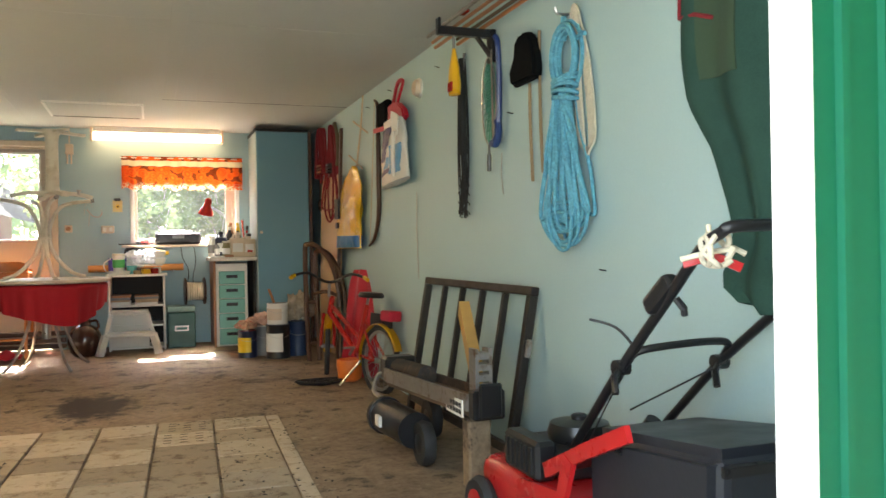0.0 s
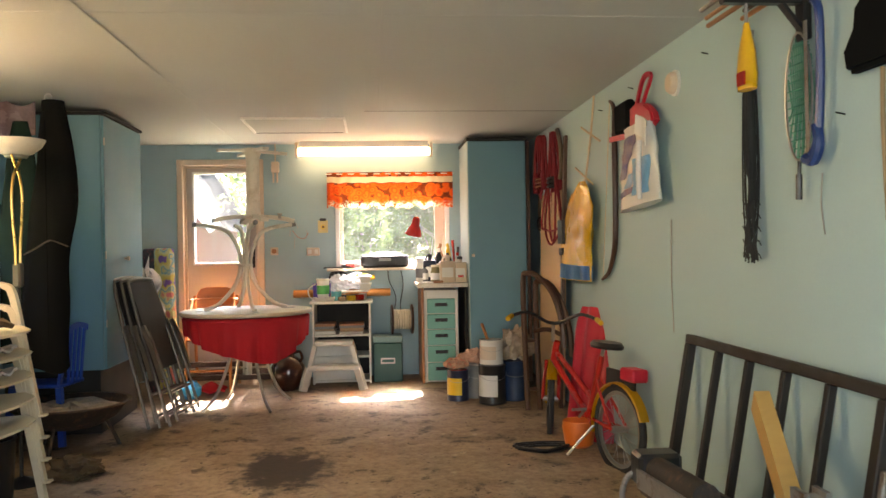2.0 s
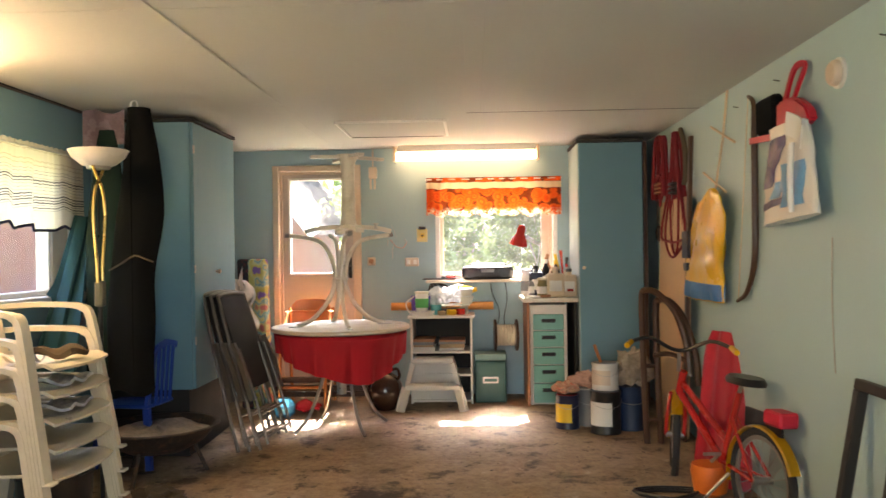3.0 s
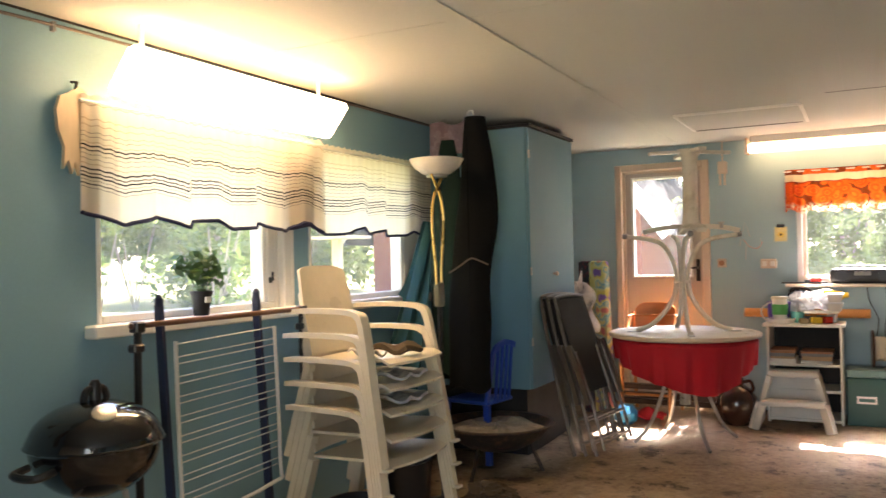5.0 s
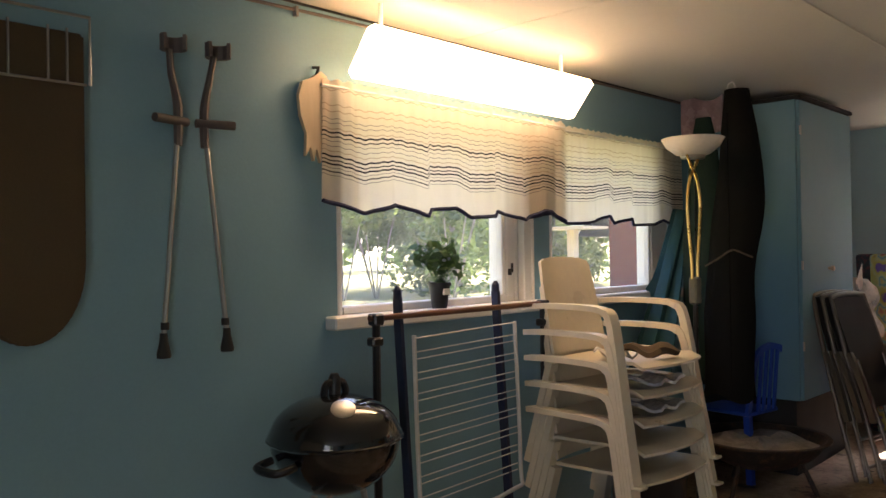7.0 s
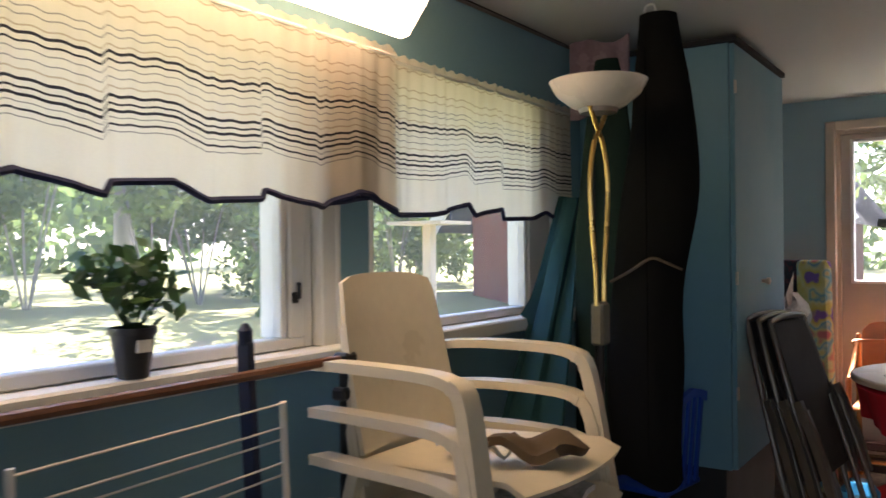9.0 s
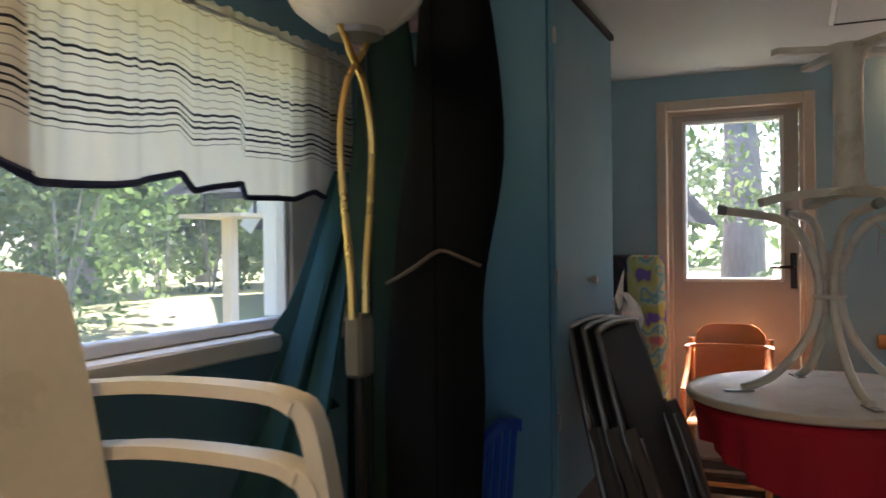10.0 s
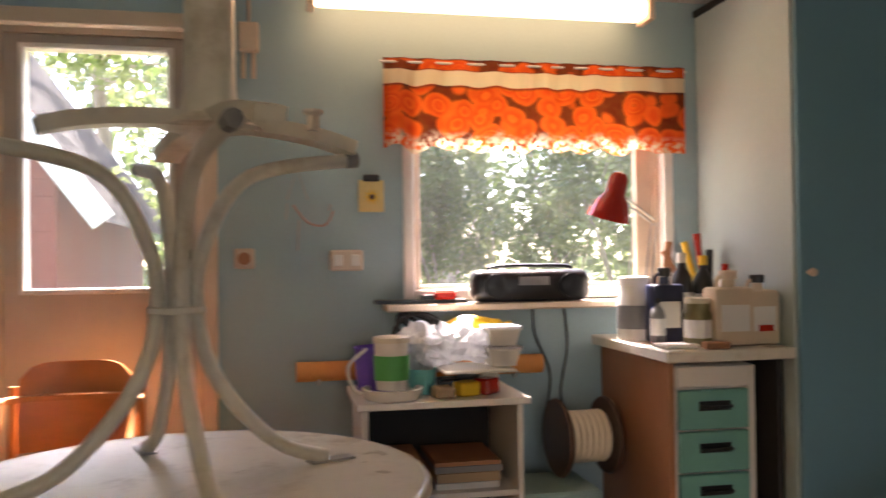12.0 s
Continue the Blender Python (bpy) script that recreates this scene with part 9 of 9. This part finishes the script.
def garage_tiles():
    """Concrete paving tiles let into the floor, some with slots."""
    base = [mat("paving_tile", (0.6, 0.5, 0.37), 0.75, vary=0.15, big=6, fine=60, bump=0.3, each=0.35, dirt=(0.3, 0.21, 0.13)), mat("paving_tile_dark", (0.45, 0.36, 0.25), 0.75, vary=0.15, big=6, fine=60, bump=0.3, each=0.3, dirt=(0.17, 0.11, 0.07))]
    meshes = {}
    for k in range(2):
        bm = bmesh.new()
        box(bm, -0.145, 0.145, -0.145, 0.145, 0.0, 0.014, bevel=0.004)
        meshes[k, 0] = mesh_of("tile", bm, base[k])
    slot = bmesh.new()
    for i in range(3):
        for j in range(4):
            box(slot, -0.09 + i * 0.08, -0.052 + i * 0.08, -0.1 + j * 0.062, -0.09 + j * 0.062, 0.0145, 0.0155)
    slots = mesh_of("slots", slot, M_DARK)
    rng = random.Random(3)
    turn = pose(0.69, 6.34, 0.0, 0, 0, -2.5)
    for i in range(7):
        for j in range(13):
            o = new("tile", meshes[(i + j) % 2 if rng.random() < 0.8 else rng.randrange(2), 0])
            o.parent = FLOOR
            o.matrix_basis = turn @ pose(-0.225 - 0.3 * i, -0.15 - 0.3 * j, 0.001 + rng.uniform(0, 0.002), rng.uniform(-0.3, 0.3), rng.uniform(-0.3, 0.3), 90 * rng.randrange(4))
            if rng.random() < 0.22 and j < 9:
                s = new("slot", slots)
                s.parent = o
    bm = bmesh.new()
    box(bm, -0.07, 0.0, -3.9, 0.0, 0.0, 0.013, bevel=0.003, m=turn)
    e = new("edging", mesh_of("edging", bm, base[0]))
    e.parent = FLOOR


garage_tiles()


def floor_litter():
    rng = random.Random(12)
    vs, fs = [], []
    for k in range(420):
        near = rng.random() < 0.6
        x, y = (rng.uniform(0.25, 0.75), rng.uniform(4.3, 6.6)) if near else (rng.uniform(-1.4, 1.3), rng.uniform(6.2, 9.3))
        z = max(floor_z(y), 0.017 if (x < 0.7 and y < 6.35) else 0) + 0.003
        a = rng.uniform(0, 6.28)
        l = rng.uniform(0.004, 0.016)
        n = len(vs)
        for q in range(4):
            vs.append((x + l * (1, 0.5, 0.9, 0.6)[q] * math.cos(a + q * 1.57), y + l * (1, 0.5, 0.9, 0.6)[q] * math.sin(a + q * 1.57), z + rng.uniform(0, 0.003)))
        fs.append((n, n + 1, n + 2, n + 3))
    me = bpy.data.meshes.new("floor_litter")
    me.from_pydata(vs, [], fs)
    me.materials.append(M_DARK)
    tagged(new("floor_litter", me), "dark crumbs of dirt and leaf strewn on the floor", "litter", kind="stuff")


floor_litter()
